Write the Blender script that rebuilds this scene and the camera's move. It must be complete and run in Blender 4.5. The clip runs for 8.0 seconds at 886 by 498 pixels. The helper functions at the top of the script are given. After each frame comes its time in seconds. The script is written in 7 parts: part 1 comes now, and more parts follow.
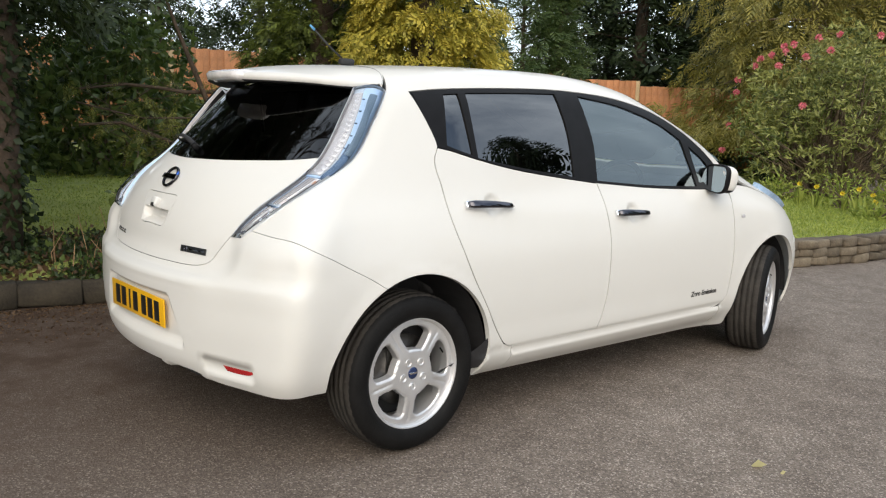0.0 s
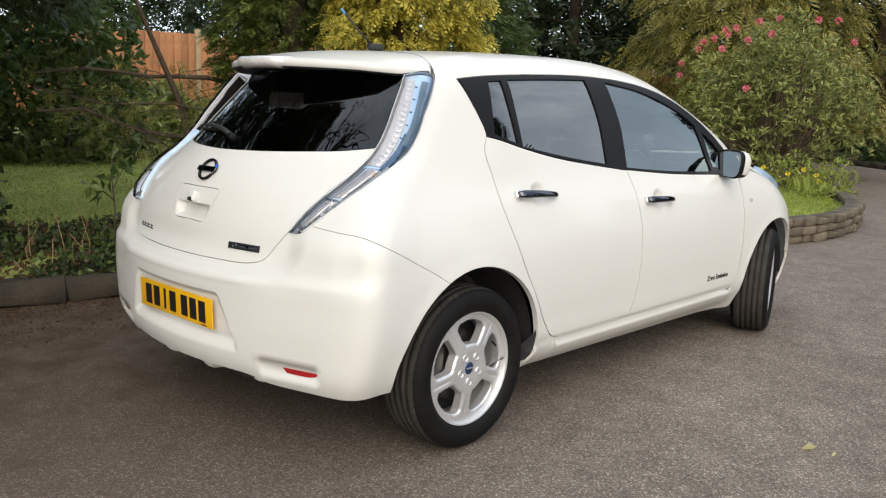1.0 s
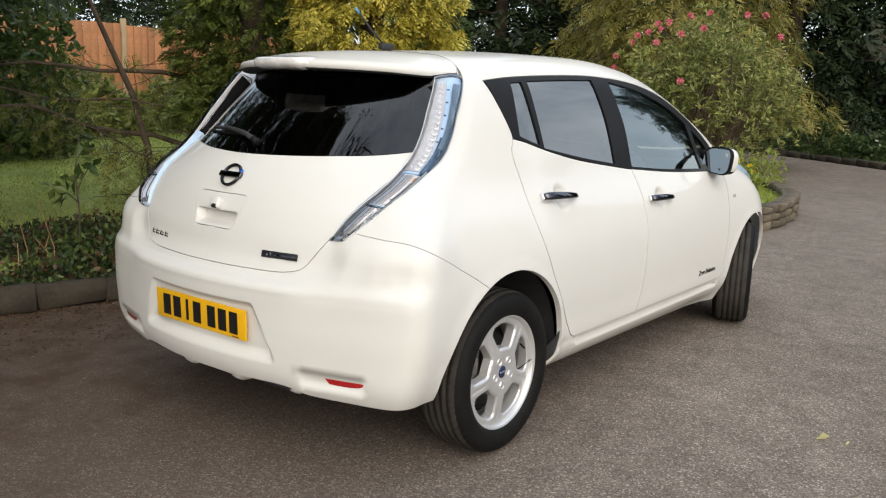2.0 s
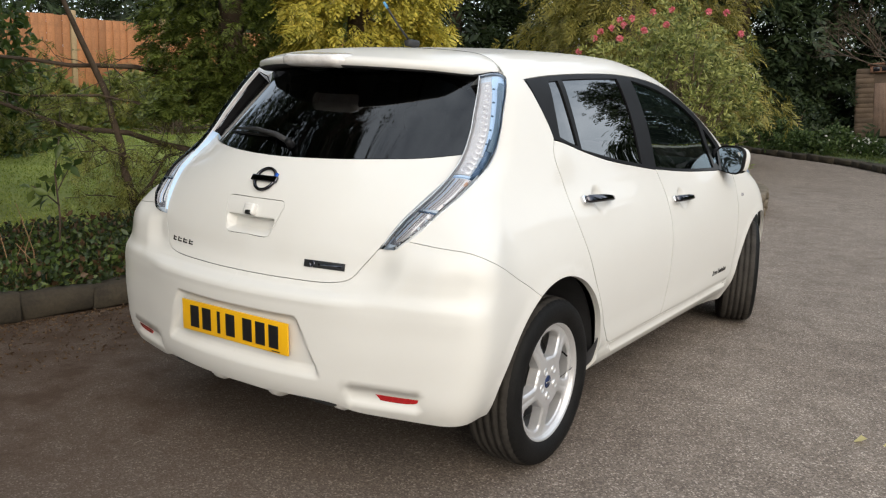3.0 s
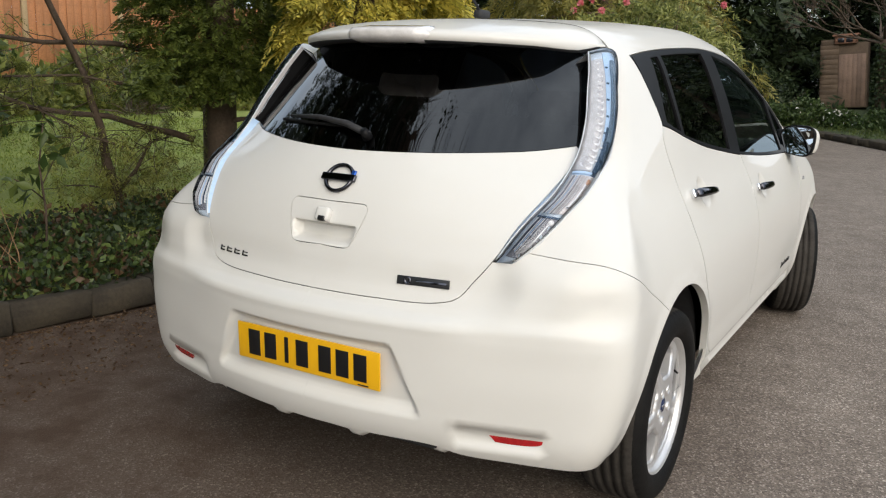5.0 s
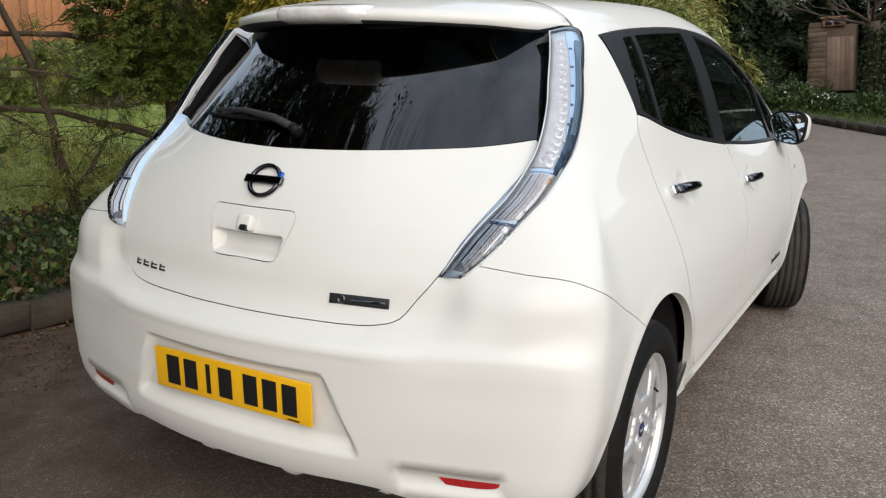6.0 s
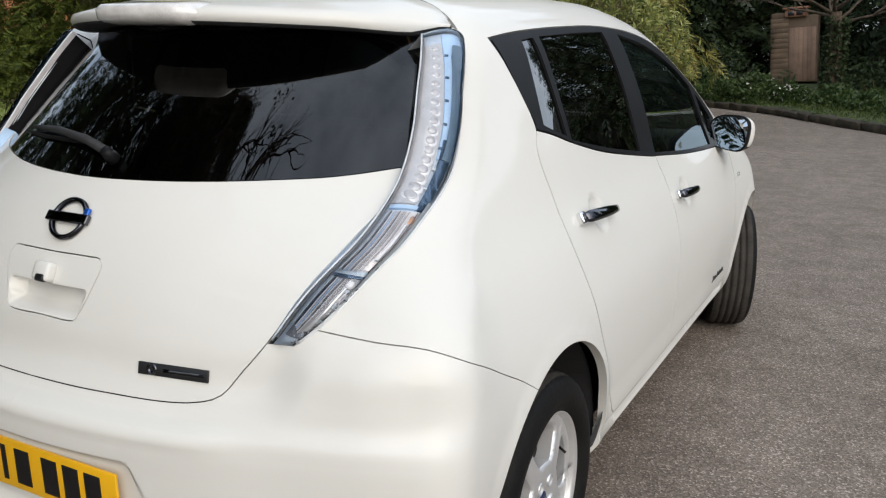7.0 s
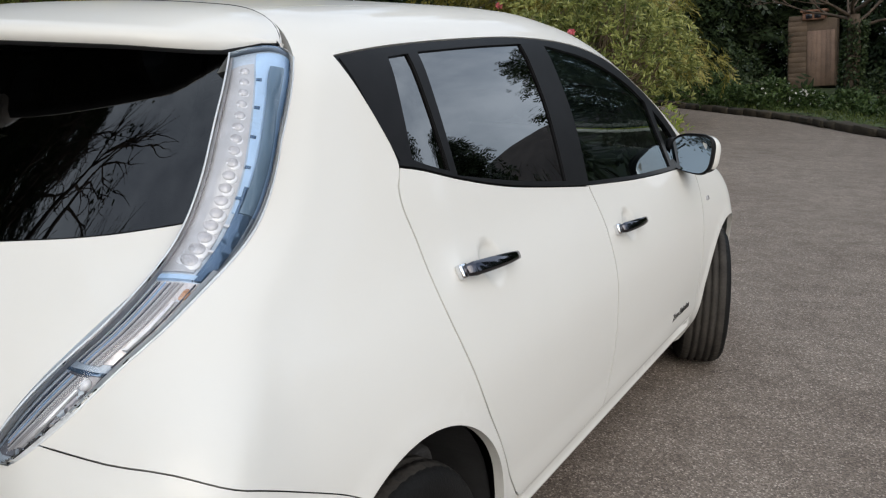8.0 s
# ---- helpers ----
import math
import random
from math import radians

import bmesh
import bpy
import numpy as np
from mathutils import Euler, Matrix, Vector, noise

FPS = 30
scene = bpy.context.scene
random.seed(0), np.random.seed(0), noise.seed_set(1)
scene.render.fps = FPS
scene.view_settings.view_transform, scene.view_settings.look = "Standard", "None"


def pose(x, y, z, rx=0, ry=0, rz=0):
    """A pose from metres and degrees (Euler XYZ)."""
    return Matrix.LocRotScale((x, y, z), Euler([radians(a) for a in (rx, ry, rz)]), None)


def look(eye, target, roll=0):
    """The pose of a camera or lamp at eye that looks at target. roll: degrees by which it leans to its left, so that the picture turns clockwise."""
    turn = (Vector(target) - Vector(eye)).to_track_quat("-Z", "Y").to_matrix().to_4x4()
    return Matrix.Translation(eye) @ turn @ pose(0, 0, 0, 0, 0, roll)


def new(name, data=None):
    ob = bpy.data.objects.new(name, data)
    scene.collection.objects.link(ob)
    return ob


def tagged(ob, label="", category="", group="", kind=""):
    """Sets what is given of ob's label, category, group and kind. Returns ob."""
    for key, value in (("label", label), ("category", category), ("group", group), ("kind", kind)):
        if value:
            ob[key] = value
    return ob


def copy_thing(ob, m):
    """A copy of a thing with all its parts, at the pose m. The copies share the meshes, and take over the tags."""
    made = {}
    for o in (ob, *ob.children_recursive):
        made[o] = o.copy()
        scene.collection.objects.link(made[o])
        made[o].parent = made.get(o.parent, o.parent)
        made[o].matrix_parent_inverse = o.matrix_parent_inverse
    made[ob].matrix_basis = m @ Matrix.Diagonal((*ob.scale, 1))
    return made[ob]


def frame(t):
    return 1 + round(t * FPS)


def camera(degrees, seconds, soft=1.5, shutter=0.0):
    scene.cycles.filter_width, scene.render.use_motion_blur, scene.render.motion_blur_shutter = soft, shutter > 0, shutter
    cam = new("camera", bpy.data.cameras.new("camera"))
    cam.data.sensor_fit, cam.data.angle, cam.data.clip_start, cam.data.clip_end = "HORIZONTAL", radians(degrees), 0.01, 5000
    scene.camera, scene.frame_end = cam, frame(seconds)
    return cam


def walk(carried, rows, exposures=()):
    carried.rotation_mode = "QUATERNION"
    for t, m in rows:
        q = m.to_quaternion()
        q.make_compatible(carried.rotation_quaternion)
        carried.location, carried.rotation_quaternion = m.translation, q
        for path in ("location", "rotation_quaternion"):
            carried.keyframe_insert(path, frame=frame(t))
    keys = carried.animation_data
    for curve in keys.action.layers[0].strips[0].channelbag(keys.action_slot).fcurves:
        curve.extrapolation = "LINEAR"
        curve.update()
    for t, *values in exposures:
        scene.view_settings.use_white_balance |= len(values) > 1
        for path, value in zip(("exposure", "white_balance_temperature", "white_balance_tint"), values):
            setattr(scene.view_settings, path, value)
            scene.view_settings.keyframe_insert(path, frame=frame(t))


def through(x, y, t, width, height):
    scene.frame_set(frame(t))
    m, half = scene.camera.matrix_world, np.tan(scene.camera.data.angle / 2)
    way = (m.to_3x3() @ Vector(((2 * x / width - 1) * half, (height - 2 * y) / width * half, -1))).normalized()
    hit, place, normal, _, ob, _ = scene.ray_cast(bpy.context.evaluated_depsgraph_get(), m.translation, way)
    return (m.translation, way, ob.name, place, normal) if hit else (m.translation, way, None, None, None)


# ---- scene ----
cam = camera(55.2, 8.0, soft=1.2)
PATH = [
    (0, (3.288, -2.064, 1.294), (1.812, -0.749, 0.987), 2.3),
    (0.5, (3.065, -2.178, 1.294), (1.652, -0.802, 0.962), 2.4),
    (1, (2.872, -2.363, 1.298), (1.527, -0.922, 0.957), 2.1),
    (1.5, (2.689, -2.515, 1.318), (1.424, -1.007, 0.966), 1.9),
    (3, (2.149, -2.71, 1.335), (1.059, -1.073, 0.97), 2.2),
    (3.5, (1.911, -2.741, 1.331), (0.875, -1.074, 0.949), 1.6),
    (4, (1.694, -2.747, 1.338), (0.716, -1.046, 0.947), 1.4),
    (5.5, (1.479, -2.409, 1.33), (0.484, -0.73, 0.895), 1.8),
    (6, (1.451, -2.232, 1.324), (0.481, -0.539, 0.882), 0.9),
    (6.5, (1.442, -2.0, 1.341), (0.509, -0.29, 0.89), 0.8),
    (7, (1.48, -1.768, 1.368), (0.572, -0.047, 0.904), 0.9),
    (7.5, (1.563, -1.513, 1.395), (0.635, 0.195, 0.929), 1.1),
    (8, (1.613, -1.252, 1.399), (0.659, 0.446, 0.946), 0.5),
]
walk(cam, [(t, look(eye, target, roll)) for t, eye, target, roll in PATH], exposures=[(0, -0.12, 6850, 8), (4, -0.14, 6980, 8), (5.5, -0.19, 6800, 8), (6.5, -0.22, 6680, 8), (8, -0.42, 6580, 8)])

# ---- sky and light: a bright, thinly clouded spring day ----
world = bpy.data.worlds.new("sky")
scene.world = world
world.use_nodes = True
wn, wl = world.node_tree.nodes, world.node_tree.links
sky = wn.new("ShaderNodeTexSky")
sky.sky_type, sky.sun_disc, sky.sun_elevation, sky.sun_rotation = "NISHITA", False, radians(30), radians(132)
sky.air_density, sky.dust_density, sky.ozone_density = 1.0, 4.0, 1.0
# thin broken cloud over the blue
sky_at = wn.new("ShaderNodeTexCoord")
cloud = wn.new("ShaderNodeTexNoise")
cloud.inputs["Scale"].default_value, cloud.inputs["Detail"].default_value, cloud.inputs["Roughness"].default_value = 2.2, 7, 0.6
wl.new(sky_at.outputs["Generated"], cloud.inputs["Vector"])
cover = wn.new("ShaderNodeValToRGB")
cover.color_ramp.elements[0].position, cover.color_ramp.elements[1].position = 0.33, 0.62
wl.new(cloud.outputs["Fac"], cover.inputs[0])
veil = wn.new("ShaderNodeMix")
veil.data_type = "RGBA"
veil.inputs[7].default_value = (5.9, 6.7, 7.9, 1)
wl.new(cover.outputs[0], veil.inputs[0])
wl.new(sky.outputs[0], veil.inputs[6])
wl.new(veil.outputs[2], wn["Background"].inputs["Color"])
wn["Background"].inputs["Strength"].default_value = 0.265

sun_data = bpy.data.lights.new("sun", "SUN")
sun_data.energy, sun_data.angle, sun_data.color = 1.35, radians(60), (1.0, 0.94, 0.84)
sun = new("sun", sun_data)
# azimuth is counted from north (+y) to the east (+x), as the sky's rotation is
SUN_AZ, SUN_EL = radians(132), radians(30)
sun.matrix_world = look((0, 0, 30), Vector((0, 0, 30)) - Vector((math.sin(SUN_AZ) * math.cos(SUN_EL), math.cos(SUN_AZ) * math.cos(SUN_EL), math.sin(SUN_EL))))

# ---- materials ----
def material(name, colour, rough=0.5, metal=0.0, spec=0.5, vary=0.0, scale=8.0, fine=60.0, bump=0.0, bump_scale=80.0,
             second=None, coat=0.0, island=0.0, coat_rough=0.03):
    """Procedural surface: a base colour with variation at two scales, relief, and optional change from piece to piece."""
    m = bpy.data.materials.new(name)
    m.use_nodes = True
    n, l = m.node_tree.nodes, m.node_tree.links
    b = n["Principled BSDF"]
    b.inputs["Roughness"].default_value, b.inputs["Metallic"].default_value = rough, metal
    b.inputs["Specular IOR Level"].default_value = spec
    b.inputs["Coat Weight"].default_value, b.inputs["Coat Roughness"].default_value = coat, coat_rough
    base = (*colour, 1)
    b.inputs["Base Color"].default_value = base
    tc = n.new("ShaderNodeTexCoord")
    if vary or second:
        big, small = n.new("ShaderNodeTexNoise"), n.new("ShaderNodeTexNoise")
        big.inputs["Scale"].default_value, small.inputs["Scale"].default_value = scale, fine
        big.inputs["Detail"].default_value = 6
        l.new(tc.outputs["Object"], big.inputs["Vector"])
        l.new(tc.outputs["Object"], small.inputs["Vector"])
        add = n.new("ShaderNodeMath")
        add.operation = "MULTIPLY_ADD"
        add.inputs[1].default_value = 0.45
        l.new(small.outputs["Fac"], add.inputs[0])
        l.new(big.outputs["Fac"], add.inputs[2])
        ramp = n.new("ShaderNodeValToRGB")
        ramp.color_ramp.elements[0].position, ramp.color_ramp.elements[1].position = 0.45, 1.0
        lo = [c * (1 - vary) for c in colour]
        hi = second or [min(1, c * (1 + vary)) for c in colour]
        ramp.color_ramp.elements[0].color, ramp.color_ramp.elements[1].color = (*lo, 1), (*hi, 1)
        l.new(add.outputs[0], ramp.inputs[0])
        out = ramp.outputs[0]
        if island:
            geo, obj = n.new("ShaderNodeNewGeometry"), n.new("ShaderNodeObjectInfo")
            both = n.new("ShaderNodeMath")
            both.operation = "ADD"
            l.new(geo.outputs["Random Per Island"], both.inputs[0])
            l.new(obj.outputs["Random"], both.inputs[1])
            wrap = n.new("ShaderNodeMath")
            wrap.operation = "FRACT"
            l.new(both.outputs[0], wrap.inputs[0])
            mr = n.new("ShaderNodeMapRange")
            mr.inputs["To Min"].default_value, mr.inputs["To Max"].default_value = 1 - island, 1 + island
            l.new(wrap.outputs[0], mr.inputs["Value"])
            mul = n.new("ShaderNodeVectorMath")
            mul.operation = "SCALE"
            l.new(out, mul.inputs[0])
            l.new(mr.outputs[0], mul.inputs["Scale"])
            out = mul.outputs[0]
        l.new(out, b.inputs["Base Color"])
    if bump:
        grain = n.new("ShaderNodeTexNoise")
        grain.inputs["Scale"].default_value, grain.inputs["Detail"].default_value = bump_scale, 4
        l.new(tc.outputs["Object"], grain.inputs["Vector"])
        bp = n.new("ShaderNodeBump")
        bp.inputs["Strength"].default_value, bp.inputs["Distance"].default_value = bump, 0.01
        l.new(grain.outputs["Fac"], bp.inputs["Height"])
        l.new(bp.outputs[0], b.inputs["Normal"])
    return m


def leaf_material(name, colour, second, rough=0.45, through=0.35, island=0.35):
    """Leaves: two tones from leaf to leaf, with light coming through them."""
    m = bpy.data.materials.new(name)
    m.use_nodes = True
    n, l = m.node_tree.nodes, m.node_tree.links
    b, geo = n["Principled BSDF"], n.new("ShaderNodeNewGeometry")
    ramp, tc, big = n.new("ShaderNodeValToRGB"), n.new("ShaderNodeTexCoord"), n.new("ShaderNodeTexNoise")
    big.inputs["Scale"].default_value, big.inputs["Detail"].default_value = 1.7, 3
    l.new(tc.outputs["Object"], big.inputs["Vector"])
    mixer = n.new("ShaderNodeMath")
    mixer.operation, mixer.inputs[1].default_value = "MULTIPLY_ADD", 0.55
    l.new(geo.outputs["Random Per Island"], mixer.inputs[0])
    half = n.new("ShaderNodeMath")
    half.operation, half.inputs[1].default_value = "MULTIPLY", 0.5
    l.new(big.outputs["Fac"], half.inputs[0])
    l.new(half.outputs[0], mixer.inputs[2])
    ramp.color_ramp.elements[0].position, ramp.color_ramp.elements[1].position = 0.2, 0.8
    ramp.color_ramp.elements[0].color, ramp.color_ramp.elements[1].color = (*colour, 1), (*second, 1)
    l.new(mixer.outputs[0], ramp.inputs[0])
    l.new(ramp.outputs[0], b.inputs["Base Color"])
    b.inputs["Roughness"].default_value = rough
    b.inputs["Specular IOR Level"].default_value = 0.35
    tr, mix = n.new("ShaderNodeBsdfTranslucent"), n.new("ShaderNodeMixShader")
    l.new(ramp.outputs[0], tr.inputs["Color"])
    mix.inputs[0].default_value = through
    l.new(b.outputs[0], mix.inputs[1])
    l.new(tr.outputs[0], mix.inputs[2])
    l.new(mix.outputs[0], n["Material Output"].inputs["Surface"])
    return m


def glass(name, tint, gloss=1.0, rough=0.0, ior=1.6):
    """A thin pane: tinted see-through, with the gloss of glass."""
    m = bpy.data.materials.new(name)
    m.use_nodes = True
    n, l = m.node_tree.nodes, m.node_tree.links
    n.remove(n["Principled BSDF"])
    t, g, f, mix = (n.new("ShaderNode" + k) for k in ("BsdfTransparent", "BsdfGlossy", "Fresnel", "MixShader"))
    t.inputs["Color"].default_value = (*tint, 1)
    g.inputs["Roughness"].default_value = rough
    g.inputs["Color"].default_value = (*gloss, 1) if isinstance(gloss, tuple) else (gloss, gloss, gloss, 1)
    f.inputs["IOR"].default_value = ior
    l.new(f.outputs[0], mix.inputs[0])
    l.new(t.outputs[0], mix.inputs[1])
    l.new(g.outputs[0], mix.inputs[2])
    l.new(mix.outputs[0], n["Material Output"].inputs["Surface"])
    return m


PAINT = material("white_paint", (0.680, 0.670, 0.640), 0.6, spec=0.0, coat=0.6, vary=0.012, scale=3, fine=700)
TRIM = material("black_trim", (0.010, 0.010, 0.011), 0.38, spec=0.10, vary=0.2, scale=20, fine=300)
PLASTIC = material("matt_plastic", (0.024, 0.024, 0.026), 0.7, vary=0.25, scale=15, fine=200, bump=0.1)
RUBBER = material("tyre_rubber", (0.0085, 0.0083, 0.0083), 0.62, spec=0.14, vary=0.35, scale=14, fine=120, bump=0.15, bump_scale=160)
TREAD = material("dusty_tread", (0.040, 0.036, 0.032), 0.85, spec=0.2, vary=0.4, scale=12, fine=90, bump=0.2, bump_scale=120)
ALLOY = material("silver_alloy", (0.66, 0.66, 0.67), 0.36, metal=0.6, vary=0.06, scale=10, fine=200)
CHROME = material("chrome", (0.75, 0.76, 0.78), 0.06, metal=1.0, vary=0.05, scale=30, fine=200)
BLACK_CHROME = material("dark_chrome", (0.10, 0.10, 0.115), 0.07, metal=1.0, vary=0.1, scale=30, fine=200)
DULL_CHROME = material("dull_chrome", (0.16, 0.16, 0.17), 0.2, metal=0.9, vary=0.2, scale=60, fine=300)
STEEL = material("brake_steel", (0.10, 0.095, 0.09), 0.4, metal=0.9, vary=0.3, scale=20, fine=150)
PRIVACY = glass("privacy_glass", (0.03, 0.03, 0.035), ior=2.3)
REAR_GLASS = glass("rear_glass", (0.10, 0.10, 0.11), ior=1.6)
CLEAR = glass("door_glass", (0.42, 0.47, 0.45), gloss=(0.86, 0.97, 1.0), ior=2.15)
LENS = glass("lamp_lens", (0.94, 0.96, 0.98), gloss=0.7, ior=1.36)
RED_LENS = material("red_reflector", (0.42, 0.012, 0.015), 0.15, coat=1.0, vary=0.25, scale=60, fine=500)
PLATE_YELLOW = material("plate_yellow", (0.86, 0.46, 0.012), 0.3, coat=0.6, vary=0.03, scale=20, fine=300)
INK = material("black_ink", (0.01, 0.01, 0.011), 0.35, vary=0.1, scale=20)
CLOTH = material("seat_cloth", (0.06, 0.06, 0.064), 0.9, vary=0.3, scale=30, fine=500, bump=0.2, bump_scale=400)
LIGHT_TRIM = material("pale_dash", (0.10, 0.10, 0.10), 0.6, vary=0.1, scale=10)

# ---- mesh tools ----
from mathutils.geometry import delaunay_2d_cdt


def part(name, data, mat, parent=None, label=""):
    """One mesh object out of a bmesh or a mesh, under a thing or a part."""
    if isinstance(data, bmesh.types.BMesh):
        me = bpy.data.meshes.new(name)
        data.to_mesh(me)
        data.free()
    else:
        me = data
    if mat is not None and not me.materials:
        me.materials.append(mat)
    ob = new(name, me)
    ob.parent = parent
    if label:
        tagged(ob, label)
    return ob


def mesh_of(name, verts, faces, smooth=True):
    me = bpy.data.meshes.new(name)
    me.from_pydata([tuple(map(float, v)) for v in verts], [], [tuple(map(int, f)) for f in faces])
    if smooth:
        me.shade_smooth()
    return me


def quick_mesh(name, verts, faces, smooth=False):
    """Large meshes of equal faces from arrays: faces is an (n, k) array."""
    verts, faces = np.asarray(verts, np.float32), np.asarray(faces, np.int32)
    k = faces.shape[1]
    me = bpy.data.meshes.new(name)
    me.vertices.add(len(verts))
    me.vertices.foreach_set("co", verts.ravel())
    me.loops.add(faces.size)
    me.loops.foreach_set("vertex_index", faces.ravel())
    me.polygons.add(len(faces))
    me.polygons.foreach_set("loop_start", np.arange(len(faces), dtype=np.int32) * k)
    me.polygons.foreach_set("loop_total", np.full(len(faces), k, np.int32))
    me.update(calc_edges=True)
    me.validate()
    if smooth:
        me.shade_smooth()
    return me


def curve_2d(points, step=0.02, closed=True):
    """A line through 2D points, rounded except at those that carry a third value."""
    pts = [np.array(p[:2], float) for p in points]
    sharp = [len(p) > 2 for p in points]
    n = len(pts)
    out = []
    for i in range(n if closed else n - 1):
        a, b = pts[i], pts[(i + 1) % n]
        before = pts[i - 1] if (closed or i > 0) and not sharp[i] else 2 * a - b if sharp[i] or i == 0 else pts[i - 1]
        j = (i + 2) % n
        after = 2 * b - a if sharp[(i + 1) % n] or (not closed and i + 2 >= n) else pts[j]
        if sharp[i]:
            before = a - (b - a)
        k = max(1, int(round(np.linalg.norm(b - a) / step)))
        da, db = np.linalg.norm(a - before) ** 0.5 + 1e-6, np.linalg.norm(after - b) ** 0.5 + 1e-6
        dm = np.linalg.norm(b - a) ** 0.5 + 1e-6
        m1 = ((a - before) / da - (b - before) / (da + dm) + (b - a) / dm) * dm
        m2 = ((b - a) / dm - (after - a) / (dm + db) + (after - b) / db) * dm
        for s in np.arange(k) / k:
            out.append((1 + 2 * s) * (1 - s) ** 2 * a + s * (1 - s) ** 2 * m1 + s * s * (3 - 2 * s) * b + s * s * (s - 1) * m2)
    if not closed:
        out.append(pts[-1])
    return np.array(out)


def inset(poly, d):
    """The closed line moved inwards by d."""
    nxt, prv = np.roll(poly, -1, 0), np.roll(poly, 1, 0)
    area = (poly[:, 0] * nxt[:, 1] - nxt[:, 0] * poly[:, 1]).sum()
    e1, e2 = poly - prv, nxt - poly
    turn = lambda e: np.stack([-e[:, 1], e[:, 0]], 1) / (np.linalg.norm(e, axis=1)[:, None] + 1e-12)
    n = turn(e1) + turn(e2)
    n /= np.maximum(np.linalg.norm(n, axis=1), 0.5)[:, None]
    return poly + n * d * (1 if area > 0 else -1)


def inside(p, poly):
    x, y = p[:, 0], p[:, 1]
    hit = np.zeros(len(p), bool)
    for (x1, y1), (x2, y2) in zip(poly, np.roll(poly, -1, 0)):
        if y1 != y2:
            hit ^= ((y1 > y) != (y2 > y)) & (x < (x2 - x1) * (y - y1) / (y2 - y1) + x1)
    return hit


def sheet(poly, holes=(), step=0.035, fine=()):
    """Triangles that fill a 2D outline, finer inside the given boxes (a0, a1, b0, b1, step)."""
    def grid(a0, a1, b0, b1, s):
        a, b = np.meshgrid(np.arange(a0, a1, s), np.arange(b0, b1, s * 0.866))
        a = a + (np.arange(len(a))[:, None] % 2) * s / 2
        return np.stack([a.ravel(), b.ravel()], 1)

    (a0, b0), (a1, b1) = poly.min(0), poly.max(0)
    pts = [(grid(a0, a1, b0, b1, step), step)]
    for box in fine:
        keep = lambda p: ~((p[:, 0] > box[0]) & (p[:, 0] < box[1]) & (p[:, 1] > box[2]) & (p[:, 1] < box[3]))
        pts = [(p[keep(p)], s) for p, s in pts] + [(grid(*box), box[4])]
    loops = [poly, *holes]
    rim = np.concatenate(loops)
    inner = []
    for p, s in pts:
        p = p[inside(p, poly)]
        for h in holes:
            p = p[~inside(p, h)]
        if len(p):
            near = np.full(len(p), 9.0)
            for q in rim:
                near = np.minimum(near, ((p - q) ** 2).sum(1))
            inner.append(p[near > (0.45 * s) ** 2])
    verts = np.concatenate([rim, *inner]) if inner else rim
    edges, at = [], 0
    for lp in loops:
        edges += [(at + i, at + (i + 1) % len(lp)) for i in range(len(lp))]
        at += len(lp)
    got = delaunay_2d_cdt([Vector(v) for v in verts], edges, [], 0, 1e-7)
    v = np.array([tuple(p) for p in got[0]])
    f = np.array([t for t in got[2] if len(t) == 3])
    c = v[f].mean(1)
    ok = inside(c, poly)
    for h in holes:
        ok &= ~inside(c, h)
    return v, f[ok]


def shell(name, p, nrm, tris, depth, weld):
    """A thick skin: the face, and a rim that turns inwards all round."""
    tri_n = np.cross(p[tris[:, 1]] - p[tris[:, 0]], p[tris[:, 2]] - p[tris[:, 0]])
    flip = (tri_n * nrm[tris].mean(1)).sum(1) < 0
    tris = np.where(flip[:, None], tris[:, ::-1], tris)
    count = {}
    for t in tris:
        for a, b in ((t[0], t[1]), (t[1], t[2]), (t[2], t[0])):
            count[(a, b)] = 1
    rim = [(a, b) for a, b in count if (b, a) not in count and not (weld and abs(p[a][0]) < 2e-4 and abs(p[b][0]) < 2e-4)]
    verts, norms, faces = [p], [nrm], [tuple(t) for t in tris]
    n = len(p)
    if rim and depth:
        a, b = np.array(rim).T
        out = np.cross(p[b] - p[a], nrm[a] + nrm[b])
        out /= np.maximum(np.linalg.norm(out, axis=1), 1e-9)[:, None]
        k = len(rim)
        verts += [p[a], p[b], p[a] - nrm[a] * depth, p[b] - nrm[b] * depth]
        norms += [out] * 4
        i = np.arange(k)
        faces += [tuple(q) for q in np.stack([n + i, n + 2 * k + i, n + 3 * k + i, n + k + i], 1)]
    return np.concatenate(verts), np.concatenate(norms), faces


def skin_mesh(name, verts, norms, faces):
    me = mesh_of(name, verts, faces)
    me.normals_split_custom_set_from_vertices([tuple(map(float, v)) for v in norms])
    return me


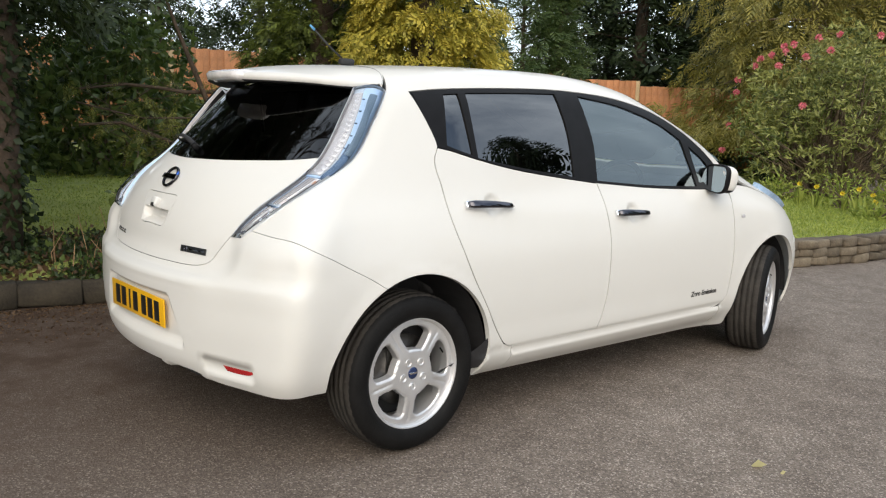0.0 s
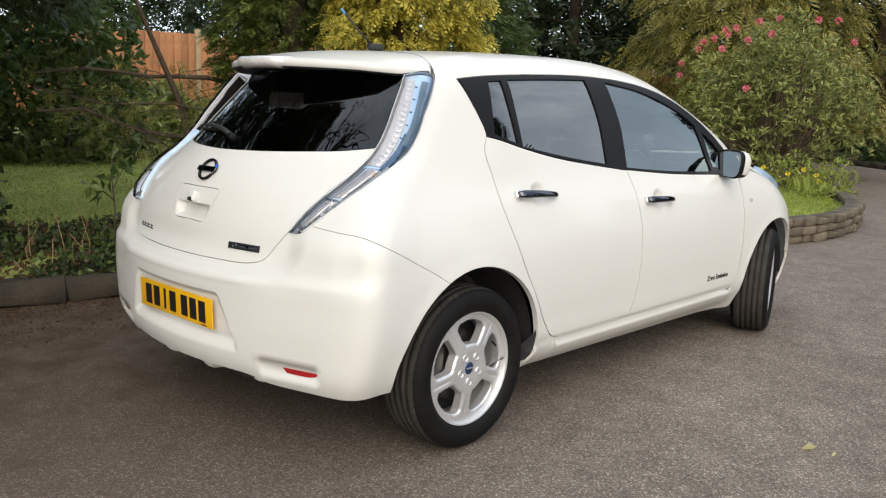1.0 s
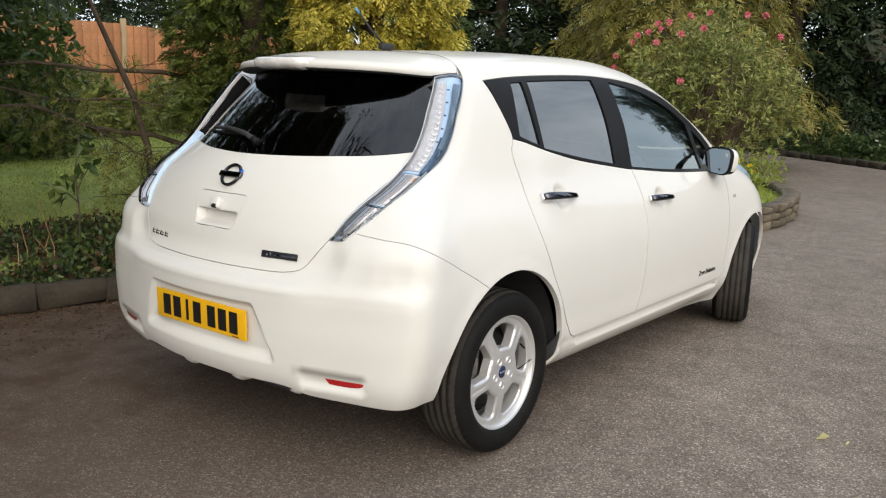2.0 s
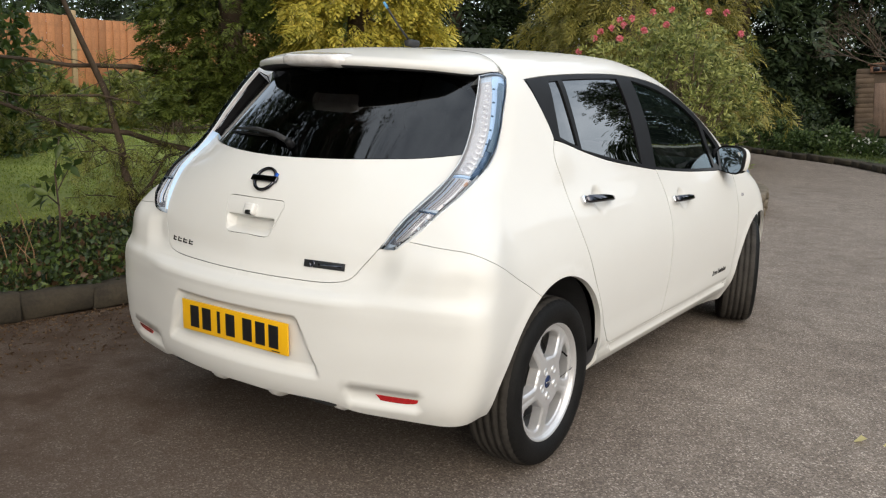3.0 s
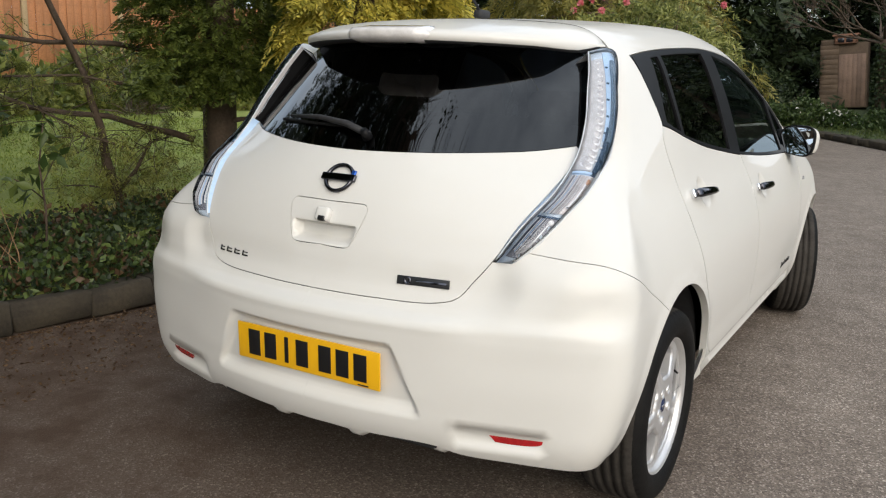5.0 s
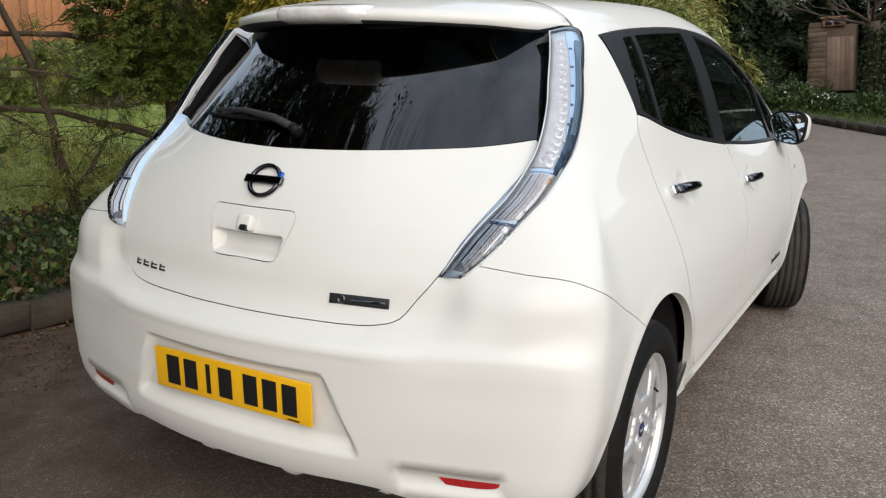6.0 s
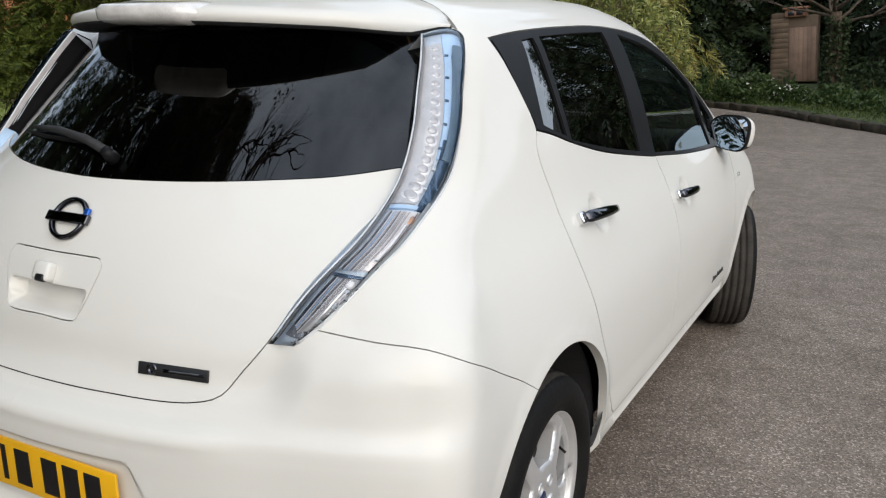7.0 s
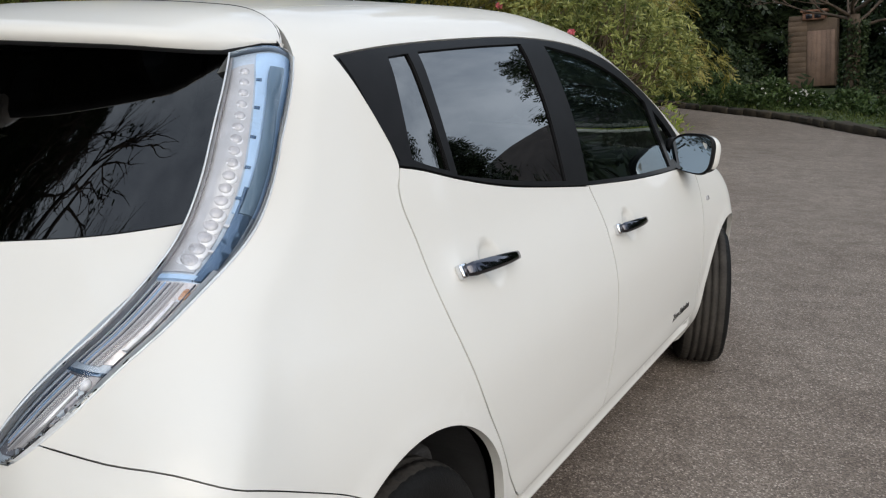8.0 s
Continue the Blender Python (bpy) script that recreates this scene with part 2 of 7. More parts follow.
def panel(name, outline, lift, mat, parent, holes=(), step=0.035, fine=(), gap=0.002, depth=0.014, proud=0.0, mirror="copy",
          label="", smooth_step=0.02, dome=None, even=False):
    """A body panel cut out of the car's surface along a 2D outline. mirror: 'weld' for one across the middle line,
    'copy' for a second one on the other side."""
    poly = inset(curve_2d(outline, smooth_step), gap)
    cut = [inset(curve_2d(h, smooth_step), -gap) for h in holes]
    uv, tris = sheet(poly, cut, step, fine)
    p = lift(uv)
    nrm = normals_at(p)
    p = p + nrm * proud
    soft = nrm
    if even:
        # one even sweep of curvature, as pressed glass has
        a, b = uv[:, 0] - uv[:, 0].mean(), uv[:, 1] - uv[:, 1].mean()
        basis = np.stack([a ** 0, a, b, a * a, a * b, b * b], 1)
        soft = basis @ np.linalg.lstsq(basis, nrm, rcond=None)[0]
        if mirror == "weld":
            soft[:, 0] *= np.clip(p[:, 0] / 0.06, 0, 1)
        soft /= np.linalg.norm(soft, axis=1)[:, None]
    if dome is not None:
        # swell outwards, away from the given rim
        rim, height, width = dome
        near = np.full(len(uv), 9.0)
        for q in rim:
            near = np.minimum(near, np.hypot(uv[:, 0] - q[0], uv[:, 1] - q[1]))
        s = 1 - np.clip(near / width, 0, 1)
        p = p + nrm * (height * (1 - s * s))[:, None]
        tri_n = np.cross(p[tris[:, 1]] - p[tris[:, 0]], p[tris[:, 2]] - p[tris[:, 0]])
        tri_n *= np.sign((tri_n * nrm[tris].mean(1)).sum(1))[:, None]
        soft = np.zeros_like(p)
        for k in range(3):
            np.add.at(soft, tris[:, k], tri_n)
        soft /= np.maximum(np.linalg.norm(soft, axis=1), 1e-12)[:, None]
    if mirror == "weld":
        p[np.abs(p[:, 0]) < 4e-3, 0] = 0
    v, n, f = shell(name, p, nrm, tris, depth, mirror == "weld")
    n[:len(p)] = soft
    flip = np.array((-1.0, 1, 1))
    made = []
    if mirror == "weld":
        k = len(v)
        v, n = np.concatenate([v, v * flip]), np.concatenate([n, n * flip])
        f = f + [tuple(k + i for i in q[::-1]) for q in f]
        return [part(name, skin_mesh(name, v, n, f), mat, parent, label)]
    made.append(part(name, skin_mesh(name, v, n, f), mat, parent, label))
    if mirror == "copy":
        made.append(part(name, skin_mesh(name, v * flip, n * flip, [q[::-1] for q in f]), mat, parent, label))
    return made


def lathe(profile, turns=48, axis="x"):
    """A ring or disc from (radius, along) pairs, round the x axis."""
    bm = bmesh.new()
    rows = []
    for k in range(turns):
        a = 2 * math.pi * k / turns
        rows.append([bm.verts.new((s, r * math.cos(a), r * math.sin(a))) for r, s in profile])
    for k in range(turns):
        p, q = rows[k], rows[(k + 1) % turns]
        for i in range(len(profile) - 1):
            if profile[i][0] < 1e-5 and profile[i + 1][0] < 1e-5:
                continue
            bm.faces.new((p[i], p[i + 1], q[i + 1], q[i]))
    bmesh.ops.remove_doubles(bm, verts=bm.verts, dist=1e-5)
    bmesh.ops.recalc_face_normals(bm, faces=bm.faces)
    for f in bm.faces:
        f.smooth = True
    return bm


def box(size, at=(0, 0, 0), bevel=0.0, m=None, seg=2):
    bm = bmesh.new()
    bmesh.ops.create_cube(bm, size=1, matrix=(m or Matrix()) @ Matrix.Translation(at) @ Matrix.Diagonal((*size, 1)))
    if bevel:
        bmesh.ops.bevel(bm, geom=bm.edges[:], offset=bevel, segments=seg, affect="EDGES", profile=0.6)
        for f in bm.faces:
            f.smooth = True
    return bm


def tube(points, radii, sides=8, cap=True):
    """A round bar along 3D points, with a radius at each."""
    bm = bmesh.new()
    pts = [Vector(p) for p in points]
    rings = []
    for i, p in enumerate(pts):
        d = (pts[min(i + 1, len(pts) - 1)] - pts[max(i - 1, 0)]).normalized()
        side = d.cross(Vector((0, 0, 1)) if abs(d.z) < 0.95 else Vector((1, 0, 0))).normalized()
        up = side.cross(d)
        r = radii[i] if hasattr(radii, "__len__") else radii
        rings.append([bm.verts.new(p + (side * math.cos(a) + up * math.sin(a)) * r) for a in (2 * math.pi * k / sides for k in range(sides))])
    for a, b in zip(rings, rings[1:]):
        for k in range(sides):
            bm.faces.new((a[k], a[(k + 1) % sides], b[(k + 1) % sides], b[k]))
    if cap:
        bm.faces.new(rings[0][::-1])
        bm.faces.new(rings[-1])
    for f in bm.faces:
        f.smooth = True
    return bm


def join(*bms):
    first = bms[0]
    for b in bms[1:]:
        me = bpy.data.meshes.new("joined")
        b.to_mesh(me)
        b.free()
        first.from_mesh(me)
        bpy.data.meshes.remove(me)
    return first


def empty(name, label, category, group="", at=(0, 0, 0)):
    ob = tagged(new(name), label, category, group)
    ob.location = at
    return ob
# ---- the car's form: one smooth surface, from which every panel is cut ----
def spline(t, xs, ys):
    """Smooth curve through the knots (xs, ys), evaluated at t."""
    xs, ys = np.asarray(xs, float), np.asarray(ys, float)
    d = np.diff(ys) / np.diff(xs)
    m = np.concatenate([[d[0]], (d[1:] * np.diff(xs)[:-1] + d[:-1] * np.diff(xs)[1:]) / (xs[2:] - xs[:-2]), [d[-1]]])
    t = np.asarray(t, float)
    i = np.clip(np.searchsorted(xs, t) - 1, 0, len(xs) - 2)
    h = xs[i + 1] - xs[i]
    s = np.clip((t - xs[i]) / h, -0.3, 1.3)
    return ((1 + 2 * s) * (1 - s) ** 2 * ys[i] + s * (1 - s) ** 2 * h * m[i]
            + s * s * (3 - 2 * s) * ys[i + 1] + s * s * (s - 1) * h * m[i + 1])


def smax(a, b, k):
    h = np.maximum(k - np.abs(a - b), 0) / k
    return np.maximum(a, b) + h * h * k / 4


def sstep(a, b, t):
    s = np.clip((t - a) / (b - a), 0, 1)
    return s * s * (3 - 2 * s)


LEVELS = (0.15, 0.30, 0.45, 0.60, 0.75, 0.88, 1.00, 1.12, 1.27, 1.42, 1.56)
SECTIONS = {
    -0.35: (0.68, 0.806, 0.857, 0.872, 0.860, 0.815, 0.752, 0.694, 0.628, 0.562, 0.50),
    0.35: (0.715, 0.842, 0.868, 0.876, 0.864, 0.822, 0.768, 0.726, 0.670, 0.607, 0.545),
    1.30: (0.715, 0.842, 0.866, 0.874, 0.864, 0.824, 0.770, 0.726, 0.668, 0.604, 0.54),
    2.00: (0.715, 0.842, 0.868, 0.876, 0.868, 0.836, 0.786, 0.734, 0.672, 0.604, 0.54),
    2.70: (0.81, 0.855, 0.876, 0.882, 0.872, 0.835, 0.770, 0.71, 0.65, 0.59, 0.53),
    3.40: (0.76, 0.80, 0.82, 0.82, 0.80, 0.75, 0.70, 0.65, 0.60, 0.55, 0.50),
}


def half_width(y, z):
    cols = np.stack([spline(z, LEVELS, c) for c in SECTIONS.values()])
    ks = np.array(list(SECTIONS))
    y = np.clip(y, ks[0] - 0.1, ks[-1])
    i = np.clip(np.searchsorted(ks, y) - 1, 0, len(ks) - 2)
    s = np.clip((y - ks[i]) / (ks[i + 1] - ks[i]), 0, 1)
    s = s * s * (3 - 2 * s)
    n = np.arange(cols.shape[1]) if cols.ndim > 1 else None
    return cols[i, n] * (1 - s) + cols[i + 1, n] * s


def rear_face(x, z):
    mid = spline(z, (0.16, 0.25, 0.33, 0.45, 0.58, 0.645, 0.675, 0.70, 0.74, 0.83, 0.945, 1.02, 1.10, 1.25, 1.40, 1.55),
                 (-0.60, -0.70, -0.757, -0.782, -0.789, -0.784, -0.771, -0.748, -0.725, -0.705, -0.66, -0.615, -0.548, -0.40, -0.25, -0.10))
    bow = spline(z, (0.2, 0.3, 0.6, 0.83, 1.0, 1.1, 1.25, 1.4, 1.55), (0.27, 0.28, 0.30, 0.29, 0.44, 0.61, 0.65, 0.66, 0.66))
    # a crisp shelf under the tailgate that fades out towards the corners
    shelf = spline(z, (0.45, 0.58, 0.640, 0.667, 0.681, 0.690, 0.703, 0.74), (-0.782, -0.790, -0.793, -0.792, -0.779, -0.755, -0.743, -0.725))
    near = sstep(0.54, 0.36, np.abs(x)) * sstep(0.45, 0.50, z) * sstep(0.74, 0.72, z)
    return mid + near * (shelf - mid) + bow * x * x


def top_face(x, y):
    mid = spline(y, (-0.6, -0.35, 0.0, 0.35, 0.8, 1.3, 1.65, 2.1, 2.45, 2.75, 3.1, 3.4, 3.62),
                 (1.44, 1.465, 1.495, 1.52, 1.54, 1.535, 1.485, 1.315, 1.14, 1.0, 0.90, 0.79, 0.62))
    crown = spline(y, (-0.5, 1.5, 2.2, 2.8, 3.5), (0.11, 0.11, 0.12, 0.10, 0.12))
    return mid - crown * x * x


def front_face(x, z):
    mid = spline(z, (0.15, 0.3, 0.5, 0.7, 0.9, 1.5), (3.50, 3.60, 3.65, 3.58, 3.40, 3.2))
    return mid - 0.42 * x * x - 0.5 * np.abs(x) ** 5


def body(x, y, z):
    """Below zero inside the car, above zero outside."""
    x = np.abs(x)
    f = smax(x - half_width(y, z), rear_face(x, z) - y, 0.11 - 0.045 * sstep(0.92, 0.80, z))
    f = smax(f, (y - front_face(x, z)), 0.25)
    f = smax(f, (z - top_face(x, y)) * 0.95, 0.13)
    # shallow pressed recesses: number plate and tailgate handle
    rear = sstep(-0.35, -0.5, y)
    plate = sstep(0.375 - 0.44 * (z - 0.41), 0.350 - 0.44 * (z - 0.41), x) * sstep(0.395, 0.440, z) * sstep(0.606, 0.586, z)
    f = f + rear * plate * 0.026
    scoop = sstep(0.104 + 0.2 * (z - 0.84), 0.092 + 0.2 * (z - 0.84), x) * sstep(0.834, 0.850, z) * sstep(0.890, 0.884, z)
    pocket = sstep(0.44, 0.49, x) * sstep(0.715, 0.70, x) * sstep(0.335, 0.352, z) * sstep(0.392, 0.386, z)
    f = f + rear * (scoop * 0.035 + pocket * 0.016)
    # the bumper: fuller corners, and a crease that turns up from the shelf to the foot of the lamp
    f = f - sstep(0.55, 0.78, x) * sstep(-0.28, -0.50, y) * (0.010 * sstep(1.0, 0.90, z) + 0.010 * sstep(0.70, 0.80, z) * sstep(0.97, 0.87, z))
    qx, qz = x - 0.47, 0.798 - z
    d = np.hypot(np.maximum(qx, 0), np.maximum(qz, 0)) + np.minimum(np.maximum(qx, qz), 0) - 0.13
    full = spline(z, (0.50, 0.58, 0.645, 0.70, 0.74, 0.83, 0.875, 0.90, 1.0), (0.0, 0.0, 0.004, 0.017, 0.025, 0.017, 0.004, 0.0, 0.0))
    f = f - rear * full * sstep(0.34, 0.50, x) * sstep(-0.075, 0.030, d) * sstep(0.88, 0.70, x)
    # finger cups behind the door handles
    for cy, cz in ((0.43, 0.936), (1.365, 0.868)):
        d = np.sqrt(((y - cy) / 0.062) ** 2 + ((z - cz) / 0.055) ** 2)
        f = f + 0.016 * sstep(1.0, 0.35, d) * sstep(0.5, 0.6, x)
    # bulged sill below a groove
    along = sstep(0.30, 0.40, y) * sstep(2.36, 2.14, y) * sstep(0.6, 0.7, x)
    f = f - along * (0.013 * sstep(0.190, 0.255, z) * sstep(0.315, 0.293, z) - 0.005 * sstep(0.305, 0.317, z) * sstep(0.347, 0.325, z))
    # rolled lip round the wheel arches
    for cy, cz, r in ((-0.01, 0.312, 0.388), (2.715, 0.300, 0.385)):
        d = np.hypot(y - cy, z - cz) - r
        f = f - 0.006 * sstep(0.05, 0.0, d) * sstep(0.6, 0.7, x)
    return f


AXIS_A, AXIS_B, FAN = -0.10, 2.3, 0.8


def cast(o, d, far=2.6, n=34, inner=0.0, level=0.0):
    lo, hi = np.full(len(o), inner), np.full(len(o), far)
    for _ in range(n):
        m = (lo + hi) / 2
        p = o + d * m[:, None]
        out = body(p[:, 0], p[:, 1], p[:, 2]) > level
        hi, lo = np.where(out, m, hi), np.where(out, lo, m)
    return o + d * ((lo + hi) / 2)[:, None]


def lift_wrap(uv, level=0.0):
    """Round the car from its middle line: u goes from the tail along the side to the nose, v up the side and over the roof."""
    u, v = np.asarray(uv, float).T
    yo = np.clip(u, AXIS_A, AXIS_B)
    a = (u - yo) / FAN
    e = np.maximum(v - 1.0, 0) / 0.7
    d = np.stack([np.cos(a) * np.cos(e), np.sin(a) * np.cos(e), np.sin(e)], 1)
    o = np.stack([0 * u, yo, np.minimum(v, 1.0)], 1)
    return cast(o, d, level=level)


def wrap_uv(p):
    x, y, z = np.asarray(p, float).T
    yo = np.clip(y, AXIS_A, AXIS_B)
    a = np.arctan2(y - yo, np.maximum(x, 1e-9))
    h = np.hypot(y - yo, x)
    return np.stack([yo + a * FAN, np.where(z <= 1.0, z, 1.0 + 0.7 * np.arctan2(np.maximum(z - 1.0, 0), h))], 1)


def lift_side(yz):
    yz = np.asarray(yz, float)
    o = np.stack([0 * yz[:, 0], yz[:, 0], yz[:, 1]], 1)
    return cast(o, np.tile((1.0, 0, 0), (len(o), 1)))


def lift_rear(xz):
    xz = np.asarray(xz, float)
    o = np.stack([xz[:, 0], 0 * xz[:, 0] + 0.25, xz[:, 1]], 1)
    return cast(o, np.tile((0, -1.0, 0), (len(o), 1)))


def lift_top(xy):
    xy = np.asarray(xy, float)
    o = np.stack([xy[:, 0], xy[:, 1], 0 * xy[:, 0] + 0.55], 1)
    return cast(o, np.tile((0, 0, 1.0), (len(o), 1)))


def normals_at(p, eps=0.004):
    g = np.stack([body(*(p + eps * e).T) - body(*(p - eps * e).T) for e in np.eye(3)], 1)
    return g / np.maximum(np.linalg.norm(g, axis=1), 1e-9)[:, None]

# ---- the car: rear axle at the origin, nose towards +y ----
car = empty("car", "white five-door electric hatchback parked on the drive", "car")


def arch(cy, cz, r, a0, a1, n=14):
    return [(cy + r * math.cos(math.radians(a)), cz + r * math.sin(math.radians(a))) for a in np.linspace(a0, a1, n)]


def side_to_wrap(points):
    """Side-view (y, z) points on the wrapped surface."""
    p = lift_side([q[:2] for q in points])
    return [(*uv, *q[2:]) for uv, q in zip(wrap_uv(p).tolist(), points)]


def rear_to_wrap(points):
    p = lift_rear([q[:2] for q in points])
    return [(*uv, *q[2:]) for uv, q in zip(wrap_uv(p).tolist(), points)]


def place_to_wrap(points):
    return [(*uv, *q[3:]) for uv, q in zip(wrap_uv([q[:3] for q in points]).tolist(), points)]


TAIL_U = AXIS_A - FAN * math.pi / 2
REAR_ARCH = (-0.01, 0.312, 0.388)
FRONT_ARCH = (2.715, 0.300, 0.385)
S = 1  # marks a sharp corner of an outline

DOOR_REAR = [(0.188, 1.174, S), (0.163, 1.137), (0.156, 1.098), (0.168, 1.03), (0.180, 0.885), (0.240, 0.705), (0.335, 0.540), (0.430, 0.397), (0.470, 0.352), (0.525, 0.3345)]
DOOR_MID = [(1.10, 0.332, S), (1.136, 0.446), (1.152, 0.69), (1.160, 0.923), (1.143, 1.016, S)]
DOOR_FRONT = [(2.18, 0.318), (2.235, 0.36), (2.250, 0.50), (2.252, 0.763), (2.262, 0.90), (2.25, 0.962, S)]
BELT = [(0.188, 1.174, S), (0.25, 1.163), (0.40, 1.126), (0.634, 1.080), (1.143, 1.016), (1.55, 0.985), (1.98, 0.968), (2.25, 0.962, S)]
DLO_TOP = [(2.25, 0.962, S), (2.235, 1.05), (2.10, 1.195), (1.87, 1.325), (1.53, 1.410), (1.05, 1.441), (0.61, 1.430), (0.25, 1.407), (0.112, 1.391, S)]

panel("rear_door", DOOR_REAR + DOOR_MID + BELT[4:0:-1], lift_side, PAINT, car, gap=0.0042, fine=((0.24, 0.58, 0.85, 1.02, 0.014), (0.40, 1.14, 0.325, 0.375, 0.010)))
front_door = panel("front_door", DOOR_MID[::-1] + [(2.10, 0.312)] + DOOR_FRONT + BELT[6:4:-1], lift_side, PAINT, car,
                   fine=((1.2, 1.55, 0.78, 0.96, 0.014), (1.08, 2.26, 0.305, 0.37, 0.010)))

# tail lamp edges, inner and outer, from the lower tip up
LAMP_IN = [(0.521, -0.623, 0.838), (0.54, -0.592, 0.894), (0.569, -0.547, 0.946), (0.604, -0.468, 1.009), (0.622, -0.396, 1.06), (0.625, -0.323, 1.119), (0.612, -0.265, 1.198), (0.590, -0.207, 1.285), (0.55, -0.123, 1.393)]
LAMP_OUT = [(0.562, -0.607, 0.839), (0.583, -0.596, 0.849), (0.603, -0.576, 0.87), (0.637, -0.523, 0.928), (0.672, -0.441, 0.99), (0.683, -0.336, 1.045), (0.675, -0.240, 1.1), (0.658, -0.168, 1.164), (0.622, -0.083, 1.271), (0.572, 0.008, 1.390)]
lamp_in, lamp_out = curve_2d(place_to_wrap(LAMP_IN), 0.012, False), curve_2d(place_to_wrap(LAMP_OUT), 0.012, False)
for line in (lamp_in, lamp_out):
    for _ in range(50):
        line[1:-1] = (line[:-2] + 2 * line[1:-1] + line[2:]) / 4
# the outer edge stands a little further out above the tip
run = np.linspace(0, 1, len(lamp_out))
along_out = np.gradient(lamp_out, axis=0)
lamp_out = lamp_out + np.stack([along_out[:, 1], -along_out[:, 0]], 1) / np.linalg.norm(along_out, axis=1)[:, None] * (0.009 * sstep(0.38, 0.62, run))[:, None]


def lamp_uv(s, w):
    """A point of the tail lamp: s from the lower tip to the top, w from its inner to its outer edge."""
    def at(line):
        d = np.concatenate([[0], np.cumsum(np.linalg.norm(np.diff(line, axis=0), axis=1))])
        return np.array([np.interp(s * d[-1], d, line[:, k]) for k in (0, 1)])
    return tuple(at(lamp_in) * (1 - w) + at(lamp_out) * w)


def lamp_patch(s0, s1, w0, w1, n=16):
    return [(*lamp_uv(s0, w0), S)] + [lamp_uv(s, w0) for s in np.linspace(s0, s1, n)[1:-1]] + [(*lamp_uv(s1, w0), S), (*lamp_uv(s1, w1), S)] \
        + [lamp_uv(s, w1) for s in np.linspace(s1, s0, n)[1:-1]] + [(*lamp_uv(s0, w1), S)]


# quarter panels, roof and pillars in one pressing
bumper_seam = [(*lamp_uv(0.055, 1.0), S), *place_to_wrap([(0.690, -0.551, 0.857), (0.769, -0.515, 0.848), (0.838, -0.448, 0.808), (0.862, -0.335, 0.747), (0.868, -0.24, 0.698)]),
               *[(q[0], q[1], S) for q in side_to_wrap(arch(*REAR_ARCH, 116, 116, 1))]]
screen_edge = [(0.690, 2.36), (0.640, 2.12), (0.590, 1.80), (0.535, 1.66), (0.40, 1.60), (0.20, 1.575), (0.0, 1.57, S)]
on_roof = lambda pts: [(*uv, *q[2:]) for uv, q in zip(wrap_uv(lift_top([q[:2] for q in pts])).tolist(), pts)]
roof_joint = [(0.425, 0.062, S), (0.452, 0.40), (0.462, 0.80), (0.466, 1.25), (0.460, 1.628, S)]
shell_line = bumper_seam + [(q[0], q[1]) for q in side_to_wrap(arch(*REAR_ARCH, 112, 2, 16))] \
    + side_to_wrap([(0.352, 0.216, S), (0.525, 0.212, S), (0.525, 0.3345, S)] + DOOR_REAR[::-1][1:-1] + [(0.188, 1.174)] + DLO_TOP[::-1][:-1]) \
    + side_to_wrap([(2.262, 0.968, S)]) + [(2.36, 0.992, S)] + on_roof(screen_edge[1:4]) + on_roof(roof_joint[::-1]) + on_roof([(0.44, 0.058), (0.500, 0.052)]) \
    + [lamp_uv(s, 1.0) for s in np.linspace(1, 0.09, 22)]
panel("body_side", shell_line, lift_wrap, PAINT, car, depth=0.024, step=0.03, gap=0.0011)
panel("roof", on_roof(roof_joint + screen_edge[4:] + [(0.0, 0.062, S)]), lift_wrap, PAINT, car, mirror="weld", step=0.05)

# dark liners behind the joints between panels
panel("joint_liner", [(0.10, 0.25, S), (2.36, 0.25, S), (2.36, 0.95, S), (1.2, 0.99), (0.30, 1.12), (0.10, 1.15, S), (0.10, 0.74, S), (0.36, 0.62), (0.42, 0.45)], lift_side, PLASTIC, car, proud=-0.010, depth=0.0, gap=0.0)
panel("joint_liner", place_to_wrap([(0.0005, -0.70, 0.66, S), (0.3, -0.70, 0.66), (0.50, -0.60, 0.72), (0.70, -0.52, 0.78), (0.85, -0.26, 0.70, S), (0.84, -0.22, 0.78), (0.74, -0.45, 0.90), (0.50, -0.62, 0.92), (0.40, -0.66, 0.80), (0.0005, -0.71, 0.78, S)]), lift_wrap, PLASTIC, car, proud=-0.011, depth=0.0, gap=0.0)
panel("joint_liner", on_roof([(0.30, 0.02, S), (0.50, 0.00, S), (0.54, 0.10, S), (0.52, 0.40), (0.52, 1.55, S), (0.40, 1.55, S), (0.40, 0.40), (0.37, 0.12), (0.30, 0.12, S)]), lift_wrap, PLASTIC, car, proud=-0.010, depth=0.0, gap=0.0)

# sill, front wing, bonnet, windscreen and front bumper
panel("sill", [(0.5265, 0.212, S), (1.4, 0.193), (2.192, 0.178, S), (2.190, 0.312, S), (2.12, 0.314), (1.10, 0.331), (0.5265, 0.3345, S)], lift_side, PAINT, car, depth=0.02, gap=0.0008, step=0.02)
panel("front_wing", [(2.196, 0.313, S), (2.198, 0.178, S), *arch(*FRONT_ARCH, 198, 20, 22), (3.10, 0.60, S), (3.08, 0.70), (3.0, 0.797), (2.85, 0.872), (2.7, 0.920), (2.55, 0.957), (2.42, 0.978), (2.36, 0.980), (2.27, 0.962, S), (2.256, 0.763), (2.253, 0.50), (2.238, 0.365)],
      lift_side, PAINT, car, depth=0.02)
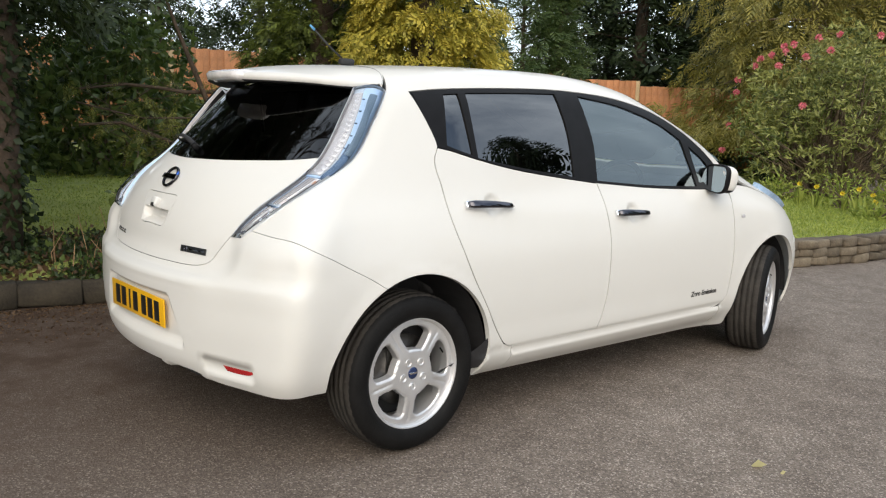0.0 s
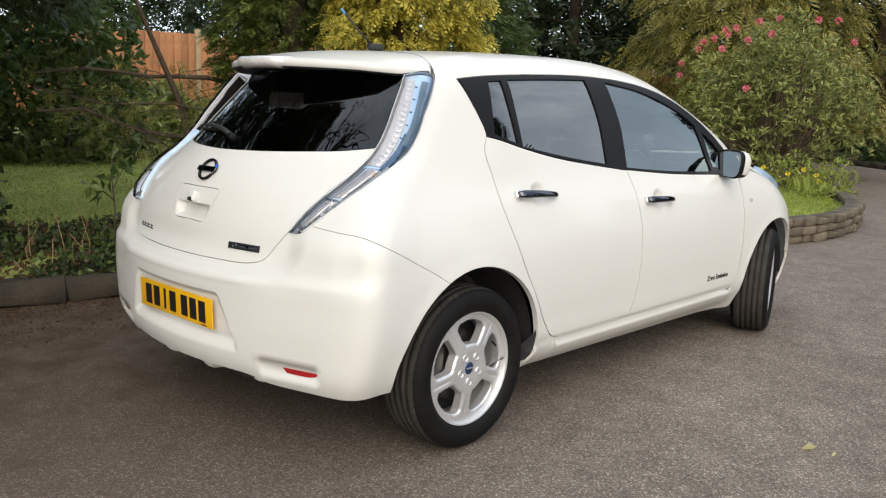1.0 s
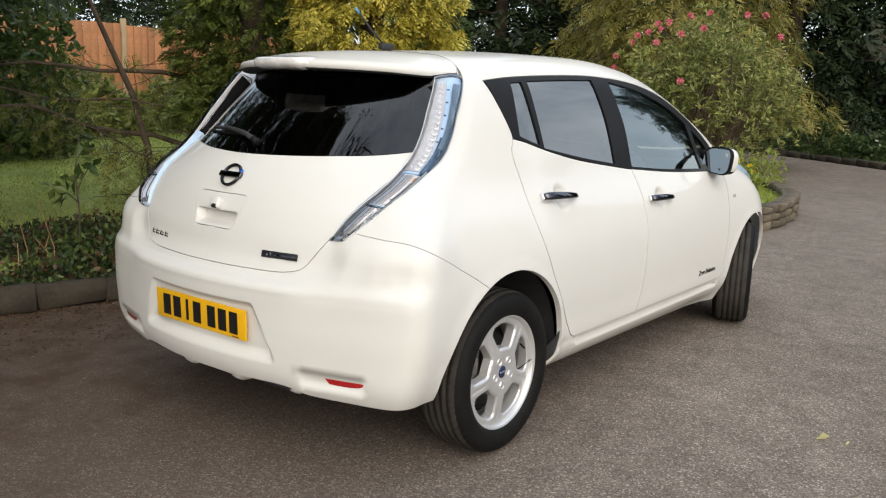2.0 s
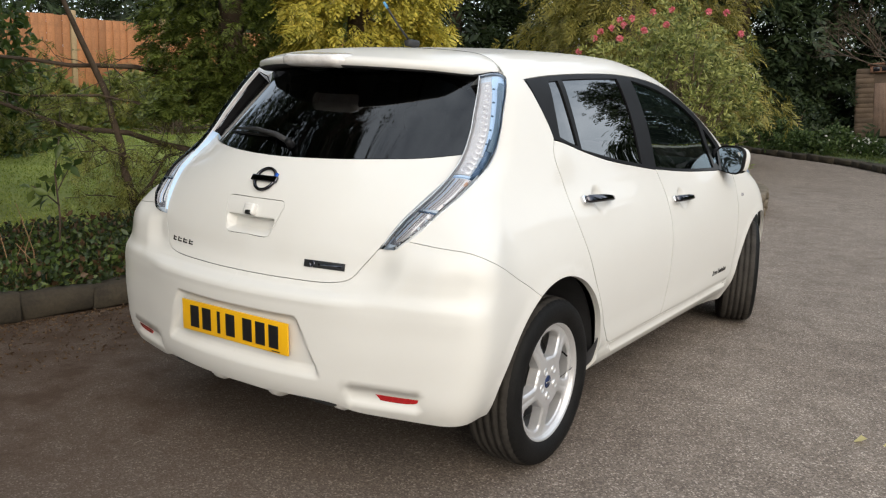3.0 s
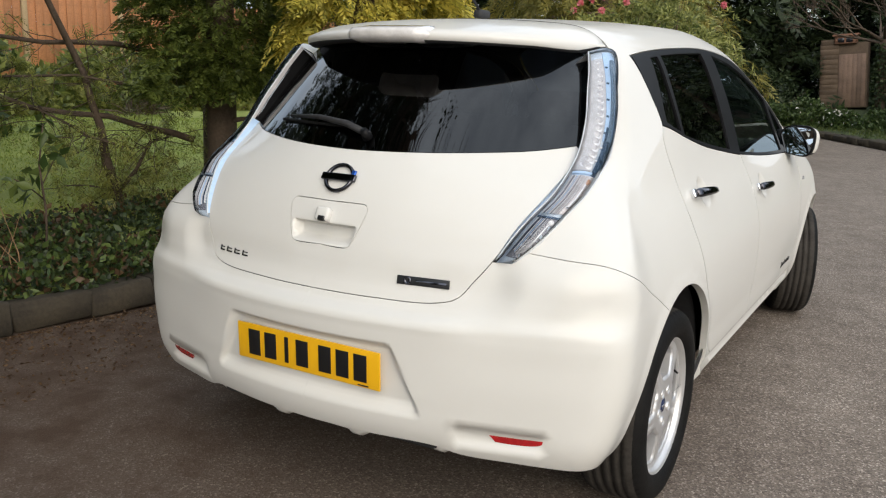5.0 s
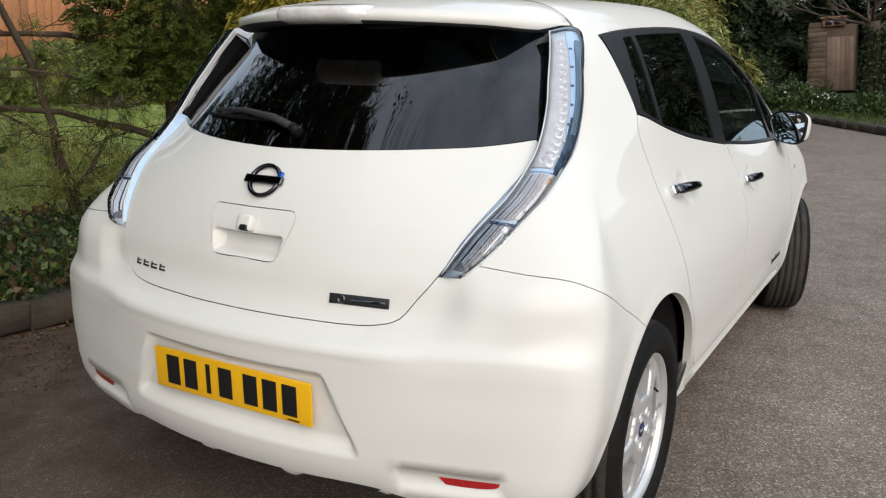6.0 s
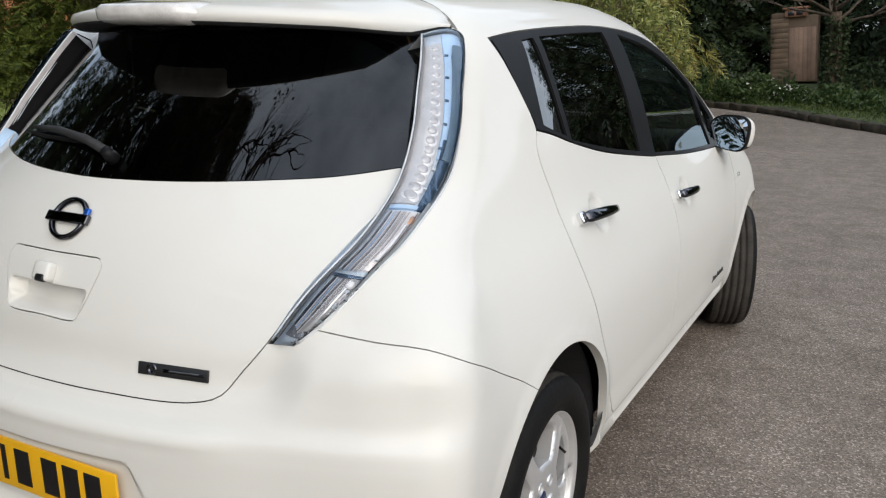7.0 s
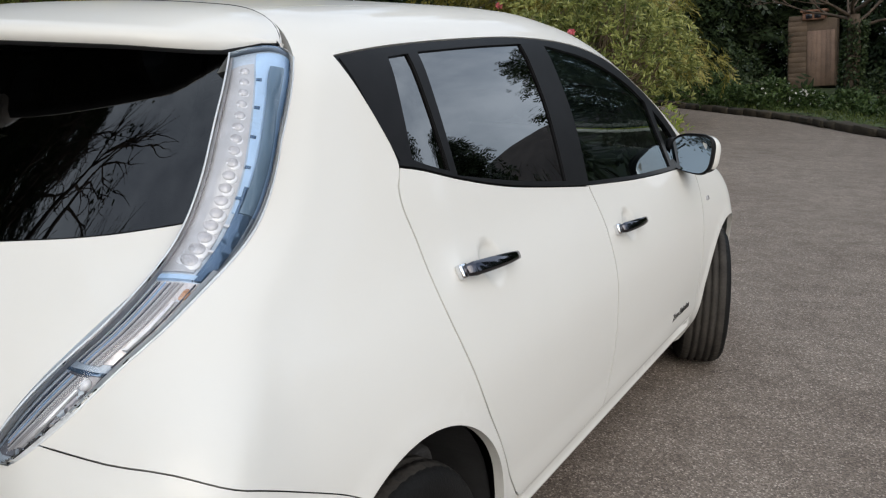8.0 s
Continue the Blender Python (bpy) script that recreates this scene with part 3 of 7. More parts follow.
panel("bonnet", [(0.0, 2.66, S), (0.35, 2.60), (0.60, 2.48), (0.765, 2.40, S), (0.779, 2.55), (0.781, 2.7), (0.775, 2.85), (0.772, 3.0), (0.70, 3.16), (0.45, 3.42), (0.0, 3.50, S)], lift_top, PAINT, car, mirror="weld", step=0.05)
panel("windscreen", [(0.0, 1.58, S), (0.20, 1.585), (0.40, 1.61), (0.53, 1.67), (0.585, 1.81), (0.635, 2.13), (0.68, 2.36, S), (0.58, 2.46), (0.35, 2.58), (0.0, 2.64, S)], lift_top, CLEAR, car, mirror="weld", step=0.05, depth=0.004)
FRONT_U = AXIS_B + FAN * math.pi / 2
panel("front_bumper", [(FRONT_U, 0.20, S), (FRONT_U, 0.70, S), *side_to_wrap([(3.11, 0.60, S)]), *side_to_wrap(arch(2.715, 0.300, 0.385, 18, -12, 4)), *side_to_wrap([(3.12, 0.20, S)])], lift_wrap, PAINT, car, mirror="weld", step=0.05)

# tailgate below the glass, rear glass, rear bumper
hatch_low = [(0.0, 0.711, S), (0.193, 0.712), (0.389, 0.719), (0.445, 0.738), (0.480, 0.785), (0.517, 0.838, S)]
glass_low = [(0.601, 1.128, S), (0.50, 1.112), (0.383, 1.104), (0.128, 1.094), (0.0, 1.092, S)]
def lamp_foot(s):
    """Where the lamp's inner side meets the tailgate, tucked under its raised edge."""
    return lamp_uv(s, 0.42 * float(np.interp(s, (0.3, 0.62, 0.85), (0.0, 0.8, 1.0))))


lamp_inner_low = [lamp_foot(s) for s in np.linspace(0.03, 0.54, 10)]
GRIP = [(-0.0001, 0.832, S), (0.094, 0.832), (0.103, 0.838), (0.134, 0.922), (0.136, 0.938), (0.126, 0.950), (0.10, 0.952), (-0.0001, 0.952, S)]
grip_line = rear_to_wrap(GRIP)
tailgate = panel("tailgate", [(*grip_line[-1][:2], S), *rear_to_wrap([(0.0, 1.0)]), *rear_to_wrap(glass_low[::-1])] + lamp_inner_low[::-1] + rear_to_wrap(hatch_low[::-1]) + [(*grip_line[0][:2], S)] + grip_line[1:-1], lift_wrap, PAINT, car, mirror="weld", step=0.03, gap=0.0012)[0]
panel("tailgate_handle", grip_line, lift_wrap, PAINT, tailgate, mirror="weld", step=0.0065, gap=0.0012, depth=0.006, smooth_step=0.008, label="white tailgate grip with a scooped underside")
panel("rear_window", rear_to_wrap(glass_low[::-1]) + [lamp_foot(s) for s in np.linspace(0.58, 0.985, 12)] + rear_to_wrap([(0.499, 1.402, S), (0.30, 1.415), (0.0, 1.418, S)]),
      lift_wrap, REAR_GLASS, car, mirror="weld", depth=0.005, proud=-0.001, label="dark tinted rear window", even=True)
bumper_low = [(0.0, 0.317, S), (0.20, 0.318), (0.36, 0.320), (0.41, 0.315), (0.47, 0.297), (0.66, 0.290), (0.775, 0.288)]
panel("rear_bumper", rear_to_wrap(bumper_low) + [(q[0], q[1], *q[2:]) for q in side_to_wrap([(-0.398, 0.288, S)] + [(q[0] - 0.045 * (0.655 - q[1]), *q[1:]) for q in arch(*REAR_ARCH, 178, 118, 9)[1:]])]
      + bumper_seam[::-1] + [(*lamp_uv(0.0, 1.0), S)] + rear_to_wrap(hatch_low[::-1]), lift_wrap, PAINT, car, mirror="weld", step=0.03, depth=0.03, gap=0.0011,
      fine=((TAIL_U, TAIL_U + 0.46, 0.37, 0.625, 0.012), (TAIL_U, TAIL_U + 0.86, 0.625, 0.865, 0.0105)))

# ---- side windows ----
QUARTER = [(0.285, 1.387, S), (0.366, 1.394, S), (0.372, 1.146, S), (0.30, 1.165), (0.243, 1.183, S)]
REAR_LIGHT = [(0.412, 1.398, S), (0.70, 1.412), (0.992, 1.422, S), (1.012, 1.25), (0.990, 1.048, S), (0.70, 1.085), (0.402, 1.133, S)]
FRONT_LIGHT = [(1.160, 1.419, S), (1.486, 1.378), (1.78, 1.295), (1.925, 1.222, S), (1.945, 1.10), (1.960, 0.986, S), (1.55, 1.000), (1.155, 1.028, S), (1.185, 1.22)]
FRONT_VENT = [(1.985, 1.190, S), (2.10, 1.110), (2.175, 1.015, S), (1.995, 1.005, S)]
panel("window_trim", BELT[:-1] + DLO_TOP, lift_side, TRIM, car, holes=(QUARTER, REAR_LIGHT, FRONT_LIGHT, FRONT_VENT), proud=-0.001, depth=0.02, label="satin black window surround")
panel("corner_sail", [(0.124, 1.385, S), (0.238, 1.391, S), (0.232, 1.33), (0.214, 1.24), (0.194, 1.183, S), (0.160, 1.275)], lift_side, TRIM, car, proud=0.0015, depth=0.004, gap=0.0)
for name, line, mat in (("quarter_window", QUARTER, PRIVACY), ("rear_door_window", REAR_LIGHT, PRIVACY), ("front_door_window", FRONT_LIGHT, CLEAR), ("vent_window", FRONT_VENT, CLEAR)):
    panel(name, line, lift_side, mat, car, proud=-0.007, depth=0.003, gap=-0.002, even=True)

# ---- tail lamps ----
LAMP_BLUE = material("lamp_blue_chrome", (0.46, 0.63, 0.86), 0.25, metal=0.0, coat=0.5, vary=0.15, scale=14, fine=200)
LED_WHITE = material("led_strip", (0.50, 0.49, 0.51), 0.2, coat=1.0, vary=0.12, scale=40, fine=300)
LED_CELL = material("led_cell", (0.52, 0.505, 0.53), 0.12, coat=1.0, vary=0.35, scale=90, fine=400)
LED_LENS = material("led_lens", (0.78, 0.77, 0.80), 0.06, coat=1.0, vary=0.1, scale=60, fine=300)
LAMP_RIM = material("lamp_rim", (0.62, 0.66, 0.71), 0.3, coat=1.0, vary=0.15, scale=30, fine=200)
LAMP_BED = material("lamp_bed", (0.50, 0.57, 0.66), 0.2, metal=0.0, vary=0.25, scale=18, fine=200)
LAMP_INSERT = material("lamp_insert", (0.17, 0.25, 0.34), 0.12, coat=1.0, vary=0.15, scale=15, fine=250)
LAMP_DARK = material("lamp_dark", (0.09, 0.15, 0.24), 0.10, metal=0.5, coat=1.0, vary=0.2, scale=15, fine=250)
LAMP_CHROME = material("lamp_reflector", (0.72, 0.66, 0.65), 0.18, metal=0.25, vary=0.4, scale=22, fine=120)
LAMP_SMOKE = material("lamp_smoke", (0.22, 0.22, 0.25), 0.15, metal=0.3, vary=0.5, scale=30, fine=150)
AMBER = material("amber_bulb", (0.50, 0.27, 0.16), 0.2, coat=1.0, vary=0.3, scale=60, fine=300)


denser = lambda line: np.stack([np.interp(np.linspace(0, len(line) - 1, 12 * len(line)), np.arange(len(line)), line[:, k]) for k in (0, 1)], 1)
fine_in, fine_out = denser(lamp_in), denser(lamp_out)


def lift_lamp(uv):
    """The lamp's face: a fin along its inner edge above the tailgate, a raised lens lower down, flush with the body outside."""
    uv = np.asarray(uv, float)
    d_in, d_out = (np.min(np.hypot(uv[:, None, 0] - line[None, :, 0], uv[:, None, 1] - line[None, :, 1]), 1) for line in (fine_in, fine_out))
    w = d_in / (d_in + d_out)
    z = lift_wrap(uv)[:, 2]
    high = np.interp(z, (0.834, 0.850, 0.90, 0.98, 1.05, 1.11, 1.2, 1.3, 1.45), (0.002, 0.022, 0.034, 0.030, 0.030, 0.040, 0.060, 0.070, 0.066))
    full = np.interp(z, (0.86, 0.98, 1.10), (1.0, 0.6, 0.0))
    return lift_wrap(uv, high * ((1 - full) * (1 + 0.5 * w - 1.5 * w * w) + full * (0.26 + 0.74 * sstep(0.0, 0.45, w)) * (1 - w ** 4)))


def lamp_band(s0, s1, w0, w1, n=16):
    """A stretch of the lamp between two lines; w0 and w1 are pairs at its lower and upper end, or one number."""
    pair = lambda w: w if isinstance(w, tuple) else (w, w)
    (a0, a1), (b0, b1) = pair(w0), pair(w1)
    ss = np.linspace(s0, s1, n)
    q = np.linspace(0, 1, n)
    near, far = [lamp_uv(s, a0 + (a1 - a0) * t) for s, t in zip(ss, q)], [lamp_uv(s, b0 + (b1 - b0) * t) for s, t in zip(ss, q)]
    return [(*near[0], S), *near[1:-1], (*near[-1], S), (*far[-1], S), *far[-2:0:-1], (*far[0], S)]


lamp_rim = curve_2d(lamp_patch(0.0, 1.0, 0.0, 1.0, 40), 0.003)
lamps = panel("tail_lamp", lamp_patch(0.0, 1.0, 0.0, 1.0, 30), lift_lamp, LAMP_BED, car, proud=-0.014, depth=0.006, step=0.012, gap=0.003, dome=(lamp_rim, 0.008, 0.03), label="tall clear tail lamp with pale blue chrome")


def in_lamps(name, outline, mat, proud, depth=0.006, step=0.015, label=""):
    made = panel(name, outline, lift_lamp, mat, None, proud=proud, depth=depth, step=step, gap=0.0, smooth_step=0.008, label=label, dome=(lamp_rim, 0.008, 0.03))
    for ob, lamp in zip(made, lamps):
        ob.parent = lamp
    return made


def bead_in_lamps(name, s, w, size, mat, sink):
    """A small domed lens set in both lamps; size: along the lamp, across it, outwards."""
    p, q = lift_lamp([lamp_uv(s, w), lamp_uv(s + 0.02, w)])
    n = Vector(normals_at(p[None])[0])
    up = Vector(q - p)
    up = (up - n * up.dot(n)).normalized()
    m = Matrix.Identity(4)
    m.col[0][:3], m.col[1][:3], m.col[2][:3] = up, n.cross(up), n
    m.translation = Vector(p) + n * sink
    for sx, lamp in zip((1, -1), lamps):
        bm = bmesh.new()
        bmesh.ops.create_uvsphere(bm, u_segments=14, v_segments=8, radius=1.0)
        bmesh.ops.transform(bm, verts=bm.verts, matrix=Matrix.Diagonal((sx, 1, 1, 1)) @ m @ Matrix.Diagonal((*size, 1)))
        if sx < 0:
            bmesh.ops.reverse_faces(bm, faces=bm.faces)
        for f in bm.faces:
            f.smooth = True
        part(name, bm, mat, lamp)


# upper part: a row of clear beads, a pale blue strip, a smoky insert
in_lamps("led_strip", lamp_band(0.45, 0.955, (0.04, 0.05), (0.52, 0.33), 26), LED_WHITE, -0.010)
in_lamps("chrome_strip", lamp_band(0.60, 0.985, (0.49, 0.34), (0.93, 0.93), 24), LAMP_BLUE, -0.011)
# dark surroundings mirrored low in the lens, put in as a coloured band
in_lamps("dark_reflection", lamp_band(0.43, 0.66, (0.60, 0.52), (0.86, 0.82), 14), LAMP_DARK, -0.0095)
in_lamps("dark_insert", lamp_band(0.60, 0.945, (0.60, 0.54), (0.84, 0.76), 24), LAMP_INSERT, -0.006, label="smoky blue lamp insert")
for s in (0.50, 0.565, 0.63, 0.70, 0.77, 0.84, 0.91):
    w = 0.50 - 0.30 * (s - 0.5)
    in_lamps("notch", lamp_band(s, s + 0.005, w, w + 0.08, 3), LAMP_DARK if s > 0.6 else LED_LENS, -0.0075, 0.004)
for s in np.linspace(0.478, 0.935, 17):
    q = (s - 0.478) / 0.457
    w = 0.31 - 0.09 * q
    bead_in_lamps("led_cell", s, w, (0.0180 - 0.006 * q, 0.0205 - 0.0075 * q, 0.0055), LED_LENS, -0.0072)
    bead_in_lamps("led", s + 0.002, w, (0.0130 - 0.005 * q, 0.0150 - 0.0062 * q, 0.0050), LED_CELL, -0.0048)
    bead_in_lamps("led_core", s - 0.001, w - 0.02, (0.0060 - 0.0024 * q, 0.0100 - 0.0045 * q, 0.0032), LED_LENS, -0.0038)
in_lamps("divider", lamp_band(0.430, 0.441, 0.08, 0.64, 5), LAMP_BLUE, -0.008, 0.008)
# lower part: indicator and reversing lamp behind long fine flutes
in_lamps("indicator", lamp_band(0.232, 0.425, 0.10, 0.80, 14), LAMP_CHROME, -0.012)
in_lamps("reversing_lamp", lamp_band(0.035, 0.205, 0.16, 0.78, 12), LAMP_SMOKE, -0.012)
in_lamps("divider", lamp_band(0.205, 0.212, 0.10, 0.80, 4), LAMP_DARK, -0.008, 0.008)
for w, wide, mat in ((0.12, 0.020, LED_LENS), (0.165, 0.012, LAMP_DARK), (0.20, 0.022, LED_LENS), (0.245, 0.012, LAMP_BLUE), (0.285, 0.010, LED_LENS), (0.325, 0.008, LAMP_SMOKE), (0.36, 0.008, LED_LENS), (0.40, 0.006, LED_WHITE), (0.44, 0.006, LED_WHITE), (0.48, 0.006, LED_LENS), (0.52, 0.006, LED_WHITE), (0.72, 0.012, LAMP_SMOKE), (0.79, 0.016, LAMP_RIM)):
    in_lamps("rib", lamp_band(0.225, 0.42, w, w + wide, 8), mat, -0.0075, 0.004)
    if w < 0.6:
        in_lamps("rib", lamp_band(0.045 + 0.08 * abs(w - 0.4), 0.20, w + 0.03, w + 0.03 + wide, 8), mat, -0.0075, 0.004)
# two pale strips that stand in for glare on the lens
in_lamps("glare_flute", lamp_band(0.262, 0.375, 0.61, (0.69, 0.66), 9), LED_LENS, -0.006, 0.005)
in_lamps("glare_flute", lamp_band(0.055, 0.175, 0.56, (0.64, 0.60), 9), LED_LENS, -0.006, 0.005)
bead_in_lamps("bulb", 0.402, 0.60, (0.014, 0.011, 0.004), AMBER, -0.009)
bead_in_lamps("bulb", 0.188, 0.58, (0.010, 0.008, 0.006), LED_LENS, -0.005)
in_lamps("inner_rail", lamp_patch(0.02, 0.985, 0.01, 0.05, 34), LED_WHITE, -0.003, 0.012)
in_lamps("outer_rail", lamp_patch(0.46, 0.985, 0.92, 0.99, 34), LAMP_RIM, -0.003, 0.012)
in_lamps("outer_rail", lamp_band(0.02, 0.455, 0.83, 0.985, 26), LAMP_RIM, -0.0025, 0.014, 0.010)
for ob in panel("lens", lamp_patch(0.0, 1.0, 0.0, 1.0, 30), lift_lamp, LENS, None, proud=0.0015, depth=0.005, step=0.007, gap=0.002, label="clear outer lens", dome=(lamp_rim, 0.013, 0.03)):
    ob.parent = lamps[0] if ob.data.vertices[0].co.x > 0 else lamps[1]

# the inner side of the fin: blue low down, dark beside the glass with a pale edge
ss = np.linspace(0.02, 1.0, 40)
edge_uv, foot_uv = np.array([lamp_uv(q, 0.0) for q in ss]), np.array([lamp_foot(q) for q in ss])
foot, ridge = lift_wrap(foot_uv), lift_lamp(edge_uv)
out_n = normals_at(foot)
foot = foot - out_n * 0.01
for name, a, b, i0, i1, mat in (("inner_wall", 0.0, 1.0, 0, 23, LAMP_BLUE), ("inner_shade", 0.0, 0.80, 22, 40, TRIM), ("led_window", 0.80, 1.0, 22, 40, LED_WHITE)):
    p = np.stack([(foot + (ridge - foot) * q)[i0:i1] for q in np.linspace(a, b, 4)], 1)
    p[:, :, 0] -= 0.003
    for sx, lamp in zip((1, -1), lamps):
        v = p.reshape(-1, 3) * np.array((sx, 1, 1))
        f = [(i * 4 + k, i * 4 + k + 1, i * 4 + k + 5, i * 4 + k + 4) for i in range(i1 - i0 - 1) for k in range(3)]
        part(name, mesh_of(name, v, f), mat, lamp)
for name, w, lift, size in (("outer_rim", 1.0, lift_wrap, 0.0030), ("inner_rim", 0.0, lift_lamp, 0.0022)):
    line = lift(np.array([lamp_uv(q, w) for q in np.linspace(0.01, 1.0, 60)]))
    for sx, lamp in zip((1, -1), lamps):
        part(name, tube([tuple(p * np.array((sx, 1, 1))) for p in line], size, 8), LAMP_RIM, lamp)
cap_uv = np.array([lamp_uv(1.0, w) for w in np.linspace(0, 1, 8)])
top_line, low_line = lift_lamp(cap_uv), lift_wrap(cap_uv)
low_line = low_line - normals_at(low_line) * 0.02
for sx, lamp in zip((1, -1), lamps):
    v = np.concatenate([top_line, low_line]) * np.array((sx, 1, 1))
    part("end_cap", mesh_of("end_cap", v, [(i, i + 1, i + 9, i + 8) for i in range(7)]), LAMP_RIM, lamp)

# ---- roof spoiler with the high brake lamp ----
def spoiler_mesh():
    xs = np.linspace(-0.562, 0.562, 65)
    rows = []
    for x in xs:
        ax = abs(x)
        seam_y = float(spline(ax, (0.0, 0.42, 0.50, 0.535, 0.562), (0.060, 0.0605, 0.046, 0.028, 0.000)))
        seam_y += 0.005
        top = lift_top([(min(ax, 0.562), seam_y)])[0]
        edge_y = -0.395 + 0.95 * x * x + 0.085 * sstep(0.45, 0.553, ax)
        edge_z = 1.437 - 0.05 * x * x - 0.006 * sstep(0.40, 0.553, ax)
        thin = 1 - 0.85 * sstep(0.50, 0.553, ax)
        prof = []
        for s in np.linspace(0, 1, 9):
            y = seam_y + (edge_y - seam_y) * s
            z = top[2] + (edge_z - top[2]) * s + 0.012 * thin * math.sin(math.pi * s)
            prof.append((x, y, z + 0.002))
        prof += [(x, edge_y - 0.004 * thin, edge_z - 0.008 * thin), (x, edge_y - 0.001, edge_z - 0.022 * thin), (x, edge_y + 0.02 * thin, edge_z - 0.030 * thin)]
        under_y = edge_y + 0.16 * thin - 0.05 * sstep(0.3, 0.5, ax) * thin
        prof += [(x, under_y, edge_z - 0.024 * thin), (x, under_y + 0.02 * thin, edge_z - 0.030 * thin)]
        rows.append(prof)
    v = np.array(rows).reshape(-1, 3)
    k = len(rows[0])
    f = [(i * k + j, i * k + j + 1, (i + 1) * k + j + 1, (i + 1) * k + j) for i in range(len(xs) - 1) for j in range(k - 1)]
    f += [tuple(range(k)), tuple((len(xs) - 1) * k + j for j in range(k))[::-1]]
    return mesh_of("spoiler", v, f)


spoiler = part("roof_spoiler", spoiler_mesh(), PAINT, car)
spoiler.data.materials.append(PLASTIC)
for poly in spoiler.data.polygons:
    if poly.normal.z < -0.55 or (abs(poly.normal.z) < 0.2 and poly.center.z < 1.425 and poly.normal.y > 0.3):
        poly.material_index = 1
bm = bmesh.new()
rows = []
for x in np.linspace(-0.165, 0.165, 31):
    e = -0.397 + 0.85 * x * x
    taper, sink = 1 - 0.3 * sstep(0.10, 0.15, abs(x)), sstep(0.115, 0.165, abs(x))
    rows.append([bm.verts.new((p[0], p[1] + 0.024 * sink, 1.424 + (p[2] - 1.424) * (1 - 0.6 * sink))) for p in ((x, e + 0.16, 1.452), (x, e + 0.06, 1.458), (x, e - 0.012 * taper, 1.449), (x, e - 0.026 * taper, 1.437), (x, e - 0.022 * taper, 1.416), (x, e + 0.02, 1.404), (x, e + 0.06, 1.408))])
for a, b in zip(rows, rows[1:]):
    for i in range(len(a) - 1):
        bm.faces.new((a[i], a[i + 1], b[i + 1], b[i]))
bm.faces.new(rows[0])
bm.faces.new(rows[-1][::-1])
bmesh.ops.recalc_face_normals(bm, faces=bm.faces)
for f in bm.faces:
    f.smooth = len(f.verts) == 4
part("high_brake_lamp", bm, material("brake_lens", (0.70, 0.68, 0.67), 0.15, coat=1.0, vary=0.2, scale=25, fine=400), spoiler, "pale clear high-level brake lamp")

seam_line = curve_2d([(0.562, -0.002), (0.535, 0.028), (0.500, 0.046), (0.46, 0.056), (0.428, 0.0605), (0.20, 0.061), (0.0, 0.061)], 0.02, False)
seam_at = lift_top(seam_line)
seam_at = seam_at + normals_at(seam_at) * 0.0026
for sx in (1, -1):
    part("spoiler_joint", tube([tuple(p * np.array((sx, 1, 1))) for p in seam_at], 0.0012, 6), PLASTIC, spoiler)

# ---- aerial, wiper, badges, plate ----
aerial = part("aerial", join(tube([(0, 0.21, 1.535), (0, 0.13, 1.59), (0, 0.035, 1.668)], [0.0045, 0.0042, 0.004], 8), box((0.035, 0.075, 0.03), (0, 0.225, 1.528), 0.012)), PLASTIC, car)
part("aerial_tip", tube([(0, 0.05, 1.655), (0, 0.028, 1.673)], [0.006, 0.005], 8), material("blue_cap", (0.10, 0.32, 0.55), 0.4, vary=0.1), aerial, "blue aerial tip")

on_glass = lambda x, z, d: (lambda p: Vector(p[0] + normals_at(p)[0] * d))(lift_rear([(abs(x), z)])) * 1.0


def at_rear(x, z, d):
    v = on_glass(x, z, d)
    return Vector((math.copysign(v.x, x) if x else 0.0, v.y, v.z))


wiper = part("rear_wiper", tube([at_rear(x, z, d) for x, z, d in ((0.045, 1.128, 0.012), (-0.04, 1.146, 0.026), (-0.17, 1.160, 0.022), (-0.33, 1.160, 0.012))], [0.011, 0.010, 0.008, 0.005], 10), PLASTIC, car)
part("wiper_blade", tube([at_rear(x, 1.150, 0.006) for x in (-0.02, -0.13, -0.24, -0.38)], 0.005, 6), RUBBER, wiper)
part("wiper_cap", join(tube([at_rear(0.035, 1.128, -0.002), at_rear(0.035, 1.128, 0.030)], [0.016, 0.012], 14)), TRIM, wiper)


def on_tail(x, z, off=0.0):
    """A frame on the tail: x along the panel, y up it, z outwards."""
    p = lift_rear([(abs(x), z)])
    n = normals_at(p)[0]
    n = Vector((math.copysign(n[0], x) if x else 0.0, n[1], n[2])).normalized()
    right = Vector((0, 0, 1)).cross(n).normalized()
    up = n.cross(right)
    m = Matrix.Identity(4)
    m.col[0][:3], m.col[1][:3], m.col[2][:3] = right, up, n
    m.translation = Vector((math.copysign(p[0][0], x) if x else 0.0, p[0][1], p[0][2])) + n * off
    return m


def on_side(y, z, off=0.0):
    p = lift_side([(y, z)])
    n = Vector(normals_at(p)[0])
    right = Vector((0, 0, 1)).cross(n).normalized()
    up = n.cross(right)
    m = Matrix.Identity(4)
    m.col[0][:3], m.col[1][:3], m.col[2][:3] = right, up, n
    m.translation = Vector(p[0]) + n * off
    return m


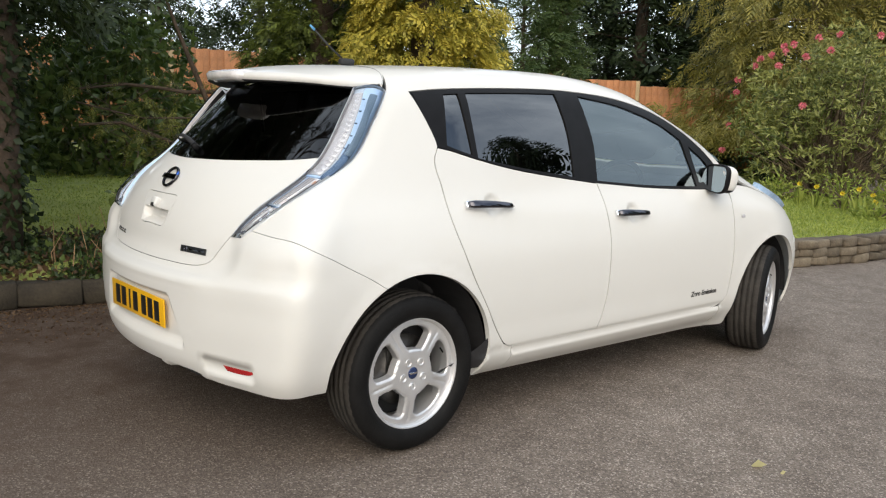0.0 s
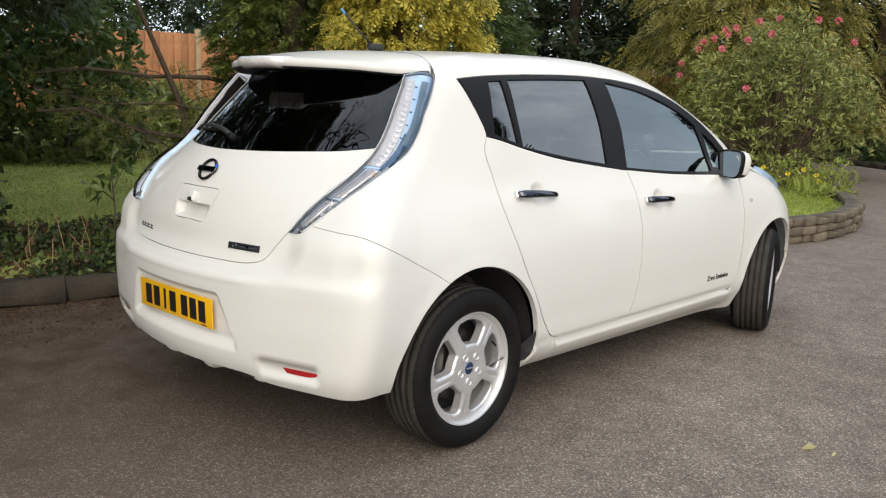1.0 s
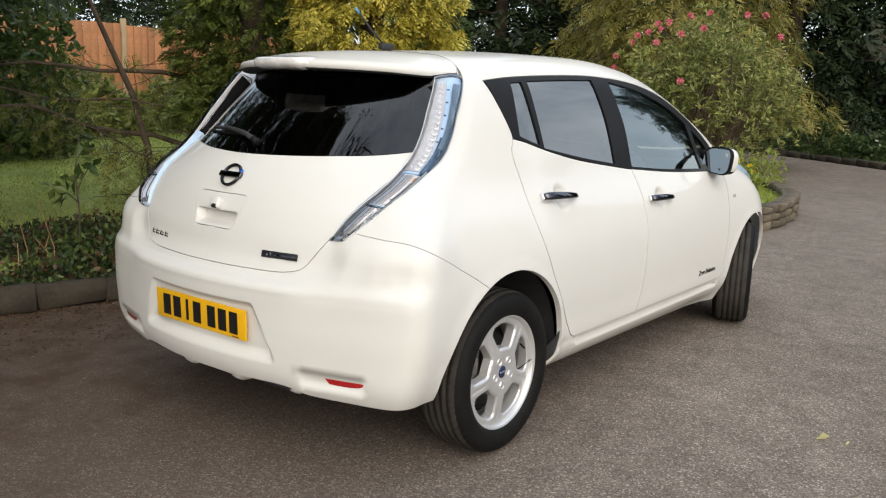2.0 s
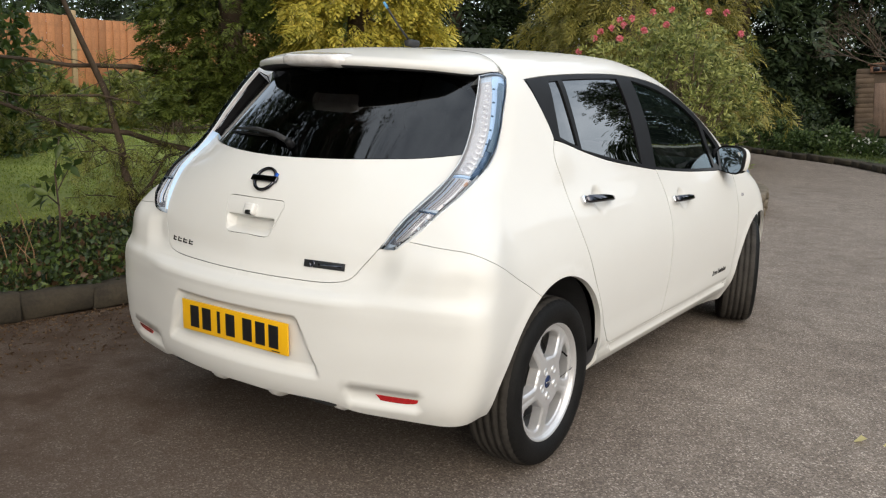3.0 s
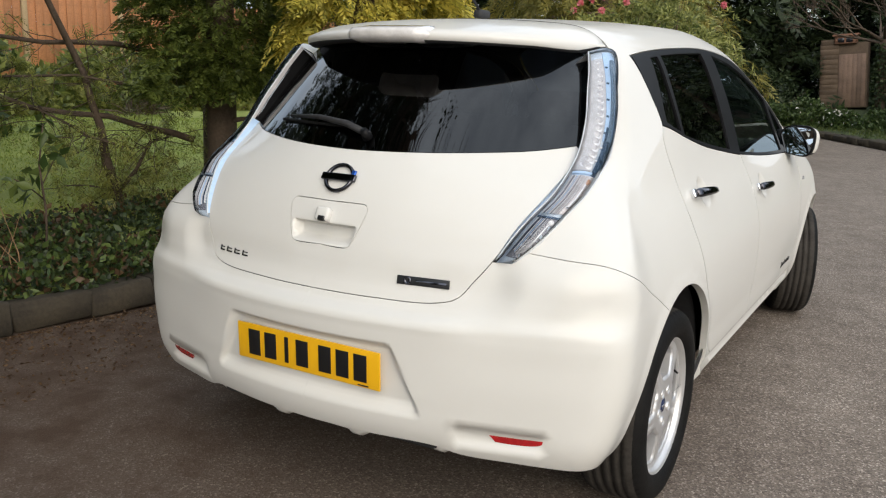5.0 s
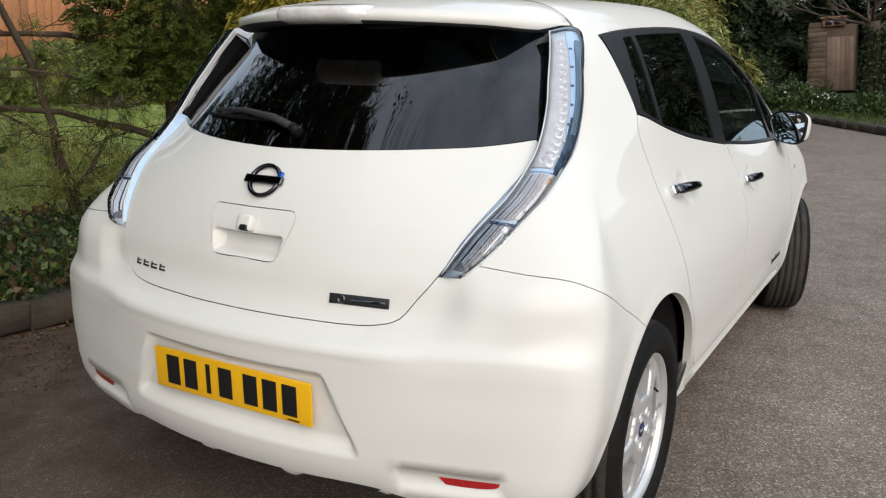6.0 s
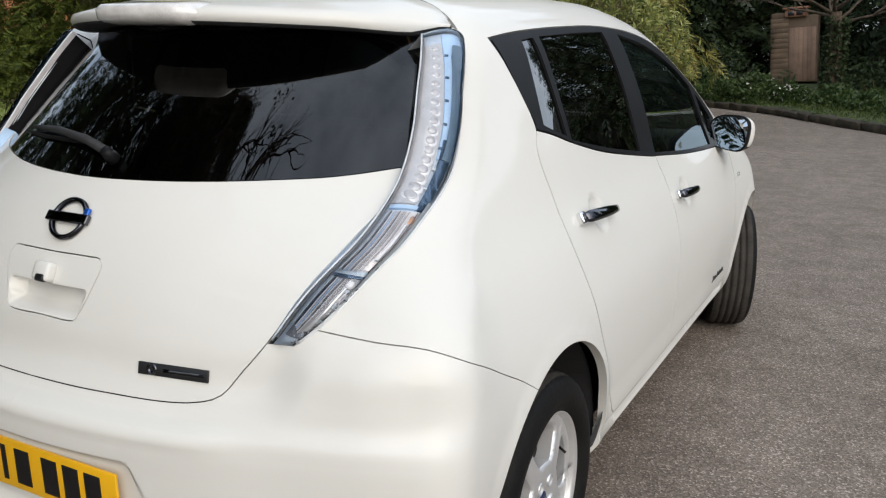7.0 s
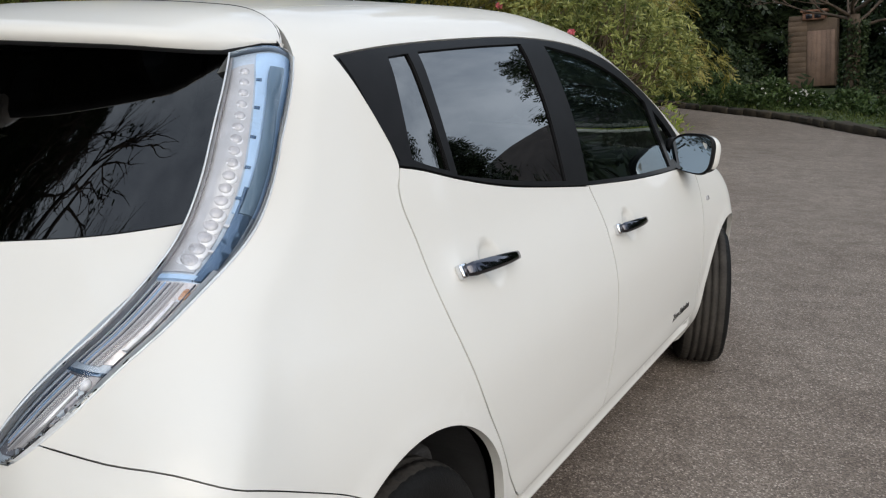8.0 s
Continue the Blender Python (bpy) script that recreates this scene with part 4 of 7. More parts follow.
bm = bmesh.new()
ring = []
for k in range(40):
    a = 2 * math.pi * k / 40
    for r, h in ((0.0475, 0.001), (0.0465, 0.008), (0.042, 0.010), (0.0375, 0.007), (0.0365, 0.001)):
        ring.append(bm.verts.new((r * 1.06 * math.cos(a), r * math.sin(a), h)))
for k in range(40):
    for i in range(4):
        bm.faces.new((ring[k * 5 + i], ring[k * 5 + i + 1], ring[(k + 1) % 40 * 5 + i + 1], ring[(k + 1) % 40 * 5 + i]))
bmesh.ops.recalc_face_normals(bm, faces=bm.faces)
for f in bm.faces:
    f.smooth = True
emblem = part("round_emblem", join(bm, box((0.118, 0.022, 0.011), (0, 0, 0.0065), 0.003)), BLACK_CHROME, tailgate, "black and blue chrome ring with a bar")
emblem.matrix_world = on_tail(0.010, 1.013, 0.001)
part("emblem_edge", box((0.014, 0.030, 0.008), (0.0475, 0.010, 0.007), 0.003), material("blue_tint", (0.03, 0.13, 0.55), 0.1, metal=0.6, vary=0.1), emblem, "blue-tinted edge").matrix_parent_inverse = Matrix()

# lettering on the tailgate that is left as plain bars
word = empty("tailgate_lettering", "", "")
word.parent = tailgate
for k, (wd, x) in enumerate(((0.026, -0.408), (0.034, -0.372), (0.036, -0.333), (0.032, -0.294))):
    o = part("letter", join(box((wd * 0.78, 0.005, 0.003), (0, -0.0065, 0.0015), 0.001), box((0.005, 0.017, 0.003), (-wd * 0.34, 0, 0.0015), 0.001), box((wd * 0.66, 0.0035, 0.003), (0, 0.003, 0.0015), 0.001)), DULL_CHROME, word)
    o.matrix_world = on_tail(x, 0.762, 0.0005)
emission = part("tailgate_badge", box((0.152, 0.024, 0.004), (0, 0, 0.002), 0.0015), INK, tailgate, "black strip badge with a small ring")
emission.matrix_world = on_tail(0.342, 0.768, 0.0005)
o = part("badge_ring", lathe([(0.004, 0.0), (0.004, 0.003), (0.009, 0.004), (0.0115, 0.003), (0.0115, 0.0)], 20), BLACK_CHROME, emission)
o.matrix_world = on_tail(0.297, 0.768, 0.003) @ pose(0, 0, 0, 0, -90, 0)
o = part("badge_lettering", box((0.088, 0.007, 0.002), (0.0, 0, 0.001), 0.0005), BLACK_CHROME, emission)
o.matrix_world = on_tail(0.365, 0.768, 0.0042)
# camera above the grip
o = part("reversing_camera", join(box((0.046, 0.040, 0.026), (0, 0, 0.008), 0.008)), PAINT, tailgate)
o.matrix_world = on_tail(0.0, 0.912, 0.0)
part("camera_lens", box((0.026, 0.016, 0.014), (0.004, -0.014, 0.016), 0.005), INK, o, "black camera lens")

plate = part("number_plate", box((0.520, 0.006, 0.111), (0, 0, 0), 0.0015), PLATE_YELLOW, car, "yellow number plate with black bars")
plate.matrix_world = pose(0, -0.7635, 0.5165, 2, 0, 0)
for k, x in enumerate((-0.170, -0.108, -0.046, 0.012, 0.095, 0.157, 0.219)):
    o = part("plate_bar", box((0.014 if k == 2 else 0.044, 0.002, 0.079), (0, 0, 0), 0.0006), INK, plate)
    o.location = (x - 0.024, -0.0042, 0.0)
o = part("plate_bar", box((0.036, 0.002, 0.0035), (0, 0, 0), 0.0005), INK, plate)
o.location = (0.205, -0.0042, -0.049)

panel("rear_reflector", rear_to_wrap([(0.548, 0.380, S), (0.640, 0.384), (0.694, 0.386, S), (0.690, 0.365), (0.665, 0.357), (0.600, 0.354), (0.567, 0.356, S)]), lift_wrap, RED_LENS, car, proud=0.005, depth=0.016, step=0.012, smooth_step=0.01, label="red strip reflector")

# underside of the bumper: a dark diffuser with four white fins and a thin white lip between the middle two
part("diffuser", box((0.80, 0.30, 0.05), (0, -0.545, 0.318), 0.02), PLASTIC, car)
for x in (-0.395, -0.140, 0.140, 0.395):
    bm = bmesh.new()
    y0 = -0.728 + 0.30 * x * x
    rows = []
    for y, low in ((y0, 0.300), (y0 + 0.022, 0.279), (y0 + 0.07, 0.274), (y0 + 0.17, 0.284)):
        rows.append([bm.verts.new(p) for p in ((x - 0.050, y, 0.335), (x + 0.050, y, 0.335), (x + 0.020, y, low), (x - 0.020, y, low))])
    for p, q in zip(rows, rows[1:]):
        for i in range(4):
            bm.faces.new((p[i], p[(i + 1) % 4], q[(i + 1) % 4], q[i]))
    bm.faces.new(rows[0][::-1])
    bm.faces.new(rows[-1])
    bmesh.ops.recalc_face_normals(bm, faces=bm.faces)
    bmesh.ops.bevel(bm, geom=bm.edges[:], offset=0.006, segments=2, affect="EDGES")
    for f in bm.faces:
        f.smooth = True
    part("diffuser_fin", bm, PAINT, car)
part("diffuser_lip", box((0.22, 0.012, 0.006), (0, -0.695, 0.294), 0.002), PAINT, car)

# ---- door handles ----
def handle(y0, y1, z0, z1):
    n = 11
    rows, verts = [], []
    for k in range(n):
        s = k / (n - 1)
        m = on_side(y0 - 0.03, z0)
        end = on_side(y1 + 0.03, z1).translation
        m.translation = m.translation.lerp(end, (s * (y1 - y0) + 0.03) / (y1 - y0 + 0.06)) + Vector((0.004, 0, 0)) * math.sin(math.pi * s)
        lift_off = 0.010 + 0.020 * math.sin(math.pi * min(1, 0.12 + 0.80 * s)) ** 0.6
        h = 0.0165 - 0.007 * s ** 2 - (0.004 if k == 0 else 0)
        if k == n - 1:
            h, lift_off = 0.004, 0.010
        t = 0.009 if 0 < k < n - 1 else 0.006
        for a in range(10):
            c, d = math.cos(2 * math.pi * a / 10), math.sin(2 * math.pi * a / 10)
            sq = lambda q: math.copysign(abs(q) ** 0.6, q)
            verts.append(m @ Vector((0, sq(c) * h, lift_off + sq(d) * t)))
    faces = [(k * 10 + a, k * 10 + (a + 1) % 10, (k + 1) * 10 + (a + 1) % 10, (k + 1) * 10 + a) for k in range(n - 1) for a in range(10)]
    faces += [tuple(range(10))[::-1], tuple((n - 1) * 10 + a for a in range(10))]
    bm = bmesh.new()
    vs = [bm.verts.new(v) for v in verts]
    for f in faces:
        bm.faces.new([vs[i] for i in f]).smooth = True
    bmesh.ops.recalc_face_normals(bm, faces=bm.faces)
    return bm


for y0, y1, z0, z1 in ((0.275, 0.535, 0.944, 0.926), (1.225, 1.475, 0.872, 0.860)):
    right = part("door_handle", handle(y0, y1, z0, z1), BLACK_CHROME, car, "black chrome pull handle")
    o = part("handle_base", box((0.030, 0.032, 0.018), (0, 0, 0.008), 0.006), CHROME, right)
    o.matrix_world = on_side(y0 + 0.006, z0, 0.0)
    left = part("door_handle", right.data.copy(), None, car, "black chrome pull handle")
    left.data.transform(Matrix.Diagonal((-1, 1, 1, 1)))
    left.data.flip_normals()

# words low on the front door
txt = bpy.data.curves.new("door_words", "FONT")
txt.body, txt.size, txt.extrude, txt.align_x, txt.align_y = "Zero Emission", 0.042, 0.0006, "CENTER", "CENTER"
txt.offset = 0.0012
tob = bpy.data.objects.new("door_words", txt)
scene.collection.objects.link(tob)
bpy.context.view_layer.update()
tme = bpy.data.meshes.new_from_object(tob.evaluated_get(bpy.context.evaluated_depsgraph_get()))
bpy.data.objects.remove(tob)
words = part("door_words", tme, INK, front_door[0], "dark chrome lettering")
words.matrix_world = on_side(2.0, 0.413, 0.0012) @ Matrix.Diagonal((1.0, 0.9, 1, 1))
o = part("side_repeater", box((0.034, 0.018, 0.008), (0, 0, 0.002), 0.004), LED_WHITE, car, "pale side indicator")
o.matrix_world = on_side(2.352, 0.812)

# ---- door mirrors ----
def door_mirror(sx):
    bm = bmesh.new()
    bmesh.ops.create_uvsphere(bm, u_segments=24, v_segments=16, radius=1.0)
    for v in bm.verts:
        c = v.co
        sq = lambda q, e: math.copysign(abs(q) ** e, q)
        v.co = Vector((sq(c.x, 0.72) * 0.084, sq(c.y, 0.8) * 0.052, sq(c.z, 0.72) * 0.072))
        if v.co.y < -0.045:
            v.co.y = -0.045
        v.co.z *= 1 + 0.10 * (v.co.x / 0.09)
    for f in bm.faces:
        f.smooth = True
    cap = part("door_mirror", bm, PAINT, car, "white door mirror with black surround")
    cap.data.materials.append(TRIM)
    for poly in cap.data.polygons:
        if poly.center.x < -0.035 or poly.normal.z < -0.6:
            poly.material_index = 1
    bm = bmesh.new()
    rim = []
    for k in range(32):
        a = 2 * math.pi * k / 32
        sq = lambda q: math.copysign(abs(q) ** 0.62, q)
        x, z = sq(math.cos(a)), sq(math.sin(a))
        z *= 1 + 0.1 * x
        rim.append([bm.verts.new(p) for p in ((x * 0.084, -0.030, z * 0.073), (x * 0.0875, -0.048, z * 0.0765), (x * 0.0855, -0.068, z * 0.074), (x * 0.081, -0.062, z * 0.069), (x * 0.081, -0.040, z * 0.069))])
    for a, b in zip(rim, rim[1:] + rim[:1]):
        for i in range(4):
            bm.faces.new((a[i], a[i + 1], b[i + 1], b[i])).smooth = True
    bmesh.ops.recalc_face_normals(bm, faces=bm.faces)
    part("mirror_frame", bm, TRIM, cap)
    bm = bmesh.new()
    edge = []
    for k in range(32):
        a = 2 * math.pi * k / 32
        x, z = (math.copysign(abs(q) ** 0.62, q) for q in (math.cos(a), math.sin(a)))
        x, z = x * 0.0815, z * 0.0695 * (1 + 0.1 * x)
        edge.append(bm.verts.new((x, -0.057 + 0.18 * z + 0.16 * x, z)))
    bm.faces.new(edge)
    part("mirror_glass", bm, material("mirror_glass", (0.60, 0.63, 0.65), 0.01, metal=1.0), cap, "mirror glass")
    part("mirror_arm", join(box((0.08, 0.09, 0.07), (-0.082, 0.02, -0.042), 0.02), box((0.035, 0.11, 0.115), (-0.100, -0.005, -0.012), 0.016)), TRIM, cap)
    cap.matrix_world = Matrix.Diagonal((sx, 1, 1, 1)) @ pose(0.866, 2.09, 1.026, -4, 4, -15)


door_mirror(1)
door_mirror(-1)

# ---- headlamps ----
panel("headlamp", [(0.680, 2.74, S), (0.715, 2.74), (0.730, 2.85), (0.70, 3.05), (0.64, 3.22), (0.56, 3.30, S), (0.56, 3.14), (0.60, 2.90)], lift_top, material("headlamp_blue", (0.34, 0.47, 0.64), 0.25, spec=0.4, vary=0.35, scale=9, fine=60), car, proud=0.030, depth=0.05, step=0.03, label="raised clear headlamp with blue chrome")

# ---- wheels ----
def tyre_mesh():
    half = [(0.212, -0.070), (0.221, -0.088), (0.240, -0.103), (0.264, -0.106), (0.287, -0.101), (0.300, -0.092), (0.308, -0.080), (0.3125, -0.066)]
    crown = []
    for g in (-0.046, -0.016, 0.016, 0.046):
        crown += [(0.3145, g - 0.0052), (0.3075, g - 0.0042), (0.3075, g + 0.0042), (0.3145, g + 0.0052)]
    prof = half + crown + [(r, -s) for r, s in half[::-1]]
    bm = lathe(prof, 180)
    # cross cuts in the shoulders and ribs
    for v in bm.verts:
        r = math.hypot(v.co.y, v.co.z)
        k = int(round(math.atan2(v.co.z, v.co.y) / (2 * math.pi) * 180)) % 180
        if r > 0.305 and abs(v.co.x) > 0.048 and k % 3 == 0:
            v.co.y, v.co.z = v.co.y * (1 - 0.0028 / r), v.co.z * (1 - 0.0028 / r)
    return bm


def rim_sheet():
    circle = [(0.212 * math.cos(a), 0.212 * math.sin(a)) for a in (2 * math.pi * k / 80 for k in range(80))]
    holes = []
    for k in range(5):
        c = radians(86 + 72 * k)
        pt = lambda r, d: (r * math.cos(c + radians(d)), r * math.sin(c + radians(d)))
        holes.append([pt(0.099, -19), pt(0.096, -9), pt(0.095, 0), pt(0.096, 9), pt(0.099, 19), pt(0.109, 22.0), pt(0.150, 25.6), pt(0.172, 25.6), pt(0.183, 20.5), pt(0.187, 10), pt(0.188, 0), pt(0.187, -10), pt(0.183, -20.5), pt(0.172, -25.6), pt(0.150, -25.6), pt(0.109, -22.0)])
    poly = np.array(circle)
    cuts = [curve_2d(h, 0.008) for h in holes]
    uv, tris = sheet(poly, cuts, 0.0055)
    r, a = np.hypot(*uv.T), np.degrees(np.arctan2(uv[:, 1], uv[:, 0]))
    near = np.abs((a - 86 + 36) % 72 - 36)
    x = spline(r, (0.0, 0.035, 0.07, 0.10, 0.16, 0.20, 0.22), (0.077, 0.078, 0.082, 0.081, 0.074, 0.070, 0.066))
    edge = np.full(len(uv), 9.0)
    for c in cuts:
        for q in c:
            edge = np.minimum(edge, np.hypot(uv[:, 0] - q[0], uv[:, 1] - q[1]))
    x = x - 0.007 * (1 - sstep(0.0015, 0.0055, edge)) * sstep(0.03, 0.08, r)
    groove = sstep(2.2, 0.6, np.abs(near - 36)) * sstep(0.10, 0.12, r) * sstep(0.20, 0.185, r)
    x = x - 0.004 * groove
    p = np.stack([x, uv[:, 0], uv[:, 1]], 1)
    tri_n = np.cross(p[tris[:, 1]] - p[tris[:, 0]], p[tris[:, 2]] - p[tris[:, 0]])
    tris = np.where((tri_n[:, 0] < 0)[:, None], tris[:, ::-1], tris)
    nrm = np.zeros_like(p)
    tri_n = np.cross(p[tris[:, 1]] - p[tris[:, 0]], p[tris[:, 2]] - p[tris[:, 0]])
    for k in range(3):
        np.add.at(nrm, tris[:, k], tri_n)
    nrm /= np.linalg.norm(nrm, axis=1)[:, None] + 1e-12
    v, n, f = shell("rim", p, np.tile((1.0, 0, 0), (len(p), 1)), tris, 0.035, False)
    n[:len(p)] = nrm
    return skin_mesh("rim", v, n, f)


def wheel():
    w = empty("wheel", "", "")
    w.parent = car
    tyre = part("tyre", tyre_mesh(), RUBBER, w, "black road tyre with dusty tread")
    tyre.data.materials.append(TREAD)
    for poly in tyre.data.polygons:
        if math.hypot(poly.center.y, poly.center.z) > 0.304:
            poly.material_index = 1
    rim = part("rim", rim_sheet(), ALLOY, w, "silver five-spoke alloy rim")
    part("barrel", lathe([(0.210, 0.066), (0.216, 0.070), (0.221, 0.078), (0.224, 0.086), (0.218, 0.089), (0.211, 0.074), (0.200, 0.030), (0.192, -0.06), (0.215, -0.085)], 64), ALLOY, w)
    part("brake_disc", lathe([(0.05, 0.010), (0.142, 0.010), (0.142, -0.012), (0.05, -0.012)], 48), STEEL, w)
    part("brake_caliper", box((0.07, 0.07, 0.15), (0.0, -0.125, 0.03), 0.015), STEEL, w)
    part("backing", lathe([(0.0, -0.030), (0.19, -0.035), (0.19, -0.06), (0.0, -0.06)], 32), PLASTIC, w)
    cap = part("centre_cap", lathe([(0.0, 0.081), (0.020, 0.080), (0.025, 0.077), (0.027, 0.066)], 28), material("cap_blue", (0.03, 0.05, 0.13), 0.25, metal=0.4, vary=0.1), w, "dark centre cap with a pale bar")
    part("cap_bar", box((0.003, 0.036, 0.007), (0.0805, 0, 0), 0.001), CHROME, cap)
    for k in range(5):
        a = radians(86 + 36 + 72 * k)
        o = part("wheel_nut", lathe([(0.0, 0.060), (0.0075, 0.060), (0.0090, 0.0585), (0.0095, 0.0535), (0.0120, 0.0530), (0.0135, 0.0640), (0.0150, 0.0640), (0.0160, 0.054)], 18), ALLOY, w)
        o.location = (0.0205, 0.053 * math.cos(a), 0.053 * math.sin(a))
    o = part("valve", tube([(0.055, 0.0, 0.0), (0.078, -0.004, -0.012)], 0.0035, 8), RUBBER, w)
    o.location = (0.0, 0.172 * math.cos(radians(25)), 0.172 * math.sin(radians(25)))
    return w


first_wheel = wheel()
first_wheel.matrix_basis = pose(0.758, -0.010, 0.3025)
for x, y, turn, spin in ((0.785, 2.69, 18, 25), (-0.758, -0.010, 180, 10), (-0.785, 2.69, 198, 40)):
    copy_thing(first_wheel, pose(x, y, 0.3025, 0, 0, turn) @ pose(0, 0, 0, spin, 0, 0))

# wheel housings and floor
for y, r in ((-0.01, 0.40), (2.715, 0.40)):
    for sx in (1, -1):
        bm = bmesh.new()
        rows = []
        for a in np.linspace(-3, 178, 24):
            c, s = r * math.cos(radians(a)), r * math.sin(radians(a))
            rows.append([bm.verts.new((sx * x, y + c * q, 0.31 + s * q)) for x, q in (((0.832 - 0.05 * sstep(140, 175, a), 0.985), (0.826 - 0.05 * sstep(140, 175, a), 1.0), (0.50, 1.0), (0.50, 0.0)) if y < 1 else ((0.765, 1.0), (0.50, 1.0), (0.50, 0.6), (0.50, 0.0)))])
        for p, q in zip(rows, rows[1:]):
            for i in range(3):
                bm.faces.new((p[i], p[i + 1], q[i + 1], q[i]))
        bmesh.ops.remove_doubles(bm, verts=bm.verts, dist=1e-4)
        part("wheel_housing", bm, PLASTIC, car)
part("underbody", box((1.50, 1.85, 0.09), (0, 1.38, 0.285), 0.02), PLASTIC, car)
part("underbody", box((0.98, 0.85, 0.20), (0, -0.12, 0.35), 0.03), PLASTIC, car)
part("underbody", box((0.98, 1.0, 0.12), (0, 2.80, 0.28), 0.03), PLASTIC, car)

# ---- cabin ----
part("cabin_floor", box((1.36, 2.9, 0.06), (0, 1.0, 0.46), 0.02), CLOTH, car)
part("boot_lining", box((1.12, 0.60, 0.50), (0, -0.16, 0.75), 0.05), CLOTH, car)
part("dashboard", join(box((1.54, 0.46, 0.27), (0, 2.22, 0.865), 0.06), box((0.30, 0.22, 0.30), (0, 1.98, 0.80), 0.05)), LIGHT_TRIM, car)
for x in (0.36, -0.36):
    seat = part("front_seat", box((0.50, 0.50, 0.16), (0, 0.0, 0.0), 0.06), CLOTH, car)
    seat.matrix_world = pose(x, 1.36, 0.58, 6)
    part("backrest", box((0.46, 0.14, 0.62), (0, -0.27, 0.33), 0.06, pose(0, 0, 0, 10)), CLOTH, seat)
    part("headrest", box((0.26, 0.10, 0.17), (0, -0.30, 0.70), 0.045, pose(0, 0, 0, 10)), CLOTH, seat)
bench = part("rear_seat", box((1.16, 0.48, 0.16), (0, 0.52, 0.60), 0.06), CLOTH, car)
part("backrest", box((1.14, 0.14, 0.56), (0, 0.0, 0.0), 0.06, pose(0, 0.22, 0.90, 14)), CLOTH, bench)
for x in (0.36, -0.36):
    part("headrest", box((0.24, 0.09, 0.14), (0, 0, 0), 0.04, pose(x, 0.16, 1.20, 12)), CLOTH, bench)
bm = bmesh.new()
ring = []
for k in range(36):
    a = 2 * math.pi * k / 36
    for j in range(8):
        b = 2 * math.pi * j / 8
        r = 0.178 + 0.015 * math.cos(b)
        ring.append(bm.verts.new((r * math.cos(a), r * math.sin(a), 0.015 * math.sin(b))))
for k in range(36):
    for j in range(8):
        bm.faces.new((ring[k * 8 + j], ring[k * 8 + (j + 1) % 8], ring[(k + 1) % 36 * 8 + (j + 1) % 8], ring[(k + 1) % 36 * 8 + j])).smooth = True
steering = part("steering_wheel", join(bm, box((0.14, 0.12, 0.05), (0, 0, -0.02), 0.02), box((0.34, 0.03, 0.02), (0, 0, -0.01), 0.006), box((0.03, 0.16, 0.02), (0, -0.09, -0.01), 0.006)), PLASTIC, car)
steering.matrix_world = pose(0.36, 1.80, 0.93, 62)

# ---- the place: drive, garden, fence and trees ----
ASPHALT = bpy.data.materials.new("tarmac")
ASPHALT.use_nodes = True
an, al = ASPHALT.node_tree.nodes, ASPHALT.node_tree.links
ab = an["Principled BSDF"]
ab.inputs["Roughness"].default_value, ab.inputs["Specular IOR Level"].default_value = 0.88, 0.3
atc = an.new("ShaderNodeTexCoord")


def a_node(kind, **inputs):
    nd = an.new("ShaderNode" + kind)
    for k, v in inputs.items():
        nd.inputs[k.replace("_", " ")].default_value = v
    return nd


def a_ramp(source, stops):
    r = an.new("ShaderNodeValToRGB")
    while len(r.color_ramp.elements) < len(stops):
        r.color_ramp.elements.new(0.5)
    for e, (p, c) in zip(r.color_ramp.elements, stops):
        e.position, e.color = p, (*c, 1)
    al.new(source, r.inputs[0])
    return r


def a_mix(a, b, fac, mode="MIX"):
    m = an.new("ShaderNodeMix")
    m.data_type, m.blend_type = "RGBA", mode
    al.new(a, m.inputs[6])
    al.new(b, m.inputs[7])
    if isinstance(fac, float):
        m.inputs[0].default_value = fac
    else:
        al.new(fac, m.inputs[0])
    return m.outputs[2]


stones = a_node("TexVoronoi", Scale=165.0)
patches = a_node("TexNoise", Scale=0.7, Detail=5.0, Roughness=0.65)
stains = a_node("TexNoise", Scale=4.5, Detail=6.0, Roughness=0.7)
grit = a_node("TexNoise", Scale=120.0, Detail=3.0)
for nd in (stones, patches, stains, grit):
    al.new(atc.outputs["Object"], nd.inputs["Vector"])
sep = an.new("ShaderNodeSeparateColor")
al.new(stones.outputs["Color"], sep.inputs[0])
chips = a_ramp(sep.outputs[0], [(0.0, (0.125, 0.103, 0.086)), (0.55, (0.218, 0.184, 0.156)), (0.88, (0.30, 0.255, 0.218)), (0.975, (0.50, 0.44, 0.385))])
tone = a_ramp(patches.outputs["Fac"], [(0.30, (0.80, 0.77, 0.75)), (0.52, (0.94, 0.92, 0.90)), (0.75, (1.04, 1.02, 1.00))])
blot = a_ramp(stains.outputs["Fac"], [(0.30, (0.72, 0.70, 0.68)), (0.55, (1, 1, 1)), (0.78, (1.16, 1.14, 1.12))])
